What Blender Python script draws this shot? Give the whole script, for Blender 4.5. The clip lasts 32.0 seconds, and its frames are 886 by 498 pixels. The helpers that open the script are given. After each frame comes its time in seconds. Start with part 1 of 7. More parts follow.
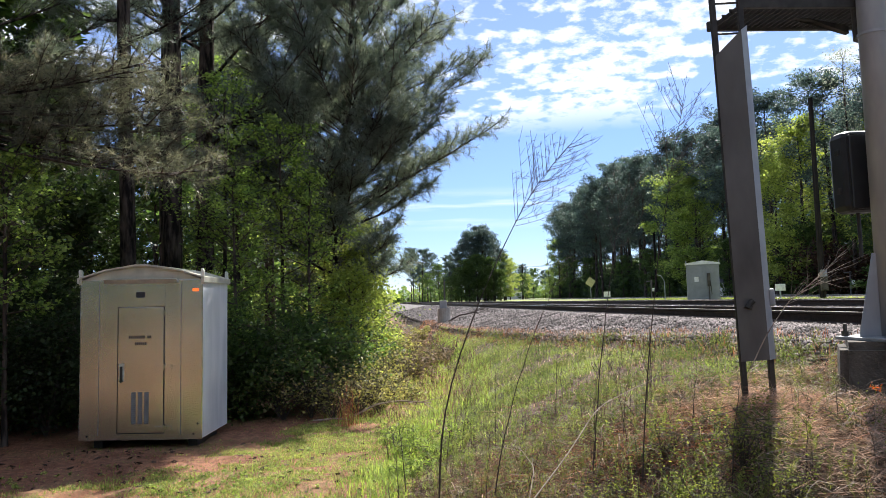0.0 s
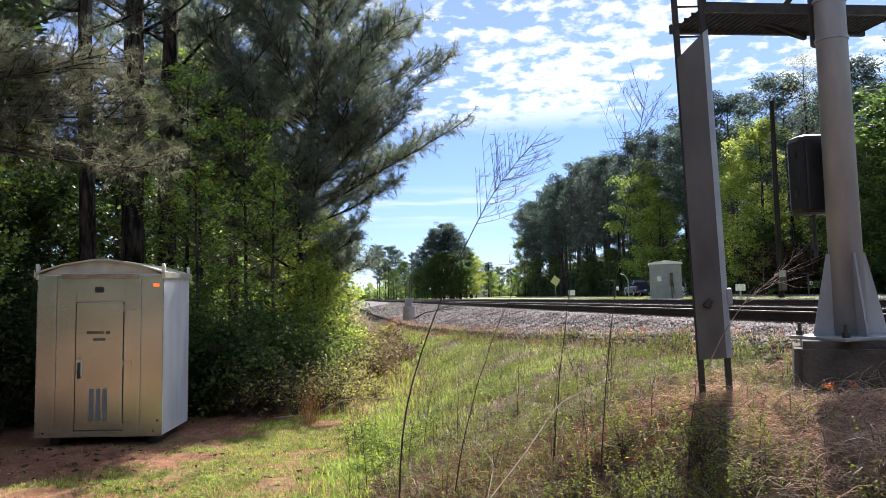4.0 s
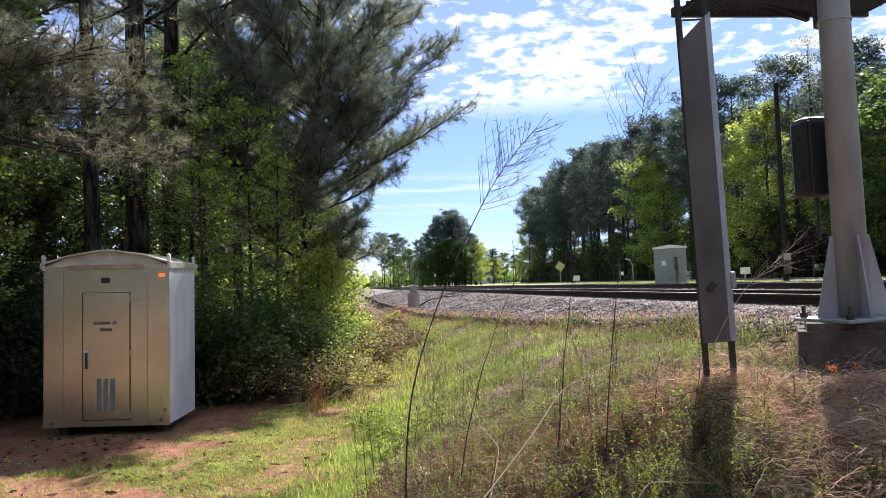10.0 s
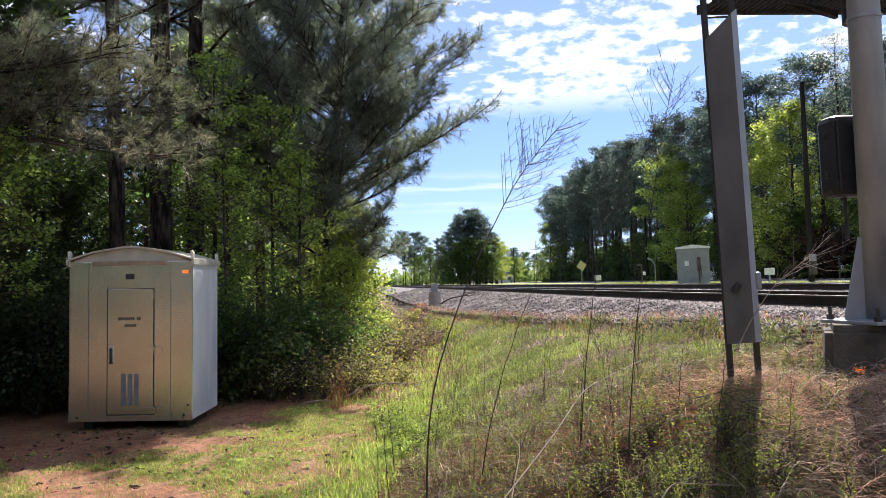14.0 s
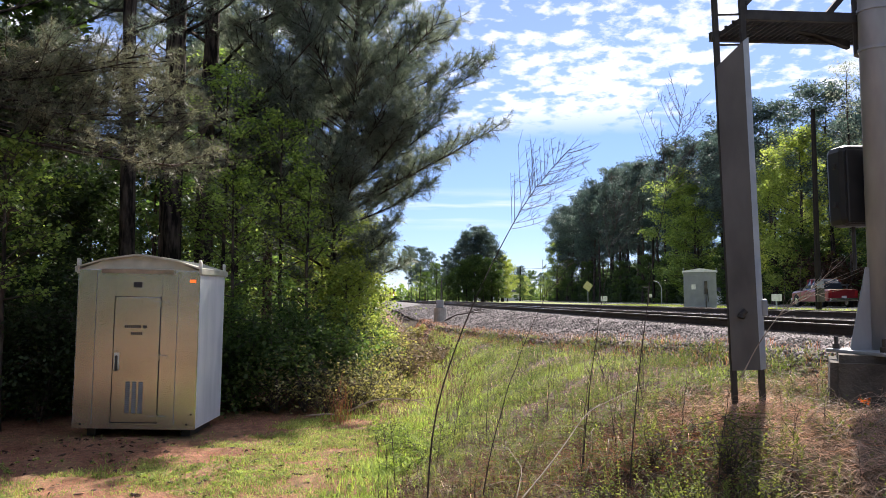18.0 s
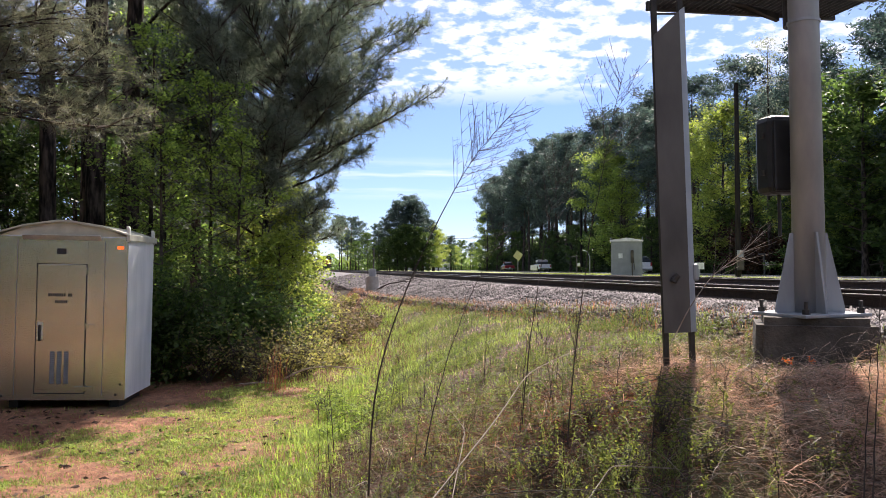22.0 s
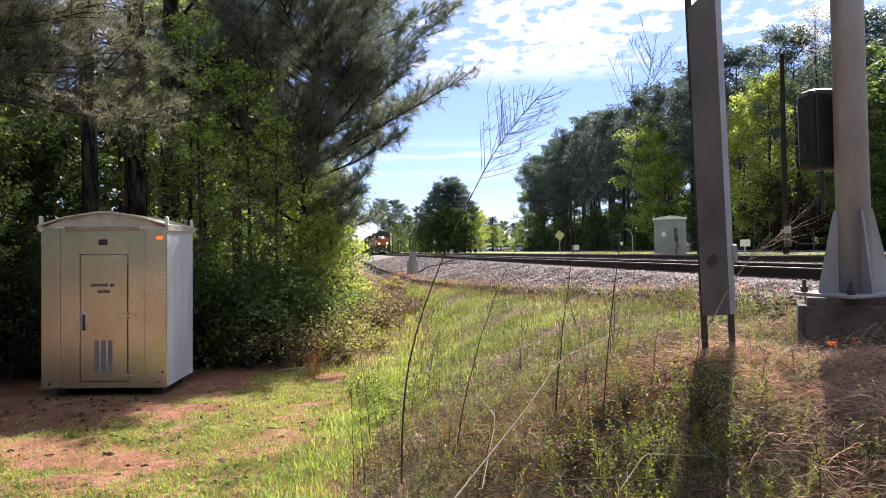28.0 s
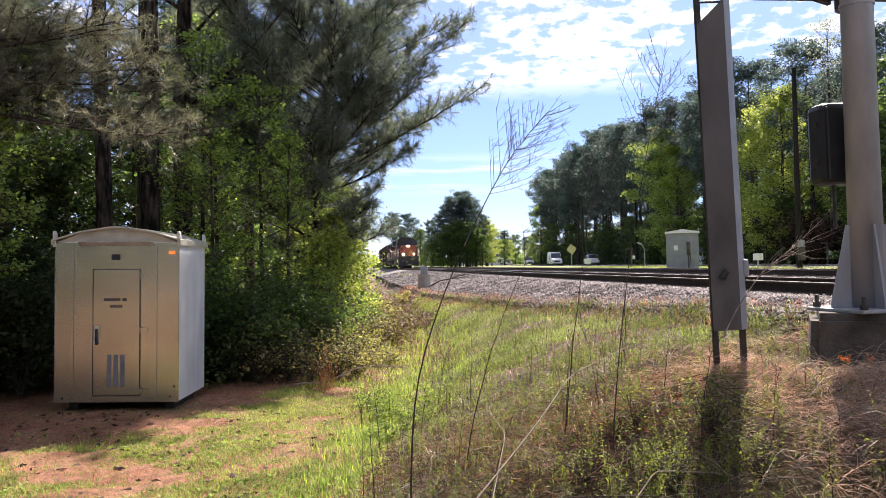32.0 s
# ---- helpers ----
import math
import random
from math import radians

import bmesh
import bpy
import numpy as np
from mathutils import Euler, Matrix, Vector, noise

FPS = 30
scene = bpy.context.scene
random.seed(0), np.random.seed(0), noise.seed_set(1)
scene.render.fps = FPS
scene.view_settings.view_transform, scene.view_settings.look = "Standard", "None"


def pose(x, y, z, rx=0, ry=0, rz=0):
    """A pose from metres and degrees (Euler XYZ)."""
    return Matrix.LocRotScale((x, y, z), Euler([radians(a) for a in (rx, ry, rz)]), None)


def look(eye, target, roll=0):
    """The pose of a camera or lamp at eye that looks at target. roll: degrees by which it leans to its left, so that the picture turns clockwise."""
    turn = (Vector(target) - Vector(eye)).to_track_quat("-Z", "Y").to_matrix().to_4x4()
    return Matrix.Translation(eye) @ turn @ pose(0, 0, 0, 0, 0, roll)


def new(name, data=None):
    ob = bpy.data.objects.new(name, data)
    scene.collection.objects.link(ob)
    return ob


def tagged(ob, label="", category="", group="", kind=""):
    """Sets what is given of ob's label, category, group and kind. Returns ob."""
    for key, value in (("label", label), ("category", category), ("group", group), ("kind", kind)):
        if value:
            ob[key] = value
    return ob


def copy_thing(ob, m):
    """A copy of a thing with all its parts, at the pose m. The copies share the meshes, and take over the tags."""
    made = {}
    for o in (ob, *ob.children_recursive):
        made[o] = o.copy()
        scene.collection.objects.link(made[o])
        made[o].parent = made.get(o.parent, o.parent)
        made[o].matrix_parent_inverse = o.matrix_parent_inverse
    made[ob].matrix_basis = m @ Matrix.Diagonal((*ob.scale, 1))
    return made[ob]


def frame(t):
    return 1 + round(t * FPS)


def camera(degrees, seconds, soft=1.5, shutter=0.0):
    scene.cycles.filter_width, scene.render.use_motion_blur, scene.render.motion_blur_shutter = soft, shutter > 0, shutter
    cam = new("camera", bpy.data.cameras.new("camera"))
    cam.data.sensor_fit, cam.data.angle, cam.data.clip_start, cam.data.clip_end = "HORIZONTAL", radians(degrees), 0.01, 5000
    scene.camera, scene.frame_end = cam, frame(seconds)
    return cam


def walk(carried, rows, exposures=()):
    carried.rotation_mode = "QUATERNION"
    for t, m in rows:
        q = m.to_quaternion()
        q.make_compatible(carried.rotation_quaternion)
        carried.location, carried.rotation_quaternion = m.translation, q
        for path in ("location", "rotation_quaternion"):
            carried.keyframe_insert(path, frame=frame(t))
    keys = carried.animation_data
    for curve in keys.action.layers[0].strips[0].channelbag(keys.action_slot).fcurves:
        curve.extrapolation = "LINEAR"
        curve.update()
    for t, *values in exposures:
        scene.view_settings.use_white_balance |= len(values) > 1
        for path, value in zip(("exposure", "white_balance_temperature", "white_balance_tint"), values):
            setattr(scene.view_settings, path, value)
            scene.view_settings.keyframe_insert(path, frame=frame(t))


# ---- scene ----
cam = camera(58.0, 32.0, soft=0.8)
walk(cam, [
    (0, pose(-0.019, 0.018, 1.609, 93.66, 1.92, 0.83)),
    (0.5, pose(-0.013, 0.002, 1.604, 93.35, 1.62, 0.93)),
    (1, pose(-0.016, -0.002, 1.597, 93.03, 1.01, 0.18)),
    (1.5, pose(-0.005, 0.004, 1.601, 92.94, 0.88, -0.95)),
    (2, pose(0.001, 0.011, 1.599, 92.85, 1.00, -1.97)),
    (2.5, pose(-0.001, 0.003, 1.600, 93.00, 1.13, -2.38)),
    (3, pose(-0.001, -0.002, 1.605, 93.31, 1.32, -2.29)),
    (3.5, pose(0.012, 0.007, 1.604, 93.45, 1.49, -2.08)),
    (5.5, pose(-0.002, 0.007, 1.606, 92.78, 1.00, 0.06)),
    (6, pose(-0.011, -0.001, 1.603, 92.52, 1.03, -0.22)),
    (6.5, pose(-0.009, -0.001, 1.605, 92.53, 1.12, -0.41)),
    (7, pose(0.005, -0.007, 1.604, 92.74, 1.28, -0.71)),
    (7.5, pose(0.011, -0.013, 1.600, 92.81, 1.09, -0.72)),
    (8, pose(0.021, 0.005, 1.599, 92.44, 1.36, -0.76)),
    (8.5, pose(0.018, 0.010, 1.594, 92.11, 1.77, -0.92)),
    (9, pose(0.020, 0.003, 1.597, 92.09, 1.77, -1.22)),
    (9.5, pose(0.018, -0.008, 1.599, 92.26, 1.90, -1.36)),
    (10, pose(0.019, -0.011, 1.602, 92.49, 2.16, -1.25)),
    (10.5, pose(0.024, -0.011, 1.601, 92.51, 1.92, -0.94)),
    (11, pose(0.023, -0.008, 1.595, 92.44, 1.61, -0.68)),
    (11.5, pose(0.022, 0.006, 1.598, 92.36, 1.65, -0.43)),
    (12, pose(0.019, 0.006, 1.596, 92.26, 1.70, -0.35)),
    (12.5, pose(0.009, 0.001, 1.598, 92.22, 1.66, -0.25)),
    (13, pose(-0.000, -0.000, 1.600, 92.35, 1.80, 0.00)),
    (13.5, pose(0.004, 0.002, 1.599, 92.42, 1.81, 0.17)),
    (15.5, pose(0.012, -0.009, 1.601, 92.74, 1.50, 0.49)),
    (16, pose(0.005, -0.010, 1.602, 92.97, 1.51, 0.93)),
    (16.5, pose(0.000, -0.009, 1.600, 93.05, 1.37, 1.16)),
    (17, pose(0.006, -0.006, 1.602, 93.02, 1.33, 1.08)),
    (17.5, pose(0.005, -0.030, 1.605, 93.23, 1.07, 1.01)),
    (18, pose(0.001, -0.034, 1.616, 93.60, 0.06, 0.63)),
    (18.5, pose(-0.014, -0.017, 1.610, 93.27, -0.43, 0.43)),
    (19, pose(-0.087, 0.009, 1.566, 93.81, -0.64, 1.81)),
    (19.5, pose(-0.151, -0.038, 1.552, 94.56, -2.28, 1.54)),
    (20, pose(-0.147, -0.041, 1.561, 92.96, -2.68, 0.71)),
    (20.5, pose(-0.140, -0.044, 1.558, 92.49, -1.95, -0.11)),
    (21, pose(-0.147, -0.037, 1.555, 92.33, -1.44, -1.40)),
    (21.5, pose(-0.135, -0.027, 1.553, 92.12, -0.39, -2.96)),
    (22, pose(-0.091, -0.013, 1.572, 91.42, 0.15, -4.34)),
    (22.5, pose(0.035, -0.083, 1.596, 90.98, 0.16, -5.15)),
    (23, pose(0.080, -0.078, 1.596, 90.40, 1.02, -5.29)),
    (23.5, pose(0.061, -0.083, 1.602, 90.16, 1.62, -4.38)),
    (24, pose(0.052, -0.077, 1.606, 90.00, 1.71, -2.55)),
    (24.5, pose(0.070, -0.060, 1.605, 90.33, 1.71, -1.41)),
    (26.5, pose(0.046, -0.006, 1.616, 93.01, 0.83, -0.43)),
    (27, pose(0.043, 0.043, 1.614, 90.72, 0.78, -0.79)),
    (27.5, pose(0.023, 0.051, 1.614, 90.07, 0.87, -1.05)),
    (28, pose(0.021, 0.056, 1.612, 90.12, 1.19, -1.30)),
    (28.5, pose(0.022, 0.048, 1.613, 90.35, 1.22, -1.37)),
    (29, pose(0.011, 0.046, 1.614, 90.45, 0.71, -0.77)),
    (29.5, pose(0.010, 0.047, 1.615, 90.51, 0.75, -0.58)),
    (30, pose(0.026, 0.030, 1.617, 90.69, 1.05, -0.89)),
    (30.5, pose(0.032, 0.028, 1.617, 90.93, 0.98, -1.06)),
    (31, pose(0.039, 0.037, 1.617, 90.86, 1.00, -1.15)),
    (31.5, pose(0.042, 0.044, 1.614, 90.85, 1.32, -1.06)),
    (32, pose(0.038, 0.044, 1.623, 91.13, 1.22, -0.46)),
], exposures=[(0, 1.12, 6350, 11), (3, 1.14, 6350, 12), (6, 1.16, 6400, 15), (13.5, 1.16, 6450, 15), (18, 1.10, 6450, 15), (20, 1.06, 6450, 15), (22, 1.14, 6600, 17), (24, 1.21, 6700, 18), (27, 1.21, 6750, 19), (28, 1.32, 6750, 19), (32, 1.34, 6750, 19)])

# ---- light ----
SUN_AZ, SUN_EL = 22.5, 43.0          # degrees right of the +y axis, degrees up


def build_world():
    w = bpy.data.worlds.new("sky")
    w.use_nodes = True
    scene.world = w
    nt = w.node_tree
    nt.nodes.clear()
    n, l = nt.nodes.new, nt.links.new
    out, bg = n("ShaderNodeOutputWorld"), n("ShaderNodeBackground")
    sky = n("ShaderNodeTexSky")
    sky.sky_type, sky.sun_disc = "NISHITA", False
    sky.sun_elevation, sky.sun_rotation = radians(SUN_EL), radians(SUN_AZ)
    sky.air_density, sky.dust_density, sky.ozone_density = 0.75, 0.0, 4.0
    tc, sep = n("ShaderNodeTexCoord"), n("ShaderNodeSeparateXYZ")
    l(tc.outputs["Generated"], sep.inputs[0])
    # clouds lie on a flat layer: the direction divided by its height
    hz = n("ShaderNodeMath"); hz.operation = "ADD"; hz.inputs[1].default_value = 0.22
    l(sep.outputs["Z"], hz.inputs[0])
    dx, dy = n("ShaderNodeMath"), n("ShaderNodeMath")
    for d, ax in ((dx, "X"), (dy, "Y")):
        d.operation = "DIVIDE"
        l(sep.outputs[ax], d.inputs[0]); l(hz.outputs[0], d.inputs[1])
    com = n("ShaderNodeCombineXYZ")
    l(dx.outputs[0], com.inputs[0]); l(dy.outputs[0], com.inputs[1])
    big, small = n("ShaderNodeTexNoise"), n("ShaderNodeTexNoise")
    big.inputs["Scale"].default_value, big.inputs["Detail"].default_value = 1.5, 3.0
    small.inputs["Scale"].default_value, small.inputs["Detail"].default_value = 17.0, 6.0
    small.inputs["Roughness"].default_value = 0.55
    mp = n("ShaderNodeMapping"); mp.inputs["Location"].default_value = (3.4, 1.2, 0.0)
    mp.inputs["Scale"].default_value = (1.0, 1.0, 1.0)
    l(com.outputs[0], mp.inputs[0])
    l(mp.outputs[0], big.inputs["Vector"]); l(mp.outputs[0], small.inputs["Vector"])
    add = n("ShaderNodeMath"); add.operation = "ADD"
    l(big.outputs["Fac"], add.inputs[0]); l(small.outputs["Fac"], add.inputs[1])
    ramp = n("ShaderNodeValToRGB")
    ramp.color_ramp.elements[0].position, ramp.color_ramp.elements[1].position = 0.495, 0.575
    ramp.color_ramp.elements[0].color = (0.09, 0.09, 0.09, 1)
    half = n("ShaderNodeMath"); half.operation = "MULTIPLY"; half.inputs[1].default_value = 0.5
    l(add.outputs[0], half.inputs[0]); l(half.outputs[0], ramp.inputs[0])
    fade = n("ShaderNodeMapRange")
    fade.inputs["From Min"].default_value, fade.inputs["From Max"].default_value = 0.198, 0.24
    l(sep.outputs["Z"], fade.inputs[0])
    mul = n("ShaderNodeMath"); mul.operation = "MULTIPLY"
    l(ramp.outputs[0], mul.inputs[0]); l(fade.outputs[0], mul.inputs[1])
    # thin streaks of high cloud low over the line
    sm, sn, sr = n("ShaderNodeMapping"), n("ShaderNodeTexNoise"), n("ShaderNodeValToRGB")
    sm.inputs["Scale"].default_value, sm.inputs["Location"].default_value = (5.0, 5.0, 75.0), (0.3, 0.0, 0.4)
    l(tc.outputs["Generated"], sm.inputs[0]); l(sm.outputs[0], sn.inputs["Vector"])
    sn.inputs["Scale"].default_value, sn.inputs["Detail"].default_value = 1.0, 4.0
    sr.color_ramp.elements[0].position, sr.color_ramp.elements[1].position = 0.46, 0.64
    sr.color_ramp.elements[1].color = (0.6, 0.6, 0.6, 1)
    l(sn.outputs["Fac"], sr.inputs[0])
    belt, belt_low, sf = n("ShaderNodeMapRange"), n("ShaderNodeMapRange"), n("ShaderNodeMath")
    belt.inputs["From Min"].default_value, belt.inputs["From Max"].default_value = 0.14, 0.12
    belt_low.inputs["From Min"].default_value, belt_low.inputs["From Max"].default_value = 0.085, 0.105
    l(sep.outputs["Z"], belt.inputs[0]); l(sep.outputs["Z"], belt_low.inputs[0])
    sf.operation = "MULTIPLY"
    l(belt.outputs[0], sf.inputs[0]); l(belt_low.outputs[0], sf.inputs[1])
    st, both = n("ShaderNodeMath"), n("ShaderNodeMath")
    st.operation, both.operation = "MULTIPLY", "MAXIMUM"
    l(sf.outputs[0], st.inputs[0]); l(sr.outputs[0], st.inputs[1])
    l(mul.outputs[0], both.inputs[0]); l(st.outputs[0], both.inputs[1])
    mix = n("ShaderNodeMixRGB")
    mix.inputs[2].default_value = (6.9, 7.2, 7.8, 1)
    # the clear air is a deeper blue than the plain sky model gives near the horizon
    low, tint, deep = n("ShaderNodeMapRange"), n("ShaderNodeMixRGB"), n("ShaderNodeMixRGB")
    low.inputs["From Min"].default_value, low.inputs["From Max"].default_value = 0.0, 0.3
    l(sep.outputs["Z"], low.inputs[0]); l(low.outputs[0], tint.inputs[0])
    tint.inputs[1].default_value, tint.inputs[2].default_value = (0.62, 0.62, 0.72, 1), (1.0, 0.93, 1.0, 1)
    deep.blend_type = "MULTIPLY"; deep.inputs[0].default_value = 1.0
    l(sky.outputs[0], deep.inputs[1]); l(tint.outputs[0], deep.inputs[2])
    l(both.outputs[0], mix.inputs[0]); l(deep.outputs[0], mix.inputs[1])
    l(mix.outputs[0], bg.inputs[0])
    bg.inputs[1].default_value = 0.085
    l(bg.outputs[0], out.inputs[0])


build_world()
sun = new("sun", bpy.data.lights.new("sun", "SUN"))
sun.data.energy, sun.data.angle, sun.data.color = 5.0, radians(0.53), (1.0, 0.94, 0.84)
sun.matrix_basis = look((0, 0, 60), (-math.sin(radians(SUN_AZ)), -math.cos(radians(SUN_AZ)), 60 - math.tan(radians(SUN_EL))))


# ---- materials ----
def mat(name, col, rough=0.8, metal=0.0, col2=None, scale=6.0, detail=6.0, bump=0.0, bump_scale=40.0, spread=(0.35, 0.65),
        rand=0.0, translucent=0.0, emit=0.0, island=0.0, coat=0.0, stretch=None, spec=0.5, through_tint=(1.5, 1.55, 0.75)):
    m = bpy.data.materials.new(name)
    m.use_nodes = True
    nt = m.node_tree
    n, l = nt.nodes.new, nt.links.new
    b = nt.nodes["Principled BSDF"]
    b.inputs["Roughness"].default_value, b.inputs["Metallic"].default_value = rough, metal
    b.inputs["Specular IOR Level"].default_value = spec
    b.inputs["Coat Weight"].default_value = coat
    tc = n("ShaderNodeTexCoord")
    vec = tc.outputs["Object"]
    if stretch:
        mp = n("ShaderNodeMapping"); mp.inputs["Scale"].default_value = stretch
        l(vec, mp.inputs[0]); vec = mp.outputs[0]
    no = n("ShaderNodeTexNoise")
    no.inputs["Scale"].default_value, no.inputs["Detail"].default_value = scale, detail
    l(vec, no.inputs["Vector"])
    ramp = n("ShaderNodeValToRGB")
    ramp.color_ramp.elements[0].position, ramp.color_ramp.elements[1].position = spread
    c2 = col2 or tuple(min(1, c * 1.35) for c in col)
    ramp.color_ramp.elements[0].color, ramp.color_ramp.elements[1].color = (*col, 1), (*c2, 1)
    l(no.outputs["Fac"], ramp.inputs[0])
    colour = ramp.outputs[0]
    for amount, node, sock in ((rand, "ShaderNodeObjectInfo", "Random"), (island, "ShaderNodeNewGeometry", "Random Per Island")):
        if amount:
            hsv, src, mr = n("ShaderNodeHueSaturation"), n(node), n("ShaderNodeMapRange")
            mr.inputs["To Min"].default_value, mr.inputs["To Max"].default_value = 1 - amount, 1 + amount
            l(src.outputs[sock], mr.inputs[0]); l(mr.outputs[0], hsv.inputs["Value"]); l(colour, hsv.inputs["Color"])
            hm = n("ShaderNodeMapRange")
            hm.inputs["To Min"].default_value, hm.inputs["To Max"].default_value = 0.5 + 0.035 * amount, 0.5 - 0.035 * amount
            l(src.outputs[sock], hm.inputs[0]); l(hm.outputs[0], hsv.inputs["Hue"])
            colour = hsv.outputs[0]
    l(colour, b.inputs["Base Color"])
    if bump:
        n2, bp = n("ShaderNodeTexNoise"), n("ShaderNodeBump")
        n2.inputs["Scale"].default_value, n2.inputs["Detail"].default_value = bump_scale, 5.0
        l(vec, n2.inputs["Vector"]); l(n2.outputs["Fac"], bp.inputs["Height"])
        bp.inputs["Strength"].default_value, bp.inputs["Distance"].default_value = min(1, bump * 4), bump * 0.05
        l(bp.outputs[0], b.inputs["Normal"])
    if translucent:
        tr, ms, out = n("ShaderNodeBsdfTranslucent"), n("ShaderNodeMixShader"), nt.nodes["Material Output"]
        warm = n("ShaderNodeMixRGB"); warm.blend_type = "MULTIPLY"; warm.inputs[0].default_value = 1.0
        warm.inputs[2].default_value = (*through_tint, 1)
        l(colour, warm.inputs[1]); l(warm.outputs[0], tr.inputs[0])
        ms.inputs[0].default_value = translucent
        l(b.outputs[0], ms.inputs[1]); l(tr.outputs[0], ms.inputs[2]); l(ms.outputs[0], out.inputs[0])
    if emit:
        l(colour, b.inputs["Emission Color"])
        b.inputs["Emission Strength"].default_value = emit
    return m


def glass(name, tint=(0.05, 0.06, 0.07)):
    m = mat(name, tint, 0.04, col2=tint)
    m.node_tree.nodes["Principled BSDF"].inputs["Specular IOR Level"].default_value = 0.8
    return m


M = {}
M["bark"] = mat("pine_bark", (0.016, 0.013, 0.012), 0.95, col2=(0.115, 0.09, 0.076), scale=11, bump=1.0, bump_scale=16, stretch=(1, 1, 0.22), spread=(0.40, 0.62), spec=0.2)
M["twig"] = mat("twig_bark", (0.05, 0.04, 0.032), 0.9, col2=(0.11, 0.09, 0.07), scale=12)
M["needle"] = mat("pine_needles", (0.11, 0.143, 0.12), 0.42, col2=(0.22, 0.25, 0.21), scale=0.9, island=0.5, translucent=0.52, spec=0.55, through_tint=(1.2, 1.25, 0.95))
M["needle_dry"] = mat("dry_pine_needles", (0.115, 0.132, 0.088), 0.45, col2=(0.21, 0.21, 0.148), scale=0.9, island=0.5, translucent=0.58, spec=0.5, through_tint=(1.15, 1.1, 0.95))
M["leaf"] = mat("spring_leaves", (0.12, 0.195, 0.06), 0.45, col2=(0.22, 0.295, 0.095), scale=0.8, island=0.5, translucent=0.62, spec=0.5, through_tint=(1.35, 1.45, 0.9))
M["leaf_sapling"] = mat("sapling_leaves", (0.18, 0.26, 0.08), 0.4, col2=(0.32, 0.40, 0.13), scale=0.8, island=0.55, translucent=0.64, spec=0.5, through_tint=(1.3, 1.45, 0.85))
M["leaf_dark"] = mat("dark_leaves", (0.062, 0.105, 0.038), 0.55, col2=(0.115, 0.165, 0.06), scale=0.8, island=0.45, translucent=0.55, spec=0.35, through_tint=(1.3, 1.45, 0.8))
# darkened leaf green: the wood's shade is put into the colour
M["leaf_shaded"] = mat("shade_darkened_leaves", (0.03, 0.05, 0.022), 0.5, col2=(0.06, 0.09, 0.038), scale=0.8, island=0.45, translucent=0.4, spec=0.3, through_tint=(1.3, 1.45, 0.8))
M["leaf_bright"] = mat("fresh_leaves", (0.22, 0.275, 0.07), 0.5, col2=(0.34, 0.39, 0.12), scale=0.6, island=0.35, translucent=0.62, spec=0.4, through_tint=(1.45, 1.5, 0.9))
M["leaf_airy"] = mat("grey_green_buds", (0.26, 0.29, 0.22), 0.6, col2=(0.38, 0.41, 0.33), scale=0.8, island=0.3, translucent=0.5, spec=0.3, through_tint=(1.1, 1.15, 1.0))
M["leaf_pale"] = mat("pale_shrub_leaves", (0.21, 0.20, 0.09), 0.6, col2=(0.34, 0.31, 0.155), scale=0.8, island=0.4, translucent=0.45, spec=0.3)
M["grass"] = mat("green_grass", (0.14, 0.185, 0.06), 0.65, col2=(0.27, 0.30, 0.115), scale=0.9, island=0.5, translucent=0.45, spec=0.25)
M["grass_fresh"] = mat("fresh_grass", (0.19, 0.27, 0.07), 0.6, col2=(0.33, 0.41, 0.135), scale=0.9, island=0.45, translucent=0.5, spec=0.25)
M["straw"] = mat("dry_straw", (0.40, 0.265, 0.195), 0.8, col2=(0.76, 0.60, 0.48), scale=1.2, island=0.6, translucent=0.3, spec=0.25, through_tint=(1.4, 1.15, 0.9))
M["straw_red"] = mat("reddish_straw", (0.30, 0.135, 0.075), 0.9, col2=(0.50, 0.265, 0.16), scale=1.2, island=0.45, translucent=0.3, spec=0.1, through_tint=(1.4, 1.15, 0.85))
M["lawn"] = mat("short_green_grass", (0.165, 0.24, 0.065), 0.7, col2=(0.32, 0.40, 0.13), scale=1.6, island=0.5, translucent=0.45, spec=0.2)
M["pine_straw"] = mat("fallen_pine_needles", (0.20, 0.085, 0.046), 0.9, col2=(0.45, 0.235, 0.14), scale=1.8, island=0.6, spec=0.15)
M["weed"] = mat("weed_leaves", (0.105, 0.14, 0.05), 0.8, col2=(0.21, 0.235, 0.09), scale=0.9, island=0.5, translucent=0.5, spec=0.2)
M["stem"] = mat("dead_stem", (0.035, 0.026, 0.024), 0.85, col2=(0.075, 0.055, 0.045), scale=10)
M["stem_pale"] = mat("bleached_stem", (0.21, 0.16, 0.125), 0.8, col2=(0.37, 0.30, 0.24), scale=10)
M["alu"] = mat("weathered_aluminium", (0.48, 0.485, 0.43), 0.23, 0.97, col2=(0.60, 0.60, 0.54), scale=1.6, bump=0.03, bump_scale=2.2)
M["side_sheet"] = mat("pale_side_sheet", (0.70, 0.73, 0.78), 0.4, 0.3, col2=(0.88, 0.90, 0.94), scale=3.5, bump=0.05, bump_scale=5, stretch=(1, 1, 0.25))
M["alu_trim"] = mat("aluminium_trim", (0.62, 0.62, 0.58), 0.4, 0.6, scale=8, bump=0.05)
M["roof_alu"] = mat("roof_sheet", (0.46, 0.45, 0.38), 0.5, 0.4, scale=4, bump=0.05)
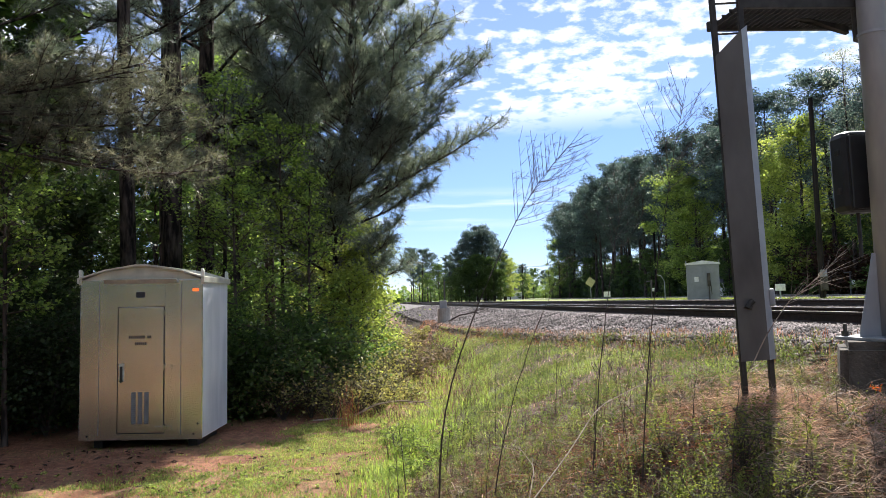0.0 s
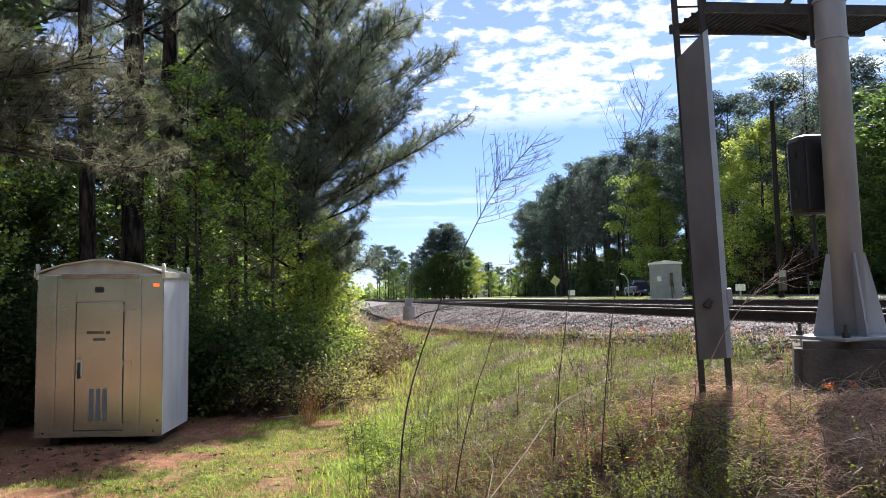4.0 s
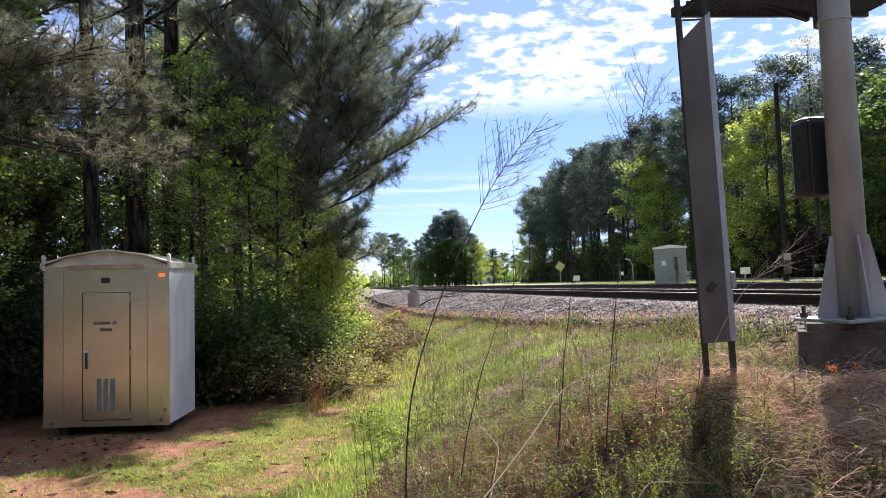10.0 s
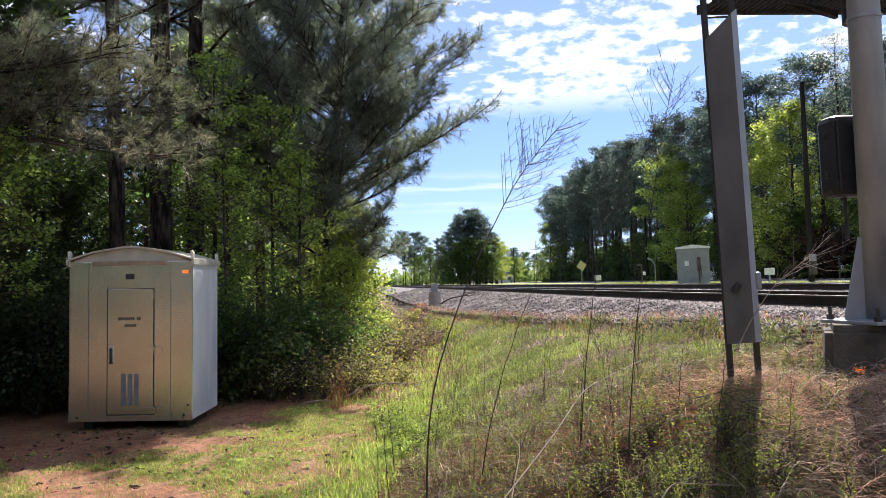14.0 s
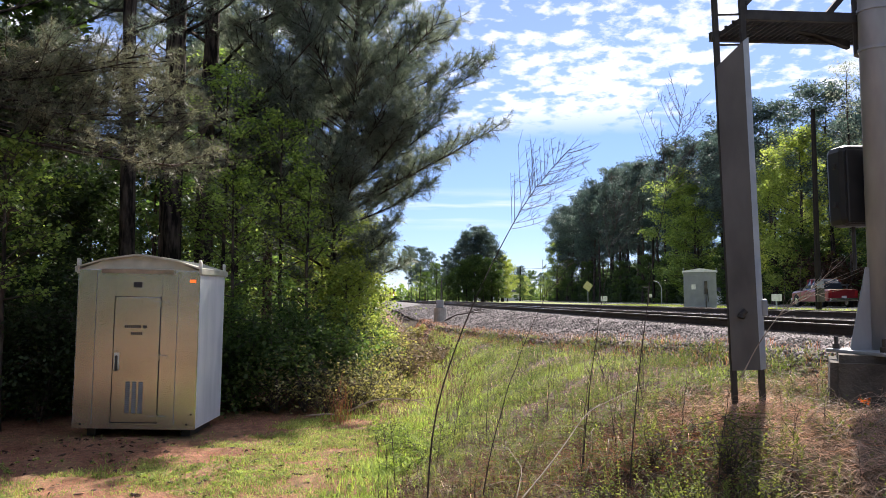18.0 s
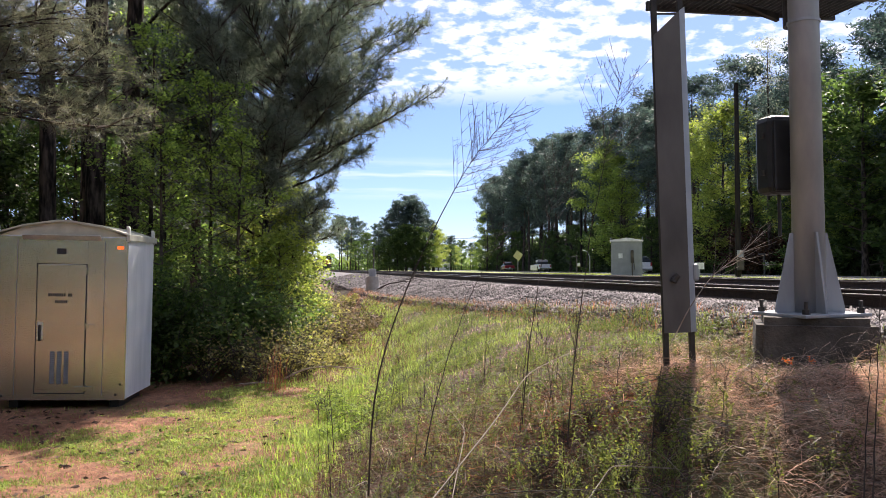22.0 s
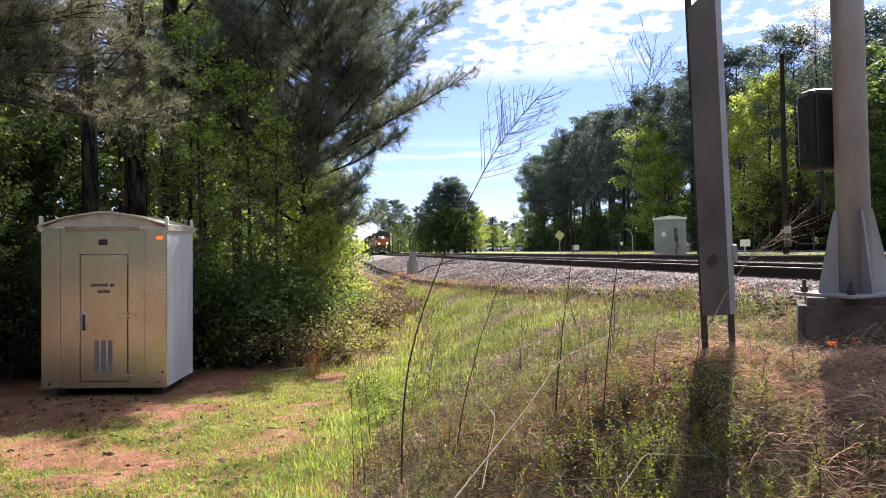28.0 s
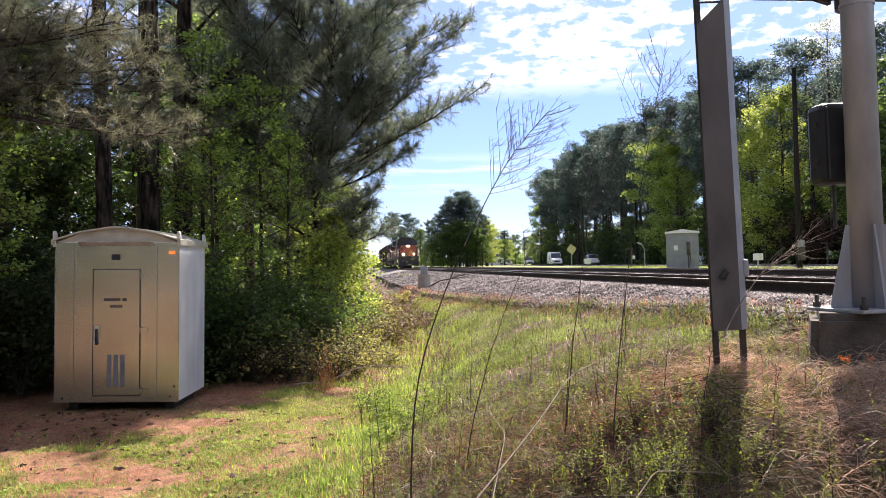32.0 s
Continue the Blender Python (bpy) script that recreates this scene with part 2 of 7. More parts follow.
M["galv"] = mat("galvanised_steel", (0.27, 0.29, 0.315), 0.55, 0.25, col2=(0.36, 0.38, 0.405), scale=5, bump=0.06, bump_scale=30, stretch=(1, 1, 0.35))
M["galv_pale"] = mat("pale_galvanised_edge", (0.36, 0.38, 0.41), 0.5, 0.35, col2=(0.46, 0.48, 0.50), scale=5, bump=0.04)
M["galv_dark"] = mat("dark_galvanised_plate", (0.08, 0.076, 0.074), 0.7, 0.2, col2=(0.15, 0.143, 0.138), scale=2.5, bump=0.08, bump_scale=20, stretch=(1, 1, 0.4))
M["dark_steel"] = mat("dark_steel", (0.03, 0.028, 0.027), 0.6, 0.3, col2=(0.055, 0.05, 0.046), scale=10, bump=0.1)
M["black"] = mat("black_painted_case", (0.012, 0.012, 0.013), 0.5, col2=(0.022, 0.022, 0.023), scale=6, bump=0.04)
M["rubber"] = mat("rubber", (0.015, 0.015, 0.015), 0.85, scale=12)
M["concrete"] = mat("old_concrete", (0.05, 0.043, 0.036), 0.95, col2=(0.115, 0.10, 0.084), scale=3.5, bump=0.3, bump_scale=28)
M["rail"] = mat("rusty_rail", (0.02, 0.013, 0.010), 0.8, 0.2, col2=(0.045, 0.028, 0.02), scale=9, bump=0.2)
M["rail_top"] = mat("polished_rail_head", (0.55, 0.55, 0.56), 0.22, 0.95, scale=3)
M["tie"] = mat("creosoted_tie", (0.035, 0.025, 0.02), 0.95, col2=(0.085, 0.065, 0.05), scale=6, bump=0.4, stretch=(0.3, 3, 3), rand=0.3)
M["stone"] = mat("granite_ballast", (0.06, 0.052, 0.051), 0.9, col2=(0.26, 0.225, 0.218), scale=1.3, island=0.8, bump=0.1)
M["asphalt"] = mat("asphalt", (0.045, 0.045, 0.046), 0.9, col2=(0.07, 0.07, 0.07), scale=1.5, bump=0.2, bump_scale=80)
M["drive"] = mat("pale_gravel_drive", (0.33, 0.31, 0.28), 0.9, col2=(0.45, 0.43, 0.39), scale=3)
M["paint_white"] = mat("white_car_paint", (0.72, 0.73, 0.74), 0.3, coat=0.6, scale=3, col2=(0.78, 0.79, 0.80))
M["paint_red"] = mat("red_car_paint", (0.22, 0.012, 0.016), 0.3, coat=0.6, scale=3)
M["paint_blue"] = mat("dark_blue_car_paint", (0.02, 0.035, 0.065), 0.3, coat=0.6, scale=3)
M["glass"] = glass("dark_glass")
M["chrome"] = mat("chrome", (0.6, 0.6, 0.6), 0.2, 1.0, scale=5)
M["tail"] = mat("tail_lamp_red", (0.35, 0.01, 0.01), 0.3)
M["lens"] = mat("headlamp_lens", (0.75, 0.76, 0.78), 0.15)
M["lamp"] = mat("lit_headlight", (1.0, 0.86, 0.55), 0.3, emit=16.0, col2=(1.0, 0.88, 0.6))
M["orange"] = mat("orange_loco_paint", (0.13, 0.034, 0.018), 0.6, scale=2, col2=(0.18, 0.05, 0.026))
M["loco_black"] = mat("sooty_black_paint", (0.02, 0.019, 0.018), 0.6, scale=2, col2=(0.05, 0.045, 0.04))
M["marker"] = mat("orange_marker_lens", (0.85, 0.13, 0.02), 0.35, emit=0.5, col2=(0.9, 0.18, 0.03))
# bluish base colour that holds the distance haze over the far pines
M["needle_hazy"] = mat("haze_tinted_needles", (0.05, 0.078, 0.076), 0.55, col2=(0.125, 0.165, 0.145), scale=0.25, island=0.6, translucent=0.45, spec=0.2, through_tint=(1.05, 1.2, 1.05))
M["leaf_mid"] = mat("light_green_leaves", (0.19, 0.265, 0.065), 0.45, col2=(0.30, 0.365, 0.11), scale=0.5, island=0.45, translucent=0.58, spec=0.45, through_tint=(1.35, 1.45, 0.9))
M["straw_dark"] = mat("brown_dead_weeds", (0.08, 0.048, 0.037), 0.9, col2=(0.25, 0.16, 0.118), scale=1.2, island=0.65, translucent=0.2, spec=0.1, through_tint=(1.4, 1.15, 0.85))
M["straw_grey"] = mat("grey_dead_stems", (0.15, 0.115, 0.09), 0.9, col2=(0.34, 0.27, 0.215), scale=1.2, island=0.6, translucent=0.15, spec=0.15)
M["weed_grey"] = mat("grey_green_weed_leaves", (0.085, 0.115, 0.055), 0.7, col2=(0.17, 0.20, 0.10), scale=0.9, island=0.5, translucent=0.45, spec=0.25)
M["weed_round"] = mat("yellow_green_weed_leaves", (0.15, 0.18, 0.055), 0.75, col2=(0.27, 0.295, 0.095), scale=0.9, island=0.5, translucent=0.45, spec=0.1)
M["copper"] = mat("dark_copper_leaves", (0.04, 0.022, 0.017), 0.7, col2=(0.075, 0.042, 0.03), scale=1.2, island=0.5, translucent=0.3, spec=0.2)
M["ink"] = mat("dark_lettering", (0.03, 0.03, 0.035), 0.7)
M["louver"] = mat("louver_shadowed_aluminium", (0.20, 0.20, 0.21), 0.55, 0.4, scale=8)
M["grey_case"] = mat("grey_painted_shelter", (0.22, 0.23, 0.24), 0.6, scale=2.5, col2=(0.28, 0.29, 0.30), bump=0.04)
M["pole_wood"] = mat("treated_pole", (0.014, 0.012, 0.011), 0.95, col2=(0.035, 0.029, 0.025), scale=8, bump=0.3, stretch=(1, 1, 0.1), spec=0.15)
M["sign_back"] = mat("pale_yellow_sign", (0.42, 0.40, 0.20), 0.5, 0.2, scale=6)
M["sign_white"] = mat("white_sign", (0.6, 0.6, 0.58), 0.6, scale=6)
M["siding"] = mat("pale_siding", (0.55, 0.55, 0.52), 0.8, scale=3)
M["shingle"] = mat("grey_shingle", (0.10, 0.10, 0.11), 0.9, scale=5)
M["flower"] = mat("orange_flower", (0.75, 0.13, 0.02), 0.5, translucent=0.3, col2=(0.8, 0.2, 0.03))
M["cone"] = mat("pine_cone", (0.035, 0.02, 0.013), 0.9, col2=(0.10, 0.06, 0.04), scale=30)
M["wire"] = mat("cable", (0.02, 0.02, 0.02), 0.7)


# ---- mesh helpers ----
def obj(name, me, material, parent=None, label=""):
    ob = new(name, me)
    if material is not None and not me.materials:
        me.materials.append(material)
    if parent is not None:
        ob.parent = parent
    if label:
        tagged(ob, label)
    return ob


def part(name, bm, material, parent=None, label="", smooth=False):
    me = bpy.data.meshes.new(name)
    bm.to_mesh(me)
    bm.free()
    if smooth:
        for p in me.polygons:
            p.use_smooth = True
    return obj(name, me, material, parent, label)


def thing(name, m, label, category, group=""):
    ob = new(name)
    ob.empty_display_size = 0.2
    ob.matrix_basis = m
    return tagged(ob, label, category, group)


def np_mesh(name, verts, faces):
    """A mesh from an array of points and an array of faces of one size."""
    me = bpy.data.meshes.new(name)
    k = faces.shape[1]
    me.vertices.add(len(verts)); me.loops.add(faces.size); me.polygons.add(len(faces))
    me.vertices.foreach_set("co", np.ascontiguousarray(verts, dtype=np.float32).ravel())
    me.loops.foreach_set("vertex_index", np.ascontiguousarray(faces, dtype=np.int32).ravel())
    me.polygons.foreach_set("loop_start", np.arange(0, faces.size, k, dtype=np.int32))
    me.polygons.foreach_set("loop_total", np.full(len(faces), k, dtype=np.int32))
    me.update(calc_edges=True)
    return me


def box(bm, x0, x1, y0, y1, z0, z1, bevel=0.0, m=None):
    g = bmesh.ops.create_cube(bm, size=1)["verts"]
    for v in g:
        v.co = Vector(((x0 + x1) / 2 + v.co.x * (x1 - x0), (y0 + y1) / 2 + v.co.y * (y1 - y0), (z0 + z1) / 2 + v.co.z * (z1 - z0)))
    if bevel:
        e = list({e for v in g for e in v.link_edges})
        r = bmesh.ops.bevel(bm, geom=e, offset=bevel, segments=2, affect="EDGES", profile=0.5)
        g = list({v for f in r["faces"] for v in f.verts} | {v for v in g if v.is_valid})
    if m is not None:
        bmesh.ops.transform(bm, matrix=m, verts=[v for v in g if v.is_valid])
    return bm


def cyl(bm, p0, p1, r0, r1=None, seg=16):
    r1 = r0 if r1 is None else r1
    p0, p1 = Vector(p0), Vector(p1)
    d = p1 - p0
    m = Matrix.Translation((p0 + p1) / 2) @ d.to_track_quat("Z", "Y").to_matrix().to_4x4()
    bmesh.ops.create_cone(bm, cap_ends=True, segments=seg, radius1=r0, radius2=r1, depth=d.length, matrix=m)
    return bm


def prism(bm, poly, axis, a, b, taper=1.0):
    """Extrude a polygon of (p, q) points along axis from a to b; taper scales the ends about the middle."""
    def at(p, q, s):
        return {"x": (s, p, q), "y": (p, s, q), "z": (p, q, s)}[axis]
    lo = [bm.verts.new(at(p, q, a)) for p, q in poly]
    hi = [bm.verts.new(at(p, q, b)) for p, q in poly]
    n = len(poly)
    fs = [bm.faces.new(lo), bm.faces.new(hi[::-1])]
    fs += [bm.faces.new((lo[i], hi[i], hi[(i + 1) % n], lo[(i + 1) % n])) for i in range(n)]
    bmesh.ops.recalc_face_normals(bm, faces=fs)
    return bm


def B():
    return bmesh.new()


def tubes(lines, seg=5):
    """One array of points and quads for many tapered tubes: lines of (points n x 3, radii n)."""
    vs, fs, base = [], [], 0
    ang = np.linspace(0, 2 * np.pi, seg, endpoint=False)
    for pts, rad in lines:
        pts, rad = np.asarray(pts, float), np.asarray(rad, float)
        n = len(pts)
        d = np.gradient(pts, axis=0)
        d /= np.linalg.norm(d, axis=1)[:, None] + 1e-9
        ref = np.where(np.abs(d[:, 2:3]) > 0.9, np.array([[1.0, 0, 0]]), np.array([[0, 0, 1.0]]))
        a = np.cross(d, ref); a /= np.linalg.norm(a, axis=1)[:, None] + 1e-9
        b = np.cross(d, a)
        ring = pts[:, None] + rad[:, None, None] * (np.cos(ang)[None, :, None] * a[:, None] + np.sin(ang)[None, :, None] * b[:, None])
        vs.append(ring.reshape(-1, 3))
        i = np.arange(n - 1)[:, None] * seg + np.arange(seg)[None]
        j = np.arange(n - 1)[:, None] * seg + (np.arange(seg)[None] + 1) % seg
        fs.append(np.stack([i, j, j + seg, i + seg], -1).reshape(-1, 4) + base)
        base += n * seg
    return np.concatenate(vs), np.concatenate(fs)


def unit(v):
    return v / (np.linalg.norm(v, axis=-1, keepdims=True) + 1e-9)


def leaves(centres, rng, length=0.09, width=0.05, flat=0.4):
    """Diamond leaves at the centres, turned at random, more level for a larger flat."""
    n = len(centres)
    a = unit(rng.normal(size=(n, 3)) * np.array([1, 1, 1 - flat]))
    b = unit(np.cross(a, unit(rng.normal(size=(n, 3)) * np.array([flat * 0.4 + 0.3, flat * 0.4 + 0.3, 1.0]))))
    s = rng.uniform(0.6, 1.25, size=(n, 1))
    v = np.stack([centres - a * length * s / 2, centres + b * width * s / 2, centres + a * length * s / 2, centres - b * width * s / 2], 1)
    return v.reshape(-1, 3), np.arange(4 * n).reshape(-1, 4)


def needles(tips, ways, rng, count=16, length=0.17, width=0.006):
    """Tufts of thin needles fanned round each twig tip."""
    n = len(tips)
    d = unit(np.repeat(ways, count, 0) * 0.75 + rng.normal(size=(n * count, 3)) * 0.8)
    base = np.repeat(tips, count, 0) - np.repeat(ways, count, 0) * rng.uniform(0, 0.2, size=(n * count, 1))
    side = unit(np.cross(d, rng.normal(size=d.shape)))
    ln = length * rng.uniform(0.7, 1.2, size=(n * count, 1))
    tip = base + d * ln
    tip[:, 2] -= 0.02
    v = np.stack([base - side * width, base + side * width, tip], 1)
    return v.reshape(-1, 3), np.arange(3 * n * count).reshape(-1, 3)


def blades(pos, rng, height=0.2, width=0.006, lean=0.5, lie=0.0):
    """Grass blades: two-step tapered strips that bow over."""
    n = len(pos)
    az = rng.uniform(0, 2 * np.pi, n)
    w = np.stack([np.cos(az), np.sin(az), np.zeros(n)], 1)
    s = np.stack([-np.sin(az), np.cos(az), np.zeros(n)], 1) * width
    h = height * rng.uniform(0.45, 1.3, size=(n, 1))
    ln = lean * rng.uniform(0.2, 1.3, size=(n, 1)) + lie
    up = np.array([[0, 0, 1.0]])
    mid = pos + w * h * ln * 0.35 + up * h * np.maximum(0.08, 0.55 - lie * 0.35)
    tip = pos + w * h * (ln + 0.05) + up * h * np.maximum(0.06, 1.0 - 0.4 * ln - lie * 0.6)
    v = np.stack([pos - s, pos + s, mid + s * 0.7, mid - s * 0.7, tip + s * 0.12, tip - s * 0.12], 1).reshape(-1, 3)
    i = np.arange(n)[:, None] * 6
    f = np.concatenate([i + np.array([[0, 1, 2, 3]]), i + np.array([[3, 2, 4, 5]])], 1).reshape(-1, 4)
    return v, f


def sprigs(pos, rng, height=0.25, leaves_each=24, length=0.05, width=0.01, lean=0.25, rise=0.7):
    """Upright shoots: narrow leaves set all round a leaning stem."""
    n, k = len(pos), leaves_each
    h = height * rng.uniform(0.5, 1.25, (n, 1, 1))
    ax = np.concatenate([rng.normal(0, lean, (n, 1, 2)), np.ones((n, 1, 1))], 2)
    q = np.linspace(0.12, 1, k)[None, :, None]
    az = rng.uniform(0, 6.28, (n, 1)) + np.arange(k)[None] * 2.4
    out = np.stack([np.cos(az), np.sin(az), np.full(az.shape, rise)], -1)
    out = unit(out + rng.normal(0, 0.2, out.shape))
    side = unit(np.cross(out, np.array([0, 0, 1.0]) + rng.normal(0, 0.3, out.shape)))
    c = pos[:, None] + ax * h * q
    ln = length * (1.15 - 0.55 * q) * rng.uniform(0.7, 1.2, (n, k, 1))
    v = np.stack([c, c + out * ln * 0.5 + side * width / 2, c + out * ln, c + out * ln * 0.5 - side * width / 2], 2).reshape(-1, 3)
    # the stems themselves, as slim upright blades
    sd = unit(rng.normal(size=(n, 3)) * np.array([1, 1, 0.05])) * 0.0022
    top = pos + (ax * h)[:, 0]
    v2 = np.stack([pos - sd, pos + sd, top + sd * 0.4, top - sd * 0.4], 1).reshape(-1, 3)
    vv = np.concatenate([v, v2])
    return vv, np.arange(len(vv)).reshape(-1, 4)


def tangle(pos, rng, length=0.4, width=0.003, up=0.7, sag=0.9):
    """Dead stems that arch up from the ground and fall over: ribbons of four steps, bent and crossed."""
    n = len(pos)
    az = rng.uniform(0, 6.28, n)
    w = np.stack([np.cos(az), np.sin(az), np.zeros(n)], 1)[:, None]
    bend = np.stack([-np.sin(az), np.cos(az), np.zeros(n)], 1)[:, None] * rng.normal(0, 0.3, (n, 1, 1))
    ln = length * rng.uniform(0.4, 1.5, (n, 1, 1))
    el = up * rng.uniform(0.1, 1.3, (n, 1, 1))
    q = np.linspace(0, 1, 5)[None, :, None]
    z = np.array([0, 0, 1.0])
    c = pos[:, None] + ln * (w * q * 0.85 + bend * q * q + z * (el * q - sag * el * q * q)) + rng.normal(0, 0.008, (n, 5, 3))
    s = unit(rng.normal(size=(n, 1, 3))) * width * (1 - 0.6 * q) * rng.uniform(0.6, 1.3, (n, 1, 1))
    v = np.stack([c - s, c + s], 2).reshape(-1, 3)
    i = np.arange(n)[:, None, None] * 10 + np.arange(4)[None, :, None] * 2
    return v, (i + np.array([0, 1, 3, 2])).reshape(-1, 4)


# ---- the lie of the land ----
def edge_u(y):
    """Where the bank begins, across the tracks' direction."""
    return np.clip(0.1 + 0.155 * (np.asarray(y, float) - 6.9), -0.5, 2.2)


def toe_u(y):
    """Where grass gives way to ballast."""
    return np.interp(y, [8, 12.5, 16, 21, 27, 34, 60], [5.6, 5.37, 5.03, 4.38, 3.65, 2.9, 2.6])


def ground(x, y):
    """Height of the ground: a bank rises from the clearing to the two tracks, which run along x + 0.1 y = const."""
    x, y = np.asarray(x, float), np.asarray(y, float)
    u = x + 0.1 * y
    e, t = edge_u(y), toe_u(y)
    zt = np.interp(y, [8, 12.5, 16, 21, 27, 34, 60], [0.95, 0.88, 0.75, 0.58, 0.49, 0.41, 0.38])
    s = np.clip((u - e) / (t - e), 0, 1)
    bank = -0.47 + (zt + 0.47) * np.interp(s, [0, 0.15, 0.4, 0.65, 0.9, 1], [0, 0.2, 0.5, 0.72, 0.8, 1])
    shoulder = zt + (1.03 - zt) * np.clip((u - t) / (6.1 - t), 0, 1)
    beyond = np.interp(u, [6.1, 9.0, 10.0, 12.0, 13.1, 16.2, 17.2, 19.5, 22, 60], [1.03, 1.03, 0.86, 0.86, 1.03, 1.03, 0.82, 0.9, 1.0, 1.2])
    h = np.where(u < t, bank, np.where(u < 6.1, shoulder, beyond))
    h = np.where(u < e, -0.47 + np.interp(u, [-60, -14, -6], [0.9, 0.2, 0.0]), h)
    face = np.interp(y, [-4, 1.0, 3.2, 4.6, 7.2], [0, 0, 0.58, 0.72, 0.0]) * np.clip((u - e) / 0.9, 0, 1) * np.clip((4.6 - u) / 1.8, 0.15, 1)
    h = h - face
    road = np.clip((x - 17.0) / 3.0, 0, 1)
    h = h * (1 - road) + 1.0 * road
    bumps = 0.05 * np.sin(1.7 * x + 0.6 * y) * np.sin(1.3 * y - 0.4 * x) + 0.025 * np.sin(5.1 * x + 1.0) * np.sin(4.3 * y)
    soft = np.clip((t - 0.8 - u) / 1.5, 0, 1) * np.clip((u - e + 1) * 0.6, 0.25, 1)
    return h - 0.08 * np.exp(-((x - 4.05) ** 2 + (y - 7.3) ** 2) / 0.3) + 0.05 * np.exp(-((x - 3.5) ** 2 + (y - 6.5) ** 2) / 0.35) + bumps * soft + 0.25 * np.exp(-(x * x + y * y) / 6.0)


def gz(x, y):
    return float(ground(x, y))


def rail_x(y, off=0.0):
    """x of the near track's near rail, moved off metres to the side."""
    return 6.9 - 0.1 * y + off


TRACK_TURN = math.degrees(math.atan(0.1))
RAIL_Z = 1.24


# ---- setting: ground, tracks, road ----
def ground_material():
    """Pine straw and bare red earth in the clearing, weedy grass on the bank, by where the ground lies."""
    m = mat("weedy_ground", (0.10, 0.075, 0.045), 0.95, bump=0.5, bump_scale=30)
    nt = m.node_tree
    n, l = nt.nodes.new, nt.links.new
    b = nt.nodes["Principled BSDF"]
    geo, sep = n("ShaderNodeNewGeometry"), n("ShaderNodeSeparateXYZ")
    l(geo.outputs["Position"], sep.inputs[0])

    def noise_tex(scale, detail=5.0):
        t = n("ShaderNodeTexNoise")
        t.inputs["Scale"].default_value, t.inputs["Detail"].default_value = scale, detail
        l(geo.outputs["Position"], t.inputs["Vector"])
        return t.outputs["Fac"]

    def ramp(fac, c0, c1, a=0.35, c=0.65):
        r = n("ShaderNodeValToRGB")
        r.color_ramp.elements[0].position, r.color_ramp.elements[1].position = a, c
        r.color_ramp.elements[0].color, r.color_ramp.elements[1].color = (*c0, 1), (*c1, 1)
        l(fac, r.inputs[0])
        return r.outputs[0]

    def math_node(op, a, c):
        k = n("ShaderNodeMath"); k.operation = op
        for s, v in zip(k.inputs, (a, c)):
            if isinstance(v, (int, float)):
                s.default_value = v
            else:
                l(v, s)
        return k.outputs[0]

    def mix(fac, a, c):
        k = n("ShaderNodeMixRGB")
        l(fac, k.inputs[0]); l(a, k.inputs[1]); l(c, k.inputs[2])
        return k.outputs[0]

    straw = mix(ramp(noise_tex(55.0, 4), (0, 0, 0), (0.75, 0.75, 0.75), 0.44, 0.6), ramp(noise_tex(9.0, 8), (0.17, 0.072, 0.039), (0.42, 0.205, 0.113)), ramp(noise_tex(25.0, 3), (0.05, 0.024, 0.015), (0.19, 0.09, 0.052)))
    earth = ramp(noise_tex(14.0, 8), (0.04, 0.025, 0.018), (0.16, 0.098, 0.068))
    rank = ramp(noise_tex(6.0, 8), (0.06, 0.062, 0.026), (0.16, 0.145, 0.055))
    grass = ramp(noise_tex(6.0, 8), (0.10, 0.12, 0.035), (0.27, 0.27, 0.09))
    u = math_node("ADD", sep.outputs["X"], math_node("MULTIPLY", sep.outputs["Y"], 0.1))
    wob = math_node("MULTIPLY", math_node("SUBTRACT", noise_tex(0.9), 0.5), 1.6)
    ed = math_node("MINIMUM", math_node("MULTIPLY", math_node("SUBTRACT", sep.outputs["Y"], 6.25), 0.155), 2.2)
    uw = math_node("ADD", math_node("SUBTRACT", u, ed), wob)
    bank = n("ShaderNodeMapRange")
    bank.inputs["From Min"].default_value, bank.inputs["From Max"].default_value = -0.5, 0.1
    l(uw, bank.inputs[0])
    patch = ramp(noise_tex(0.9, 6), (0, 0, 0), (1, 1, 1), 0.5, 0.62)
    clearing = mix(math_node("MULTIPLY", patch, 0.3), straw, grass)
    weedy = mix(ramp(noise_tex(1.4, 6), (0, 0, 0), (1, 1, 1), 0.45, 0.64), earth, rank)
    verge = n("ShaderNodeMapRange")
    verge.inputs["From Min"].default_value, verge.inputs["From Max"].default_value = 9.5, 11.0
    l(u, verge.inputs[0])
    lawn = ramp(noise_tex(2.0, 6), (0.15, 0.19, 0.04), (0.28, 0.31, 0.09))
    c = mix(bank.outputs[0], clearing, weedy)
    c = mix(verge.outputs[0], c, lawn)
    l(c, b.inputs["Base Color"])
    return m


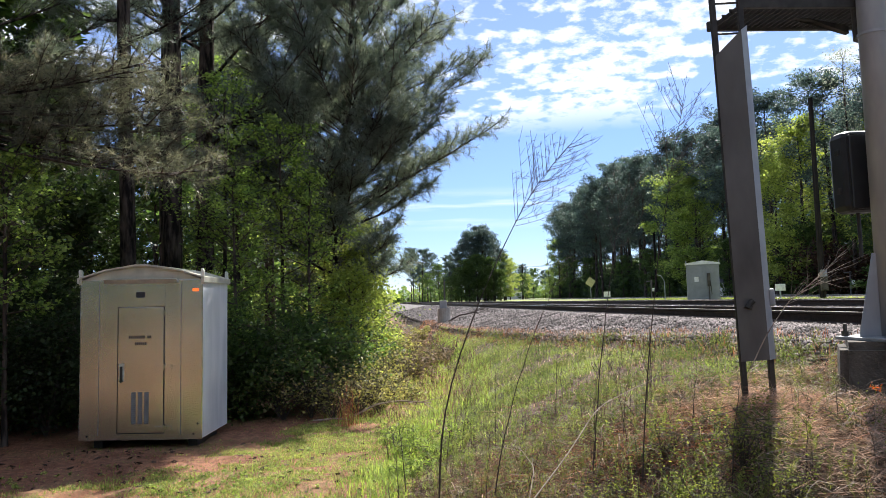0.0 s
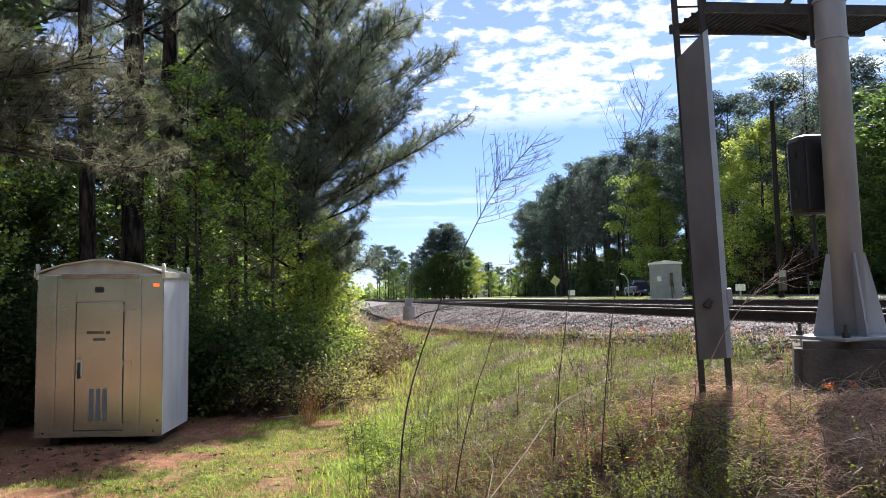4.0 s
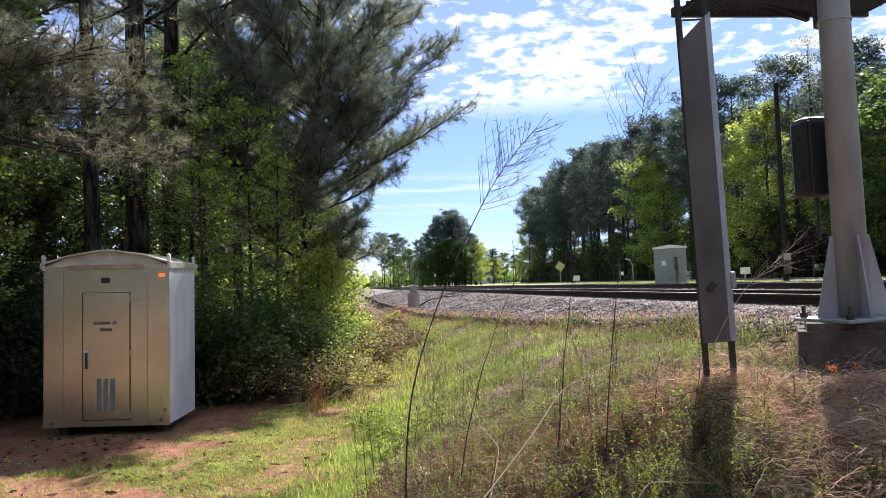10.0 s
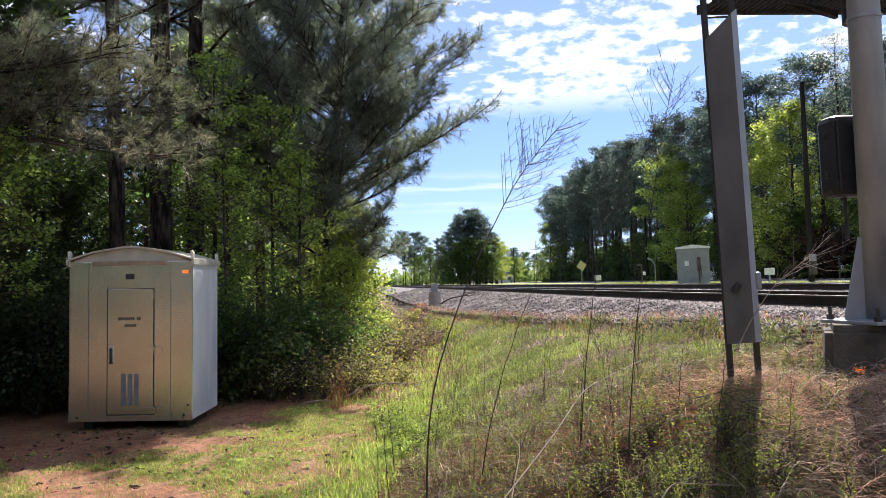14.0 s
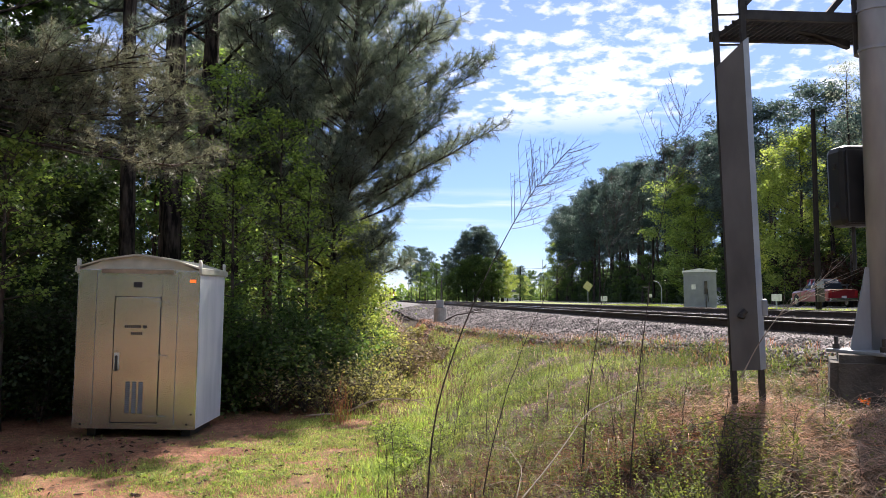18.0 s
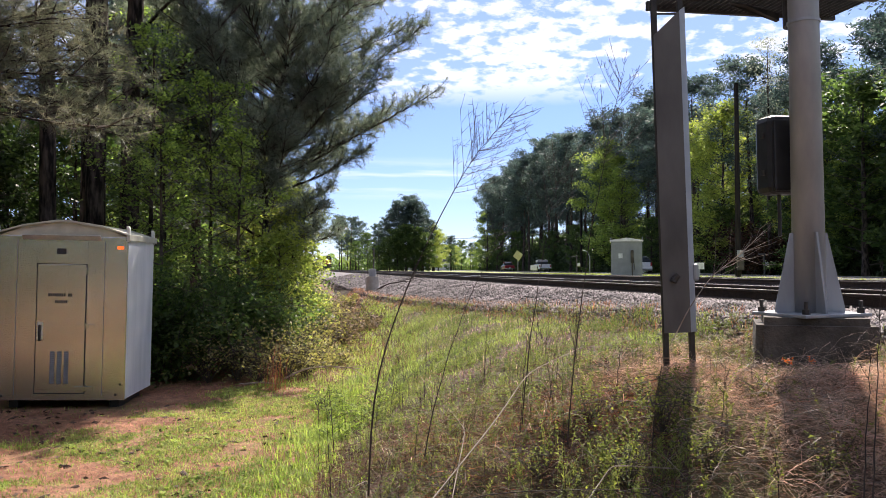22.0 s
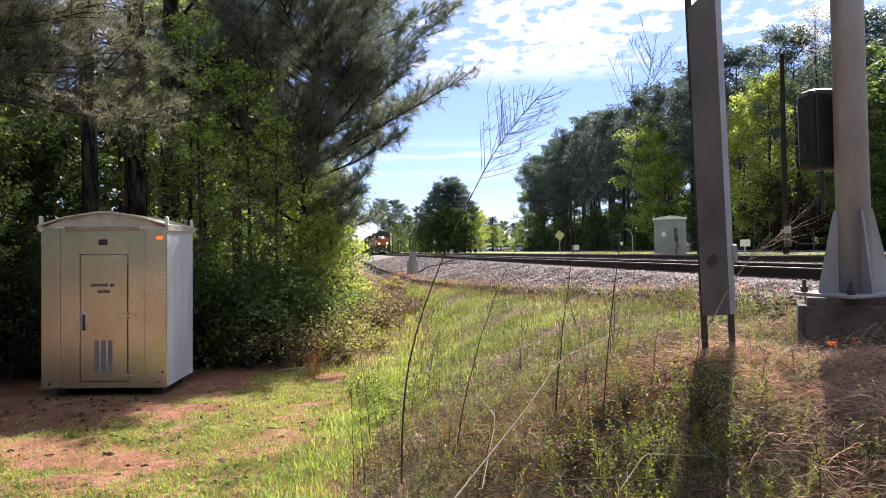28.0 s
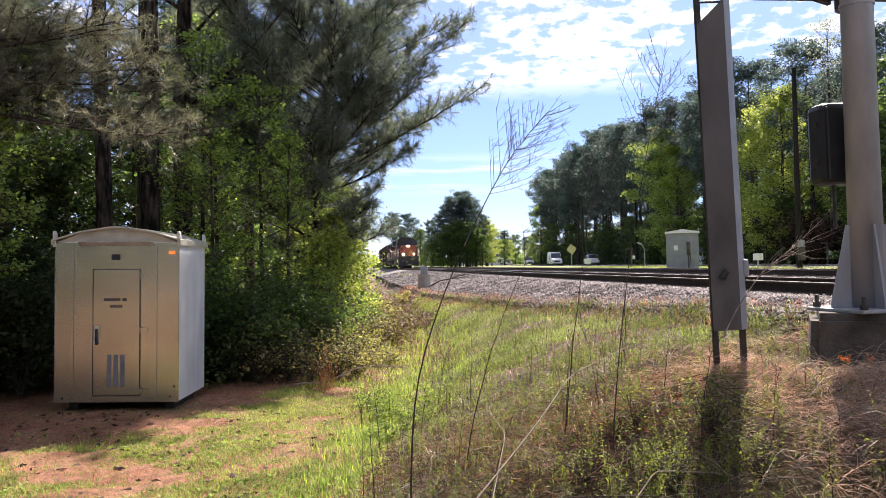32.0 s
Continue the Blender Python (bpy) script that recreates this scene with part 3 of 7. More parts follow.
def build_ground():
    def steps(fine0, fine1, step, far):
        mid = np.arange(fine0, fine1 + 1e-6, step)
        out = [step]
        while sum(out) < far:
            out.append(out[-1] * 1.35)
        hi = fine1 + np.cumsum(out)
        lo = fine0 - np.cumsum(out)
        return np.concatenate([lo[::-1], mid, hi])
    xs, ys = steps(-14, 22, 0.22, 1800), steps(-2, 46, 0.25, 1800)
    X, Y = np.meshgrid(xs, ys)
    Z = ground(X, Y)
    near = (np.abs(X) < 25) & (Y < 50) & (X + 0.1 * Y < toe_u(Y) - 0.2)
    rng = np.random.default_rng(5)
    Z = Z + near * rng.normal(0, 0.012, X.shape)
    V = np.stack([X, Y, Z], -1).reshape(-1, 3)
    i = np.arange(len(ys) - 1)[:, None] * len(xs) + np.arange(len(xs) - 1)[None]
    Fc = np.stack([i, i + 1, i + 1 + len(xs), i + len(xs)], -1).reshape(-1, 4)
    g = obj("ground", np_mesh("ground", V, Fc), ground_material())
    for p in g.data.polygons:
        p.use_smooth = True
    tagged(g, "weedy ground with pine straw, grass and a railway bank", "ground", kind="structure")


RAIL_PROFILE = [(-0.075, 0), (0.075, 0), (0.075, 0.012), (0.012, 0.035), (0.01, 0.135), (0.035, 0.147), (0.036, 0.178),
                (0.03, 0.184), (-0.03, 0.184), (-0.036, 0.178), (-0.035, 0.147), (-0.01, 0.135), (-0.012, 0.035), (-0.075, 0.012)]
TIE_MESH = None


def tie_mesh():
    bm = B()
    box(bm, -1.3, 1.3, -0.115, 0.115, -0.17, 0.0, 0.012)
    me = bpy.data.meshes.new("tie")
    bm.to_mesh(me); bm.free()
    me.materials.append(M["tie"])
    return me


def build_track(name, off, label, near_ties):
    """A track thing; off: its near rail's distance from the near track's near rail."""
    t = thing(name, pose(rail_x(0, off + 0.7175), 0, RAIL_Z - 0.184, 0, 0, TRACK_TURN), label, "railway track", "railway tracks")
    for s in (-0.7175, 0.7175):
        bm = B()
        prism(bm, [(p + s, q) for p, q in RAIL_PROFILE], "y", -60, 420)
        part("rail", bm, M["rail"], t, "rust-brown steel rail")
        bm = B()
        box(bm, s - 0.027, s + 0.027, -60, 420, 0.1835, 0.1865)
        part("rail_head", bm, M["rail_top"], t, "polished running surface of the rail")
    me = tie_mesh()
    y0, k = -3.0, 0
    while k < near_ties:
        o = obj("tie", me, None, t)
        o.location = (random.uniform(-0.05, 0.05), y0 + k * 0.5, -0.004)
        o.rotation_euler.z = random.uniform(-0.01, 0.01)
        k += 1
    vs, fs, base = [], [], 0
    cube = np.array([[x, y, z] for x in (-1.3, 1.3) for y in (-0.115, 0.115) for z in (-0.17, 0.0)])
    q = np.array([[0, 1, 3, 2], [4, 6, 7, 5], [0, 4, 5, 1], [2, 3, 7, 6], [1, 5, 7, 3], [0, 2, 6, 4]])
    for i in range(520):
        yy = y0 + (near_ties + i) * 0.5
        vs.append(cube + np.array([0, yy, -0.004])); fs.append(q + base); base += 8
    r = obj("far_tie", np_mesh("far_tie", np.concatenate(vs), np.concatenate(fs)), M["tie"], t)
    tagged(r, kind="stuff")
    return t


def stones(n, area, rng, size, lift=0.0):
    """Rough broken stones scattered where area() puts them: cubes with knocked-off corners."""
    octa = np.array([[1, 0, 0], [-1, 0, 0], [0, 1, 0], [0, -1, 0], [0, 0, 1], [0, 0, -1]], float)
    of = np.array([[0, 2, 4], [2, 1, 4], [1, 3, 4], [3, 0, 4], [2, 0, 5], [1, 2, 5], [3, 1, 5], [0, 3, 5]])
    c = area(n)
    s = size * rng.uniform(0.5, 1.35, size=(n, 1, 1))
    v = octa[None] * rng.uniform(0.55, 1.2, size=(n, 6, 1)) + rng.normal(0, 0.18, size=(n, 6, 3))
    a = rng.uniform(0, 2 * np.pi, n)
    ca, sa = np.cos(a), np.sin(a)
    x = v[..., 0] * ca[:, None] - v[..., 1] * sa[:, None]
    y = v[..., 0] * sa[:, None] + v[..., 1] * ca[:, None]
    v = np.stack([x, y, v[..., 2] * 0.75], -1) * s + c[:, None]
    f = (of[None] + 6 * np.arange(n)[:, None, None]).reshape(-1, 3)
    return v.reshape(-1, 3), f


def build_ballast():
    rng = np.random.default_rng(11)

    def strip(u0, u1, y0, y1, power):
        def area(n):
            y = y0 + (y1 - y0) * rng.uniform(0, 1, n) ** power
            lo = toe_u(y) - 0.12 if u0 is None else np.full(n, u0)
            u = lo + (u1 - lo) * rng.uniform(0, 1, n)
            x = u - 0.1 * y
            return np.stack([x, y, ground(x, y) + 0.012], 1)
        return area
    a = stones(30000, strip(None, 6.75, 4.5, 34, 1.3), rng, 0.04)
    b = stones(10000, strip(None, 6.75, 32, 95, 1.3), rng, 0.05)
    c = stones(7000, strip(6.95, 8.4, 4, 50, 1.3), rng, 0.036)
    d = stones(7000, strip(8.4, 13.3, 8, 60, 1.3), rng, 0.045)
    e = stones(500, strip(4.6, 5.6, 5, 11, 1.2), rng, 0.03)

    def strays(n):
        y = 7.5 + 34 * rng.uniform(0, 1, n) ** 1.3
        x = toe_u(y) - np.abs(rng.normal(0, 0.35, n)) - 0.1 * y
        return np.stack([x, y, ground(x, y) + 0.01], 1)
    g = stones(3600, strays, rng, 0.034)
    vs, fs, base = [], [], 0
    for v, f in (a, b, c, d, e, g):
        vs.append(v); fs.append(f + base); base += len(v)
    o = obj("ballast", np_mesh("ballast", np.concatenate(vs), np.concatenate(fs)), M["stone"])
    tagged(o, "grey and pinkish crushed stone ballast beside the rails", "ballast", kind="stuff")
    # the packed bed under the loose stones
    V, Fc = [], []
    ys = np.concatenate([np.arange(-20, 60, 1.0), np.arange(60, 420, 8.0)])
    us = [0.0, 0.05, 0.5, 1.0, 8.9, 9.8, 12.2, 13.1, 16.2, 17.0]
    for y in ys:
        t = float(toe_u(y))
        for u in us:
            lift = -0.03 if u in (0.0, 17.0) else 0.006
            if u <= 1.0:
                u = t + (6.1 - t) * u
            x = u - 0.1 * y
            V.append((x, y, gz(x, y) + lift))
    k = len(us)
    for r in range(len(ys) - 1):
        for c2 in range(k - 1):
            Fc.append((r * k + c2, r * k + c2 + 1, (r + 1) * k + c2 + 1, (r + 1) * k + c2))
    bed = obj("ballast_bed", np_mesh("ballast_bed", np.array(V), np.array(Fc)), mat("packed_ballast", (0.09, 0.08, 0.078), 0.95, col2=(0.25, 0.225, 0.22), scale=14, bump=0.8, bump_scale=25))
    tagged(bed, "packed stone bed under both tracks", "track bed", kind="structure")


def build_road():
    bm = B()
    ys = list(range(-40, 200, 20)) + list(range(200, 1201, 50))
    for a, b2 in zip(ys, ys[1:]):
        bm.faces.new([bm.verts.new(p) for p in ((19.9, a, 1.05), (28.3, a, 1.05), (28.3, b2, 1.05), (19.9, b2, 1.05))])
    bmesh.ops.remove_doubles(bm, verts=bm.verts, dist=0.001)
    r = bmesh.ops.extrude_face_region(bm, geom=bm.faces[:])
    bmesh.ops.translate(bm, vec=(0, 0, -0.2), verts=[v for v in r["geom"] if isinstance(v, bmesh.types.BMVert)])
    bmesh.ops.recalc_face_normals(bm, faces=bm.faces[:])
    tagged(part("road", bm, M["asphalt"]), "two-lane asphalt road beyond the tracks", "road", kind="structure")
    for x, name in ((20.25, "edge_line"), (27.95, "edge_line"), (24.0, "centre_line")):
        bm = B()
        box(bm, x - 0.06, x + 0.06, -40, 1200, 1.05, 1.056)
        tagged(part(name, bm, mat("road_paint", (0.6, 0.58, 0.5) if name == "edge_line" else (0.6, 0.42, 0.05), 0.7)), "painted road line", "road marking", kind="structure")
    # side drive that meets the road near the grey shelter
    bm = B()
    prism(bm, [(12.0, 60.5), (19.88, 57.0), (19.88, 64.0), (12.4, 63.6)], "z", 0.9, 1.06)
    tagged(part("driveway", bm, M["drive"]), "pale gravel drive beside the road", "driveway", kind="structure")
    bm = B()
    prism(bm, [(28.32, 72), (40, 76), (40, 82), (28.32, 80)], "z", 0.9, 1.06)
    tagged(part("driveway", bm, M["drive"]), "pale gravel drive beside the road", "driveway", kind="structure")


# ---- the instrument shelter in the clearing ----
def build_shelter():
    W, D, H = 1.85, 1.43, 2.40
    t = thing("equipment_shelter", pose(-4.805, 12.1, -0.33, 0, 1.1, 1.2),
              "bare aluminium trackside equipment shelter with a closed door", "equipment shelter")
    bm = B()
    box(bm, -W / 2, W / 2, 0, D, 0, H, 0.012)
    body = part("body", bm, M["alu"], t)
    for x in (-0.635, 0.60):
        bm = B()
        box(bm, x - 0.004, x + 0.004, -0.003, 0.004, 0.03, H - 0.06)
        part("panel_seam", bm, M["louver"], t)
    # side sheets, paler and bluer in colour than the front
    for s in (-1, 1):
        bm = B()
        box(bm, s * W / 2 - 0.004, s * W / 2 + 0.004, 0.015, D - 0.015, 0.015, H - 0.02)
        part("side_panel", bm, M["side_sheet"], t, "pale brushed aluminium side sheet")
    # low-pitched roof with a small overhang
    bm = B()
    prism(bm, [(-W / 2 - 0.035, H - 0.05), (-W / 2 - 0.035, H + 0.035), (-0.55, H + 0.16), (-0.08, H + 0.235), (0.08, H + 0.235), (0.55, H + 0.16),
               (W / 2 + 0.035, H + 0.035), (W / 2 + 0.035, H - 0.05), (W / 2 + 0.012, H - 0.05), (W / 2 + 0.012, H + 0.015), (0.55, H + 0.135),
               (0.08, H + 0.205), (-0.08, H + 0.205), (-0.55, H + 0.135), (-W / 2 - 0.012, H + 0.015), (-W / 2 - 0.012, H - 0.05)], "y", -0.05, D + 0.05)
    part("roof", bm, M["roof_alu"], t, "low-pitched roof sheet with turned-down eaves")
    bm = B()
    prism(bm, [(-W / 2, H - 0.01), (W / 2, H - 0.01), (0.55, H + 0.133), (0.08, H + 0.203), (-0.08, H + 0.203), (-0.55, H + 0.133)], "y", 0.01, D - 0.01)
    part("gable", bm, M["roof_alu"], t)
    bm = B()
    prism(bm, [(-0.03, H - 0.06), (-0.075, H + 0.005), (-0.06, H + 0.015), (0.0, H - 0.01)], "x", -0.555, 0.545)
    part("drip_rail", bm, M["alu_trim"], t, "drip rail over the door")
    # door with its frame, hinges, handle, louvers and plates
    bm = B()
    box(bm, -0.35, 0.36, -0.012, 0.0, 1.99, 2.36, 0.004)
    part("header_panel", bm, M["alu"], t)
    bm = B()
    box(bm, -0.075, 0.055, -0.02, -0.012, 2.13, 2.215, 0.003)
    part("vent_screen", bm, M["ink"], t, "small dark screened vent")
    for x0, x1, z0, z1 in ((-0.354, -0.345, 0.1, 1.99), (0.345, 0.354, 0.1, 1.99), (-0.354, 0.354, 1.985, 1.996), (-0.354, 0.354, 0.089, 0.1)):
        bm = B()
        box(bm, x0, x1, -0.010, 0.0, z0, z1)
        part("door_gap", bm, M["ink"], t, "dark door joint")
    bm = B()
    box(bm, -0.343, 0.343, -0.016, 0.0, 0.102, 1.983, 0.006)
    door = part("door", bm, M["alu"], t, "closed flush aluminium door")
    for z in (1.89, 1.08, 0.17):
        bm = B()
        box(bm, 0.22, 0.40, -0.03, -0.016, z - 0.032, z + 0.032, 0.004)
        cyl(bm, (0.352, -0.03, z - 0.05), (0.352, -0.03, z + 0.05), 0.014, seg=8)
        box(bm, 0.40, 0.47, -0.022, -0.006, z - 0.03, z + 0.03, 0.004)
        part("hinge", bm, M["alu"], door)
    bm = B()
    box(bm, -0.325, -0.245, -0.024, -0.016, 0.88, 1.14, 0.006)
    part("handle_plate", bm, M["alu_trim"], door)
    bm = B()
    box(bm, -0.305, -0.265, -0.05, -0.024, 0.86, 1.1, 0.012)
    part("handle", bm, M["dark_steel"], door, "dark pull handle")
    for i in range(3):
        x = -0.135 + i * 0.098
        bm = B()
        box(bm, x, x + 0.066, -0.02, -0.016, 0.235, 0.71, 0.002)
        for k in range(15):
            z = 0.255 + k * 0.03
            prism(bm, [(-0.017, z), (-0.031, z - 0.006), (-0.029, z + 0.004), (-0.017, z + 0.018)], "x", x + 0.006, x + 0.06)
        part("louver", bm, M["louver"], door, "louvered vent strip")
    for z, cells in ((1.535, (-0.185, 0.155, 11)), (1.435, (-0.09, 0.09, 6))):
        x0, x1, k = cells
        w = (x1 - x0) / k
        for i in range(k):
            if k == 11 and i == 8:
                continue
            bm = B()
            box(bm, x0 + i * w + 0.004, x0 + (i + 1) * w - 0.004, -0.018, -0.0155, z - 0.022, z + 0.022)
            part("lettering_bar", bm, M["ink"], door)
    bm = B()
    box(bm, 0.82 - 0.045, 0.82 + 0.045, -0.03, 0, 2.215, 2.265, 0.01)
    part("marker_lamp", bm, M["marker"], t, "orange marker lens")
    for x, z in ((-0.80, 0.03), (0.80, 0.05), (0.86, 0.2)):
        bm = B()
        cyl(bm, (x, -0.008, z + 0.03), (x, 0.002, z + 0.03), 0.017, seg=10)
        part("bolt", bm, M["dark_steel"], t)
    for x in (-W / 2 + 0.0, W / 2 + 0.0):
        for y in (0.03, D - 0.03):
            bm = B()
            prism(bm, [(x - 0.02, H - 0.07), (x + 0.02, H - 0.07), (x + 0.015, H + 0.13), (x - 0.005, H + 0.165), (x - 0.03, H + 0.16), (x - 0.03, H + 0.12)], "y", y - 0.035 if y < 1 else y - 0.03, y + 0.03)
            part("lifting_lug", bm, M["alu_trim"], t, "lifting lug at the roof corner")
    bm = B()
    box(bm, -W / 2, W / 2, -0.005, 0.0, 0.0, 0.07)
    part("kick_strip", bm, M["alu"], t)
    for x in (-0.72, 0.72):
        bm = B()
        box(bm, x - 0.07, x + 0.07, 0.22, D - 0.12, -0.3, -0.002, 0.01)
        part("skid", bm, M["dark_steel"], t, "dark support skid")


# ---- the signal mast, its foundation and ladder ----
MAST = (4.30, 7.92)


def build_mast():
    fx, fy = 4.33, 7.95
    f = thing("mast_foundation", pose(fx, fy, 0.35, 0, 0, -24), "weathered tapered concrete foundation block", "foundation")
    bm = B()
    bmesh.ops.create_cube(bm, size=1)
    for v in bm.verts:
        s = 0.585 if v.co.z < 0 else 0.545
        v.co = Vector((v.co.x * 2 * s, v.co.y * 2 * s, 0.73 if v.co.z > 0 else -0.2))
    bmesh.ops.bevel(bm, geom=bm.edges[:], offset=0.075, segments=4, affect="EDGES")
    part("block", bm, M["concrete"], f)

    t = thing("signal_mast", pose(MAST[0], MAST[1], 1.082, 0, -0.6, 12), "grey galvanised steel signal mast on a concrete foundation", "signal mast")
    bm = B()
    box(bm, -0.40, 0.40, -0.40, 0.40, 0.0, 0.035, 0.008)
    part("base_plate", bm, M["galv"], t)
    bm = B()
    cyl(bm, (0, 0, 0.03), (0, 0, 7.5), 0.162, 0.135, 32)
    part("pole", bm, M["galv"], t, smooth=False)
    for p in t.children[-1].data.polygons:
        p.use_smooth = abs(p.normal.z) < 0.5
    for a in (0, 90, 180, 270):
        bm = B()
        prism(bm, [(0.14, 0.036), (0.36, 0.036), (0.36, 0.07), (0.19, 0.85), (0.14, 0.85)], "y", -0.011, 0.011)
        bmesh.ops.rotate(bm, verts=bm.verts, cent=(0, 0, 0), matrix=Matrix.Rotation(radians(a - 106), 3, "Z"))
        part("gusset", bm, M["galv"], t, "tapered stiffener plate")
    for sx in (-0.33, 0.33):
        for sy in (-0.33, 0.33):
            bm = B()
            cyl(bm, (sx, sy, 0.036), (sx, sy, 0.16), 0.02, seg=10)
            cyl(bm, (sx, sy, 0.036), (sx, sy, 0.085), 0.038, seg=6)
            part("anchor_bolt", bm, M["dark_steel"], t)
    for z in (3.02, 3.42):
        bm = B()
        cyl(bm, (0, 0, z), (0, 0, z + 0.03), 0.163, seg=32)
        part("clamp_band", bm, M["galv"], t)

    c = thing("signal_case", pose(4.19, 8.28, 2.36, 0, -0.8, 6), "black rounded metal equipment case on the mast", "equipment case")
    bm = B()
    box(bm, -0.21, 0.21, -0.16, 0.16, 0.0, 0.84, 0.07)
    part("body", bm, M["black"], c)
    bm = B()
    box(bm, -0.185, 0.185, -0.185, -0.16, 0.03, 0.79, 0.02)
    part("door", bm, M["black"], c)
    for z in (0.2, 0.6):
        bm = B()
        box(bm, -0.235, -0.205, -0.05, 0.0, z, z + 0.06, 0.006)
        part("latch", bm, M["dark_steel"], c)
    for z in (0.1, 0.66):
        bm = B()
        box(bm, 0.12, 0.32, -0.05, 0.05, z, z + 0.06)
        part("bracket", bm, M["dark_steel"], c)
    bm = B()
    cyl(bm, (-0.02, 0, -0.45), (-0.02, 0, 0.02), 0.02, seg=8)
    part("conduit", bm, M["dark_steel"], c)


def build_ladder():
    # side rails lean slightly towards the clearing, and run from the ground past the walkway
    t = thing("mast_ladder", pose(2.85, 7.72, 0.45, 0.8, -2.0, 3), "steel ladder with a dark galvanised anti-climb guard", "ladder")
    for x in (-0.135, 0.135):
        bm = B()
        box(bm, x - 0.026, x + 0.026, -0.012, 0.03, 0.0, 4.6, 0.003)
        part("side_rail", bm, M["dark_steel"], t)
        bm = B()
        box(bm, x - 0.034, x + 0.034, -0.02, 0.038, -0.2, 0.09, 0.006)
        part("foot", bm, M["rubber"], t)
    for k in range(13):
        bm = B()
        z = 0.65 + 0.3 * k
        cyl(bm, (-0.135, 0.01, z), (0.135, 0.01, z), 0.011, seg=8)
        part("rung", bm, M["dark_steel"], t)
    # folded guard plate over the rungs: dark wide face and a paler turned flange, cut slanting at the top
    bm = B()
    v = [bm.verts.new(p) for p in ((-0.165, -0.04, 0.49), (0.10, -0.06, 0.49), (0.10, -0.06, 3.66), (-0.165, -0.04, 3.42))]
    bm.faces.new(v)
    r = bmesh.ops.extrude_face_region(bm, geom=bm.faces[:])
    bmesh.ops.translate(bm, vec=(0, 0.006, 0), verts=[q for q in r["geom"] if isinstance(q, bmesh.types.BMVert)])
    bmesh.ops.recalc_face_normals(bm, faces=bm.faces[:])
    g = part("climb_guard", bm, M["galv_dark"], t, "dark brown-grey guard plate")
    bm = B()
    v = [bm.verts.new(p) for p in ((0.102, -0.06, 0.49), (0.185, 0.0, 0.49), (0.185, 0.0, 3.72), (0.102, -0.06, 3.66))]
    bm.faces.new(v)
    r = bmesh.ops.extrude_face_region(bm, geom=bm.faces[:])
    bmesh.ops.translate(bm, vec=(-0.004, 0.006, 0), verts=[q for q in r["geom"] if isinstance(q, bmesh.types.BMVert)])
    bmesh.ops.recalc_face_normals(bm, faces=bm.faces[:])
    part("guard_flange", bm, M["galv_pale"], g, "paler galvanised flange")
    bm = B()
    cyl(bm, (-0.06, -0.075, 1.02), (-0.02, -0.085, 1.06), 0.028, seg=10)
    cyl(bm, (-0.07, -0.07, 0.99), (-0.055, -0.07, 1.02), 0.035, seg=10)
    part("lock_hasp", bm, M["dark_steel"], g, "dark padlock hasp")
    bm = B()
    box(bm, 0.165, 0.225, -0.03, 0.03, 0.99, 1.16, 0.02)
    part("lock_box", bm, M["galv"], g)

    w = thing("walkway_bracket", pose(2.95, 7.86, 4.40, 0, -1.0, 8), "dark steel walkway grating braced to the mast", "walkway")
    bm = B()
    box(bm, -0.06, 2.3, -0.05, 0.0, 0.0, 0.1, 0.004)
    box(bm, -0.06, 2.3, 0.62, 0.67, 0.0, 0.1, 0.004)
    part("edge_beam", bm, M["dark_steel"], w)
    bm = B()
    for k in range(34):
        box(bm, 0.0 + k * 0.067, 0.012 + k * 0.067, 0.0, 0.62, 0.02, 0.07)
    for k in range(4):
        box(bm, -0.02, 2.28, 0.06 + k * 0.16, 0.075 + k * 0.16, 0.04, 0.085)
    part("grating", bm, M["dark_steel"], w)
    bm = B()
    prism(bm, [(0.72, 0.0), (0.84, 0.0), (1.3, -0.17), (1.3, -0.09)], "y", 0.25, 0.31)
    prism(bm, [(0.95, 0.1), (1.03, 0.1), (1.3, 0.40), (1.22, 0.40)], "y", 0.25, 0.31)
    part("brace", bm, M["dark_steel"], w)
    bm = B()
    box(bm, -0.05, 0.01, -0.03, 0.0, 0.1, 0.9)
    cyl(bm, (0.0, -0.02, 0.16), (0.24, -0.02, 0.42), 0.02, seg=8)
    part("rail_post", bm, M["dark_steel"], w)
    bm = B()
    cyl(bm, (1.36, 0.0, -0.3), (1.36, 0.0, 0.45), 0.165, seg=24)
    part("mast_collar", bm, M["dark_steel"], w)


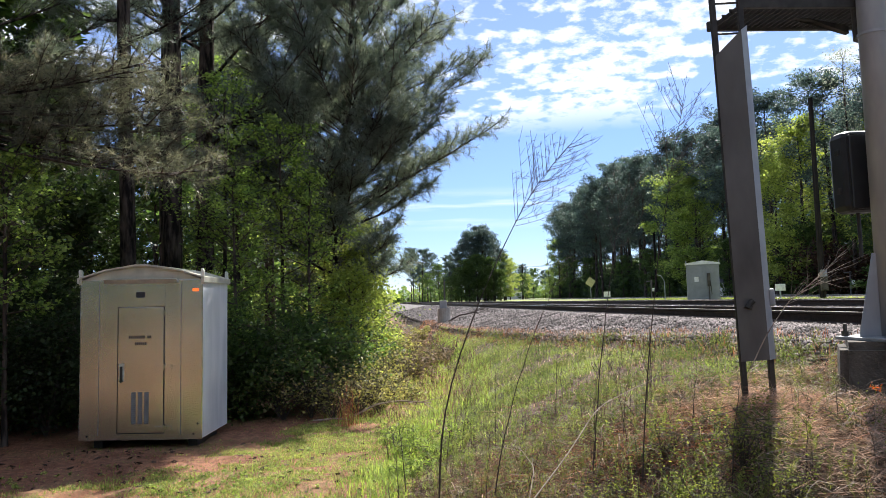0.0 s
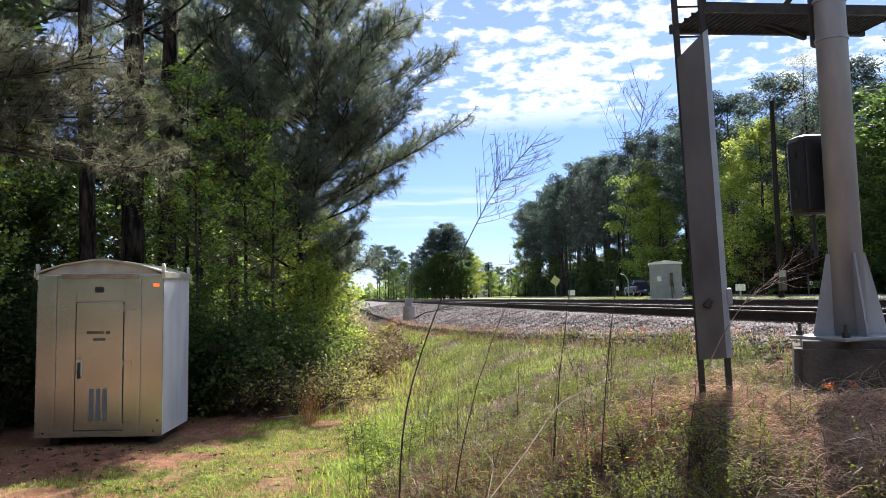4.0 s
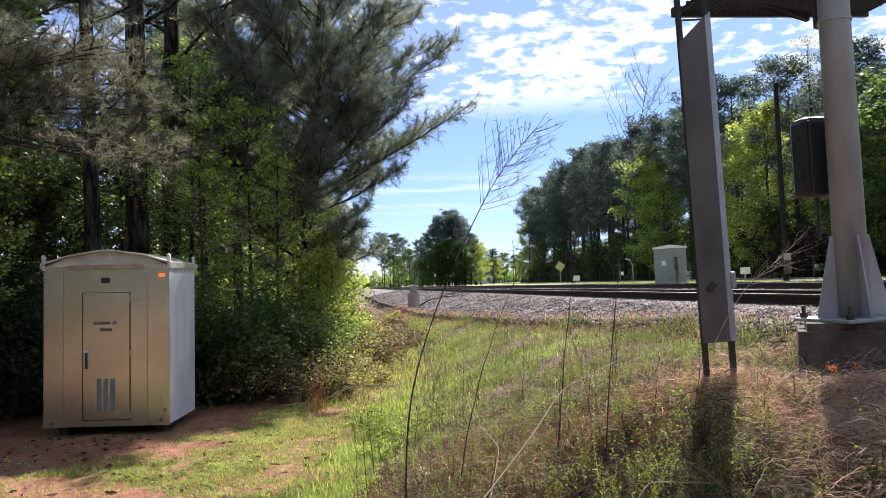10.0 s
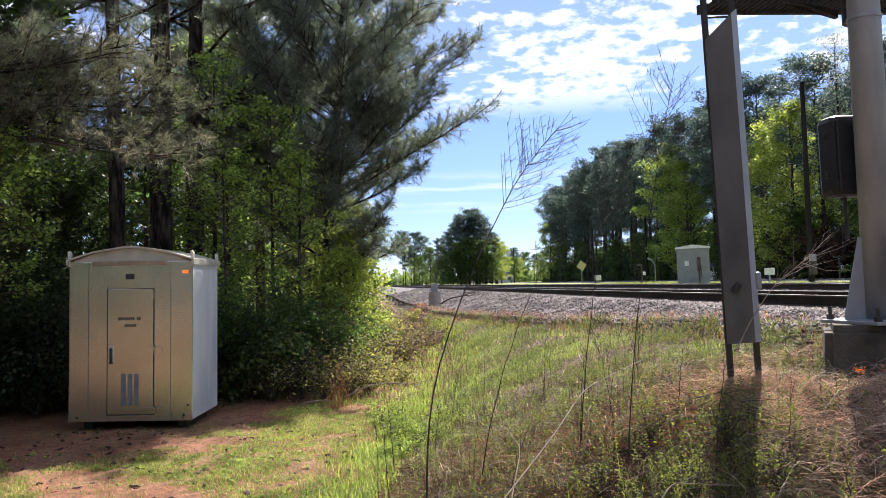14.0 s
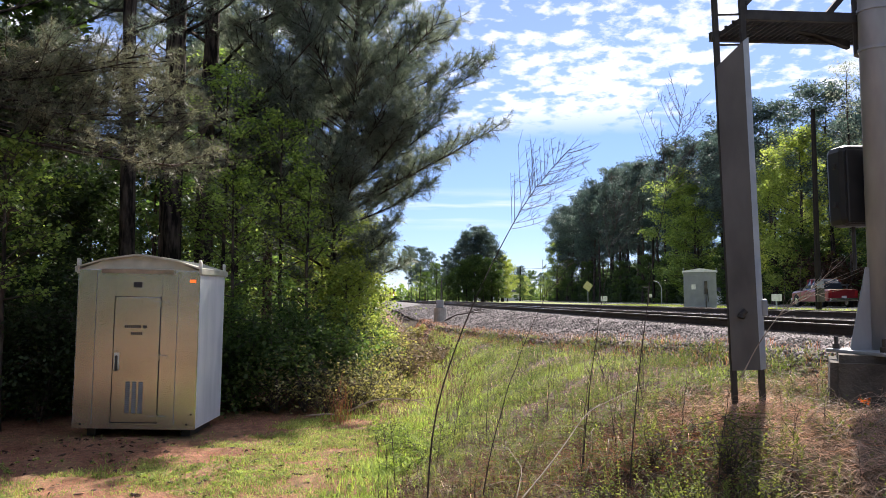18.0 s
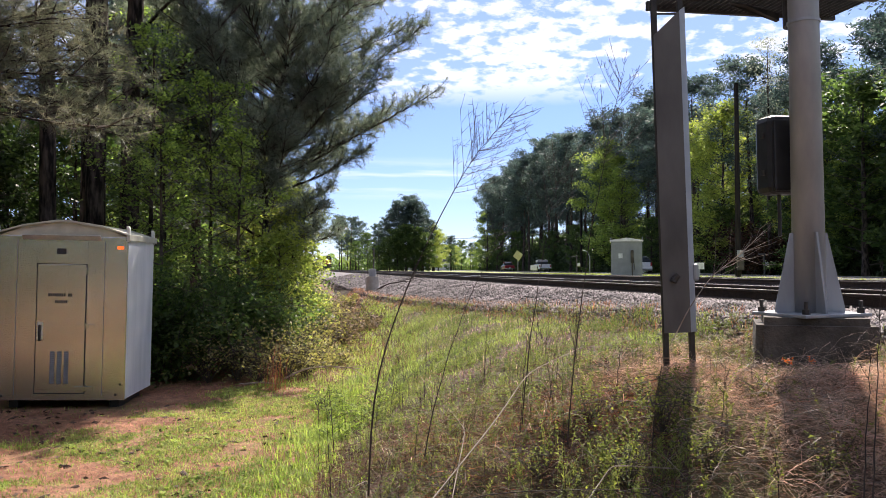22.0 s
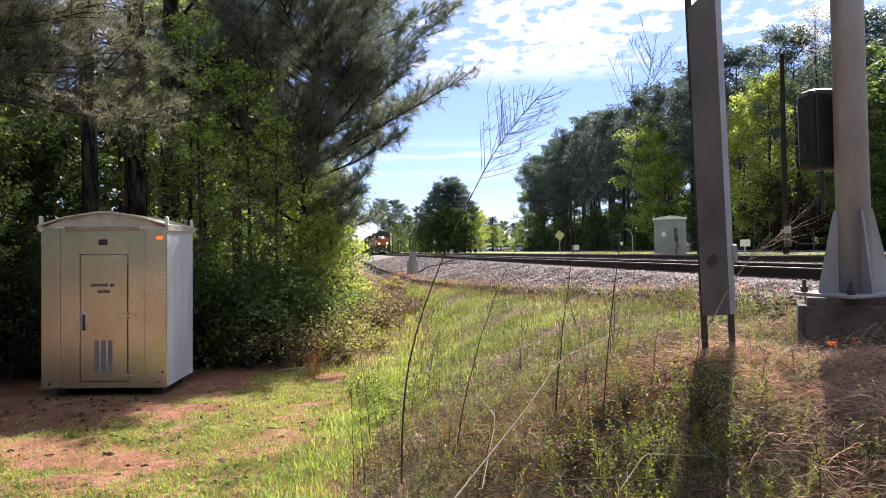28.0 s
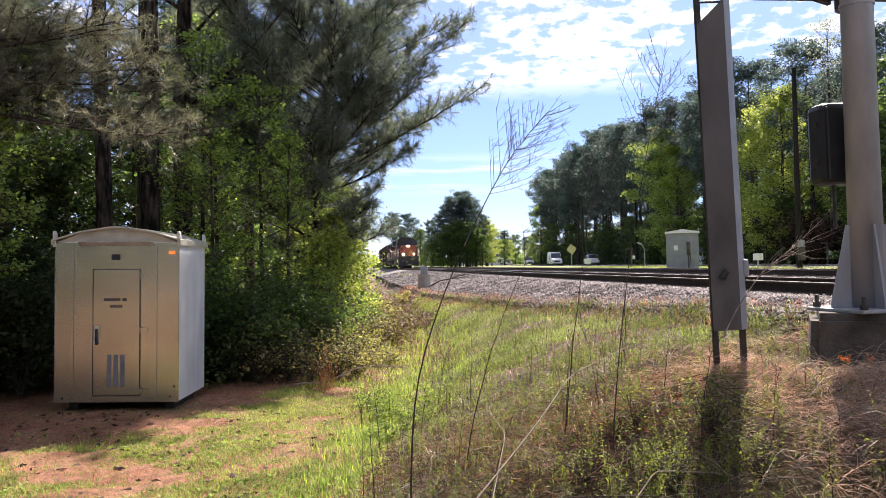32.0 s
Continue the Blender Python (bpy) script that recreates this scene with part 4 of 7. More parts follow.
# ---- things across the tracks ----
def build_far_shelter():
    t = thing("grey_shelter", pose(15.1, 48.8, 0.75, 0, 0, -16), "light grey metal signal shelter with a pale roof", "equipment shelter")
    bm = B()
    box(bm, -0.95, 0.95, 0, 2.2, 0.15, 2.55, 0.02)
    part("body", bm, M["grey_case"], t)
    bm = B()
    prism(bm, [(-1.02, 2.5), (1.02, 2.5), (1.02, 2.58), (0.0, 2.74), (-1.02, 2.58)], "y", -0.08, 2.28)
    part("roof", bm, M["sign_white"], t, "pale low-pitched roof")
    bm = B()
    box(bm, -0.72, 0.0, -0.02, 0.0, 0.3, 2.3, 0.005)
    d = part("door", bm, M["grey_case"], t)
    bm = B()
    box(bm, -0.5, -0.25, -0.026, -0.02, 1.45, 1.75)
    part("notice", bm, M["sign_white"], d, "pale notice plate")
    bm = B()
    box(bm, 0.25, 0.42, -0.14, -0.0, 1.15, 1.95, 0.02)
    cyl(bm, (0.34, -0.07, 0.1), (0.34, -0.07, 1.15), 0.03, seg=8)
    cyl(bm, (0.48, -0.05, 0.7), (0.42, -0.05, 1.5), 0.02, seg=8)
    part("meter_box", bm, M["concrete"], t, "meter box with conduit")
    for x in (-0.95, 0.95):
        bm = B()
        box(bm, x - 0.03, x + 0.03, 0.0, 0.06, 2.55, 2.75, 0.01)
        part("lifting_lug", bm, M["grey_case"], t)
    bm = B()
    box(bm, -0.9, 0.9, 0.1, 2.1, -0.3, 0.15)
    part("plinth", bm, M["concrete"], t)
    l = thing("gooseneck_lamp", pose(13.6, 52.0, 0.6), "thin post with a small lamp arm", "lamp post")
    bm = B()
    cyl(bm, (0, 0, -0.1), (0, 0, 1.75), 0.03, seg=8)
    part("post", bm, M["galv"], l)
    bm = B()
    cyl(bm, (0, 0, 1.75), (-0.2, 0, 2.1), 0.022, seg=8)
    cyl(bm, (-0.2, 0, 2.1), (-0.5, 0, 2.2), 0.022, seg=8)
    part("arm", bm, M["galv"], l)


def pole_thing(x, y, h, r, label, crossarm=False, meter=False):
    t = thing("utility_pole", pose(x, y, gz(x, y) - 0.3), label, "utility pole", "utility poles")
    bm = B()
    cyl(bm, (0, 0, 0), (0, 0, h), r, r * 0.7, 12)
    part("pole", bm, M["pole_wood"], t)
    if crossarm:
        bm = B()
        box(bm, -1.2, 1.2, -0.06, 0.06, h - 0.9, h - 0.75, 0.01)
        part("crossarm", bm, M["pole_wood"], t)
        for xx in (-1.1, -0.4, 0.4, 1.1):
            bm = B()
            cyl(bm, (xx, 0, h - 0.75), (xx, 0, h - 0.5), 0.05, 0.03, 8)
            part("insulator", bm, M["sign_white"], t)
    if meter:
        bm = B()
        box(bm, -0.16, 0.16, -0.36, -0.14, 0.75, 1.45, 0.02)
        part("meter_box", bm, M["concrete"], t, "weathered meter box")
        bm = B()
        cyl(bm, (0, -0.25, 1.45), (0, -0.25, 1.8), 0.17, seg=14)
        part("meter", bm, M["galv"], t)
    return t


def wire(p, q, sag, r, label="black sagging overhead power cable"):
    k = np.linspace(0, 1, 25)
    pts = np.outer(1 - k, p) + np.outer(k, q)
    pts[:, 2] -= sag * 4 * k * (1 - k)
    v, f = tubes([(pts, np.full(25, r))], 4)
    tagged(obj("overhead_cable", np_mesh("overhead_cable", v, f), M["wire"]), label, "cable", "overhead cables")


def post_sign(name, x, y, w, h, zc, material, label, category, diamond=False, turn=0.0):
    t = thing(name, pose(x, y, gz(x, y), 0, 0, turn), label, category)
    bm = B()
    box(bm, -0.035, 0.035, 0.01, 0.05, -0.2, zc + h / 2 * 0.8, 0.004)
    part("post", bm, M["galv"], t)
    bm = B()
    box(bm, -w / 2, w / 2, -0.006, 0.006, -h / 2, h / 2, 0.002)
    if diamond:
        bmesh.ops.rotate(bm, verts=bm.verts, cent=(0, 0, 0), matrix=Matrix.Rotation(radians(36), 3, "Y"))
    bmesh.ops.translate(bm, vec=(0, 0, zc), verts=bm.verts)
    part("panel", bm, material, t)


def build_house(x, y, turn, w, d, h, label):
    t = thing("house", pose(x, y, 1.0, 0, 0, turn), label, "house", "far houses")
    bm = B()
    box(bm, -w / 2, w / 2, -d / 2, d / 2, 0, h)
    part("wall", bm, M["siding"], t)
    bm = B()
    prism(bm, [(-d / 2 - 0.4, h), (d / 2 + 0.4, h), (0, h + d * 0.32)], "x", -w / 2 - 0.4, w / 2 + 0.4)
    part("roof", bm, M["shingle"], t)
    for i in range(5):
        xx = -w / 2 + w * (i + 0.5) / 5
        bm = B()
        if i == 2:
            box(bm, xx - 0.5, xx + 0.5, -d / 2 - 0.04, -d / 2 + 0.02, 0.1, 2.2)
            part("door", bm, M["ink"], t)
        else:
            box(bm, xx - 0.55, xx + 0.55, -d / 2 - 0.04, -d / 2 + 0.02, 1.0, 2.2)
            part("window", bm, M["glass"], t)


def build_trackside():
    t = thing("trackside_signal_stub", pose(-0.57, 40, 0.58), "low grey concrete foundation with a thin pipe beside the track", "signal foundation")
    bm = B()
    cyl(bm, (0, 0, -0.3), (0, 0, 0.62), 0.34, 0.31, 20)
    part("foundation", bm, M["drive"], t)
    bm = B()
    cyl(bm, (0.04, 0, 0.6), (0.06, 0, 2.0), 0.035, seg=10)
    part("pipe", bm, M["galv_dark"], t)
    bm = B()
    box(bm, -0.2, 0.16, -0.16, 0.16, 0.62, 1.0, 0.02)
    part("junction_box", bm, M["galv"], t)
    pole_thing(18.7, 41.0, 10.7, 0.155, "dark wooden utility pole beside the road with a meter box", meter=True)
    pole_thing(21.0, 245, 11.0, 0.2, "far wooden utility pole with a crossarm", crossarm=True)
    pole_thing(30.2, 120, 11.0, 0.2, "wooden utility pole with a crossarm at the wood's edge", crossarm=True)
    pole_thing(11.5, 185, 11.0, 0.18, "thin wooden pole beside the far trees")
    for dx, z in ((-1.1, 10.4), (0.4, 10.4), (1.1, 10.4), (0, 8.6), (0, 7.6)):
        wire((30.2 + dx, 120, z + 0.6), (21.0 + dx, 245, z + 0.6), 1.6, 0.02)
        wire((30.2 + dx, 120, z + 0.6), (32 + dx, 20, z + 0.2), 1.6, 0.012)
        wire((21 + dx, 245, z + 0.6), (20 + dx, 420, z + 0.6), 1.6, 0.03)
    wire((18.7, 41, 11.3), (32, 20, 10.6), 0.5, 0.009)
    post_sign("warning_sign", 14.1, 83.0, 0.8, 0.8, 1.95, M["sign_back"], "pale yellow diamond warning sign on a post", "road sign", True, 8)
    post_sign("verge_sign", 15.0, 79.0, 0.65, 0.5, 0.65, M["sign_white"], "small white sign low on the verge", "sign")
    post_sign("verge_sign", 15.2, 37.6, 0.48, 0.32, 0.8, M["sign_white"], "small white sign low on the verge", "sign")
    for x, y in ((17.4, 71.0), (29.5, 60.0)):
        t = thing("mailbox_post", pose(x, y, gz(x, y)), "short post with a pale box and a cross bar", "mailbox", "mailboxes")
        bm = B()
        box(bm, -0.05, 0.05, -0.05, 0.05, -0.2, 1.75, 0.006)
        part("post", bm, M["galv_dark"], t)
        bm = B()
        box(bm, -0.45, 0.12, -0.05, 0.05, 1.6, 1.7, 0.006)
        part("cross_bar", bm, M["galv_dark"], t)
        bm = B()
        box(bm, 0.08, 0.3, -0.12, 0.12, 0.75, 1.05, 0.02)
        part("letter_box", bm, M["sign_white"], t)
    build_house(16.5, 300, 4, 17, 7, 3.0, "long low pale house far along the road")
    build_house(34.5, 99, 10, 5, 4, 1.5, "small grey shed at the wood's edge")


# ---- vehicles ----
WHEEL = {}


def add_wheel(t, x, y, r, w=0.24):
    """A wheel in two pieces; x across, y along."""
    bm = B()
    cyl(bm, (-w / 2, 0, 0), (w / 2, 0, 0), r, seg=22)
    bmesh.ops.bevel(bm, geom=[e for e in bm.edges if e.calc_length() < r * 0.5], offset=0.03, segments=1, affect="EDGES")
    o = part("wheel", bm, M["rubber"], t)
    o.location = (x, y, r)
    bm = B()
    cyl(bm, (-w / 2 - 0.012, 0, 0), (w / 2 + 0.012, 0, 0), r * 0.62, seg=14)
    part("rim", bm, M["chrome"], o)
    return o


def section(bm, rows):
    """Loft a body through cross-sections of (y, half width at sill, half width at belt, half width at roof, z sill, z belt, z roof)."""
    rings = []
    for y, ws, wb, wr, zs, zb, zr in rows:
        pts = [(-ws, zs), (-wb, zs + (zb - zs) * 0.35), (-wb, zb), (-wr, zr - 0.05), (-wr * 0.85, zr), (wr * 0.85, zr), (wr, zr - 0.05), (wb, zb), (wb, zs + (zb - zs) * 0.35), (ws, zs)]
        rings.append([bm.verts.new((x, y, z)) for x, z in pts])
    k = len(rings[0])
    for a, b in zip(rings, rings[1:]):
        for i in range(k):
            bm.faces.new((a[i], a[(i + 1) % k], b[(i + 1) % k], b[i]))
    bm.faces.new(rings[0][::-1]); bm.faces.new(rings[-1])
    bmesh.ops.recalc_face_normals(bm, faces=bm.faces[:])
    return bm


def vehicle(name, kind, paint, label):
    """A car with its nose at -y of its own space and its wheels on z = 0."""
    t = thing(name, pose(0, -300, 0), label, {"pickup": "pickup truck", "suv": "car", "van": "van"}[kind], "vehicles on the road")
    L, Wd = {"pickup": (5.8, 2.0), "suv": (4.75, 1.88), "van": (5.9, 2.05)}[kind]
    h = Wd / 2
    bm = B()
    if kind == "pickup":
        section(bm, [(-L / 2, h * .86, h * .9, h * .8, .55, .8, .95), (-L / 2 + .25, h * .95, h * .98, h * .88, .42, .95, 1.12), (-1.15, h, h, h * .9, .38, 1.05, 1.22),
                     (-1.1, h, h, h * .96, .38, 1.05, 1.2), (1.05, h, h, h * .96, .38, 1.05, 1.2), (L / 2 - .1, h, h, h * .97, .45, 1.1, 1.2), (L / 2, h * .96, h * .97, h * .93, .55, 1.08, 1.17)])
        cab = [(-1.2, h * .9, h * .9, h * .8, 1.15, 1.2, 1.24), (-.45, h * .9, h * .86, h * .74, 1.15, 1.5, 1.9), (.75, h * .9, h * .86, h * .74, 1.15, 1.5, 1.92), (1.05, h * .9, h * .88, h * .78, 1.15, 1.3, 1.62)]
        axles, r = (-1.9, 1.75), .4
    elif kind == "suv":
        section(bm, [(-L / 2, h * .86, h * .9, h * .8, .45, .7, .82), (-L / 2 + .25, h * .95, h * .98, h * .88, .32, .85, .98), (-.95, h, h, h * .9, .28, .98, 1.1), (1.9, h, h, h * .93, .28, 1.05, 1.14),
                     (L / 2 - .08, h * .97, h * .97, h * .88, .35, 1.0, 1.12), (L / 2, h * .92, h * .93, h * .85, .45, .95, 1.05)])
        cab = [(-1.05, h * .92, h * .9, h * .8, 1.0, 1.08, 1.12), (-.25, h * .92, h * .87, h * .72, 1.0, 1.4, 1.66), (1.4, h * .92, h * .87, h * .73, 1.0, 1.4, 1.72), (2.15, h * .92, h * .88, h * .78, 1.0, 1.25, 1.42)]
        axles, r = (-1.45, 1.4), .36
    else:
        section(bm, [(-L / 2, h * .86, h * .92, h * .8, .45, .8, 1.0), (-L / 2 + .3, h * .95, h * .98, h * .88, .35, 1.0, 1.2), (-1.75, h, h, h * .92, .33, 1.2, 1.42), (-1.05, h, h, h * .86, .33, 1.5, 2.45),
                     (L / 2 - .06, h, h, h * .87, .4, 1.5, 2.55), (L / 2, h * .97, h * .97, h * .84, .5, 1.5, 2.48)])
        cab = [(-1.9, h * .9, h * .88, h * .8, 1.35, 1.4, 1.44), (-1.2, h * .93, h * .92, h * .83, 1.35, 1.8, 2.25), (-.3, h * 1.005, h * 1.005, h * .92, 1.5, 1.7, 2.1)]
        axles, r = (-2.0, 1.7), .36
    part("body", bm, paint, t)
    bm = B()
    section(bm, cab)
    part("windows", bm, M["glass"], t, "dark tinted windows")
    if kind != "van":
        bm = B()
        ys = [c[0] for c in cab]
        box(bm, -h * .70, h * .70, ys[1] + .05, ys[2] - .02, cab[1][6] - .03, cab[2][6] + .02, .02)
        part("roof", bm, paint, t)
        for s in (-1, 1):
            for yy in (ys[1] + .02, (ys[1] + ys[2]) / 2, ys[2]):
                bm = B()
                prism(bm, [(yy - .05, 1.12), (yy + .05, 1.12), (yy + .05, cab[1][6]), (yy - .05, cab[1][6])], "x", s * h * .80 - .055, s * h * .80 + .055)
                part("pillar", bm, paint, t)
    for yy in axles:
        for s in (-1, 1):
            bm = B()
            cyl(bm, (s * (h - .1), yy, r + .03), (s * (h + .004), yy, r + .03), r + .07, seg=20)
            part("wheel_arch", bm, M["rubber"], t)
            add_wheel(t, s * (h - .11), yy, r)
    for s in (-1, 1):
        bm = B()
        box(bm, s * h * .72 - .17, s * h * .72 + .17, -L / 2 - .01, -L / 2 + .1, .72, .9, .02)
        part("headlight", bm, M["lens"], t)
        bm = B()
        box(bm, s * h * .84 - .09, s * h * .84 + .09, L / 2 - .08, L / 2 + .012, .75, 1.08, .02)
        part("tail_light", bm, M["tail"], t)
        bm = B()
        box(bm, s * (h + .1) - .1, s * (h + .1) + .1, cab[0][0] + .28, cab[0][0] + .4, 1.13, 1.32, .02)
        part("mirror", bm, M["black"], t)
    bm = B()
    box(bm, -h * .5, h * .5, -L / 2 - .015, -L / 2 + .05, .62, .88, .02)
    part("grille", bm, M["black"], t)
    for yy, s in ((-L / 2 - .05, 1), (L / 2 + .05, -1)):
        bm = B()
        box(bm, -h * .92, h * .92, yy - .06, yy + .1, .42, .62, .03)
        part("bumper", bm, M["chrome"] if kind == "pickup" else paint, t)
    bm = B()
    box(bm, -.16, .16, L / 2 + .105 if kind != "van" else L / 2 + .002, L / 2 + .115 if kind != "van" else L / 2 + .014, .62, .76)
    part("plate_bar", bm, M["sign_white"], t)
    if kind == "pickup":
        bm = B()
        box(bm, -h * .82, h * .82, 1.15, L / 2 - .1, 1.0, 1.203)
        part("cargo_bed", bm, M["black"], t)
    return t


def locomotive(name, label):
    """A road locomotive, its nose at -y, wheels on z = 0."""
    t = thing(name, pose(0, -400, 0), label, "locomotive", "train")
    bm = B()
    box(bm, -1.5, 1.5, -10.8, 10.8, 1.25, 1.75, .04)
    part("frame", bm, M["loco_black"], t)
    bm = B()
    prism(bm, [(-1.0, 1.75), (1.0, 1.75), (1.2, 2.9), (.8, 3.4), (-.8, 3.4), (-1.2, 2.9)], "y", -10.1, -8.0)
    part("short_hood", bm, M["orange"], t, "orange nose of the locomotive")
    bm = B()
    prism(bm, [(-1.55, 1.75), (1.55, 1.75), (1.55, 3.55), (1.3, 4.15), (.7, 4.42), (-.7, 4.42), (-1.3, 4.15), (-1.55, 3.55)], "y", -8.0, -5.4)
    part("cab", bm, M["loco_black"], t, "sooty black cab")
    bm = B()
    prism(bm, [(-1.35, 4.16), (1.35, 4.16), (.75, 4.5), (-.75, 4.5)], "y", -8.12, -5.3)
    part("cab_roof", bm, M["loco_black"], t)
    for sd in (-1, 1):
        bm = B()
        box(bm, sd * 1.56, sd * 1.585, -7.95, -5.45, 1.8, 2.7, .01)
        part("cab_stripe", bm, M["orange"], t, "orange lower cab side")
    bm = B()
    prism(bm, [(-1.5, 1.8), (1.5, 1.8), (1.5, 3.35), (-1.5, 3.35)], "y", -8.04, -7.98)
    part("cab_front", bm, M["orange"], t, "orange front of the cab under the windows")
    for x in (-1.08, -.36, .36, 1.08):
        bm = B()
        box(bm, x - .3, x + .3, -8.06, -7.98, 3.5, 4.08, .03)
        part("windshield", bm, M["glass"], t)
    for s in (-1, 1):
        bm = B()
        box(bm, s * 1.52, s * 1.57, -7.6, -6.0, 3.1, 3.75, .02)
        part("side_window", bm, M["glass"], t)
    bm = B()
    prism(bm, [(-1.0, 1.75), (1.0, 1.75), (1.0, 3.9), (.7, 4.3), (-.7, 4.3), (-1.0, 3.9)], "y", -5.4, 9.8)
    part("long_hood", bm, M["loco_black"], t, "sooty engine hood")
    bm = B()
    box(bm, -1.5, 1.5, 5.5, 9.4, 3.6, 4.45, .08)
    part("radiator", bm, M["loco_black"], t)
    bm = B()
    prism(bm, [(-1.45, .35), (1.45, .35), (1.45, 1.3), (-1.45, 1.3)], "y", -10.95, -10.7)
    part("plow", bm, M["loco_black"], t)
    for x, z, y, r in ((-.1, 3.22, -10.2, .11), (.1, 3.22, -10.2, .11), (-.75, 2.02, -11.0, .12), (.75, 2.02, -11.0, .12)):
        bm = B()
        cyl(bm, (x, y, z), (x, y + .14, z), r, seg=16)
        part("headlight", bm, M["lamp"], t, "lit headlight")
    for s in (-1, 1):
        bm = B()
        for k in range(9):
            cyl(bm, (s * 1.46, -10.6 + k * 2.3, 1.75), (s * 1.46, -10.6 + k * 2.3, 2.75), .025, seg=6)
        cyl(bm, (s * 1.46, -10.6, 2.75), (s * 1.46, 10.6, 2.75), .025, seg=6)
        part("handrail", bm, M["sign_white"], t)
    for y in (-6.6, 6.6):
        bm = B()
        box(bm, -1.25, 1.25, y - 2.4, y + 2.4, .55, 1.1, .06)
        b = part("truck", bm, M["loco_black"], t)
        for k in (-1.8, 0, 1.8):
            bm = B()
            cyl(bm, (-.8, y + k, .53), (.8, y + k, .53), .53, seg=20)
            part("wheelset", bm, M["dark_steel"], b)
    bm = B()
    box(bm, -1.4, 1.4, -3.4, 3.4, .5, 1.25, .1)
    part("fuel_tank", bm, M["loco_black"], t)
    return t


def boxcar(label):
    t = thing("freight_car", pose(0, -500, 0), label, "freight car", "train")
    bm = B()
    box(bm, -1.5, 1.5, -8.2, 8.2, 1.1, 4.5, .05)
    part("body", bm, mat("brown_freight_paint", (0.08, 0.045, 0.035), 0.7, scale=2), t)
    bm = B()
    prism(bm, [(-1.55, 4.5), (1.55, 4.5), (0, 4.68)], "y", -8.25, 8.25)
    part("roof", bm, M["galv_dark"], t)
    for s in (-1, 1):
        bm = B()
        box(bm, s * 1.5 - .05, s * 1.5 + .05, -1.6, 1.6, 1.2, 4.3, .02)
        d = part("door", bm, M["loco_black"], t)
        for k in range(12):
            bm = B()
            y = -7.8 + k * 1.418
            if abs(y) > 1.7:
                box(bm, s * 1.53 - .03, s * 1.53 + .03, y - .05, y + .05, 1.2, 4.4)
                part("rib", bm, M["loco_black"], t)
            else:
                bm.free()
    for y in (-6, 6):
        bm = B()
        box(bm, -1.2, 1.2, y - 1.4, y + 1.4, .4, .95, .05)
        b = part("truck", bm, M["loco_black"], t)
        for k in (-.9, .9):
            bm = B()
            cyl(bm, (-.8, y + k, .42), (.8, y + k, .42), .42, seg=18)
            part("wheelset", bm, M["dark_steel"], b)
    return t


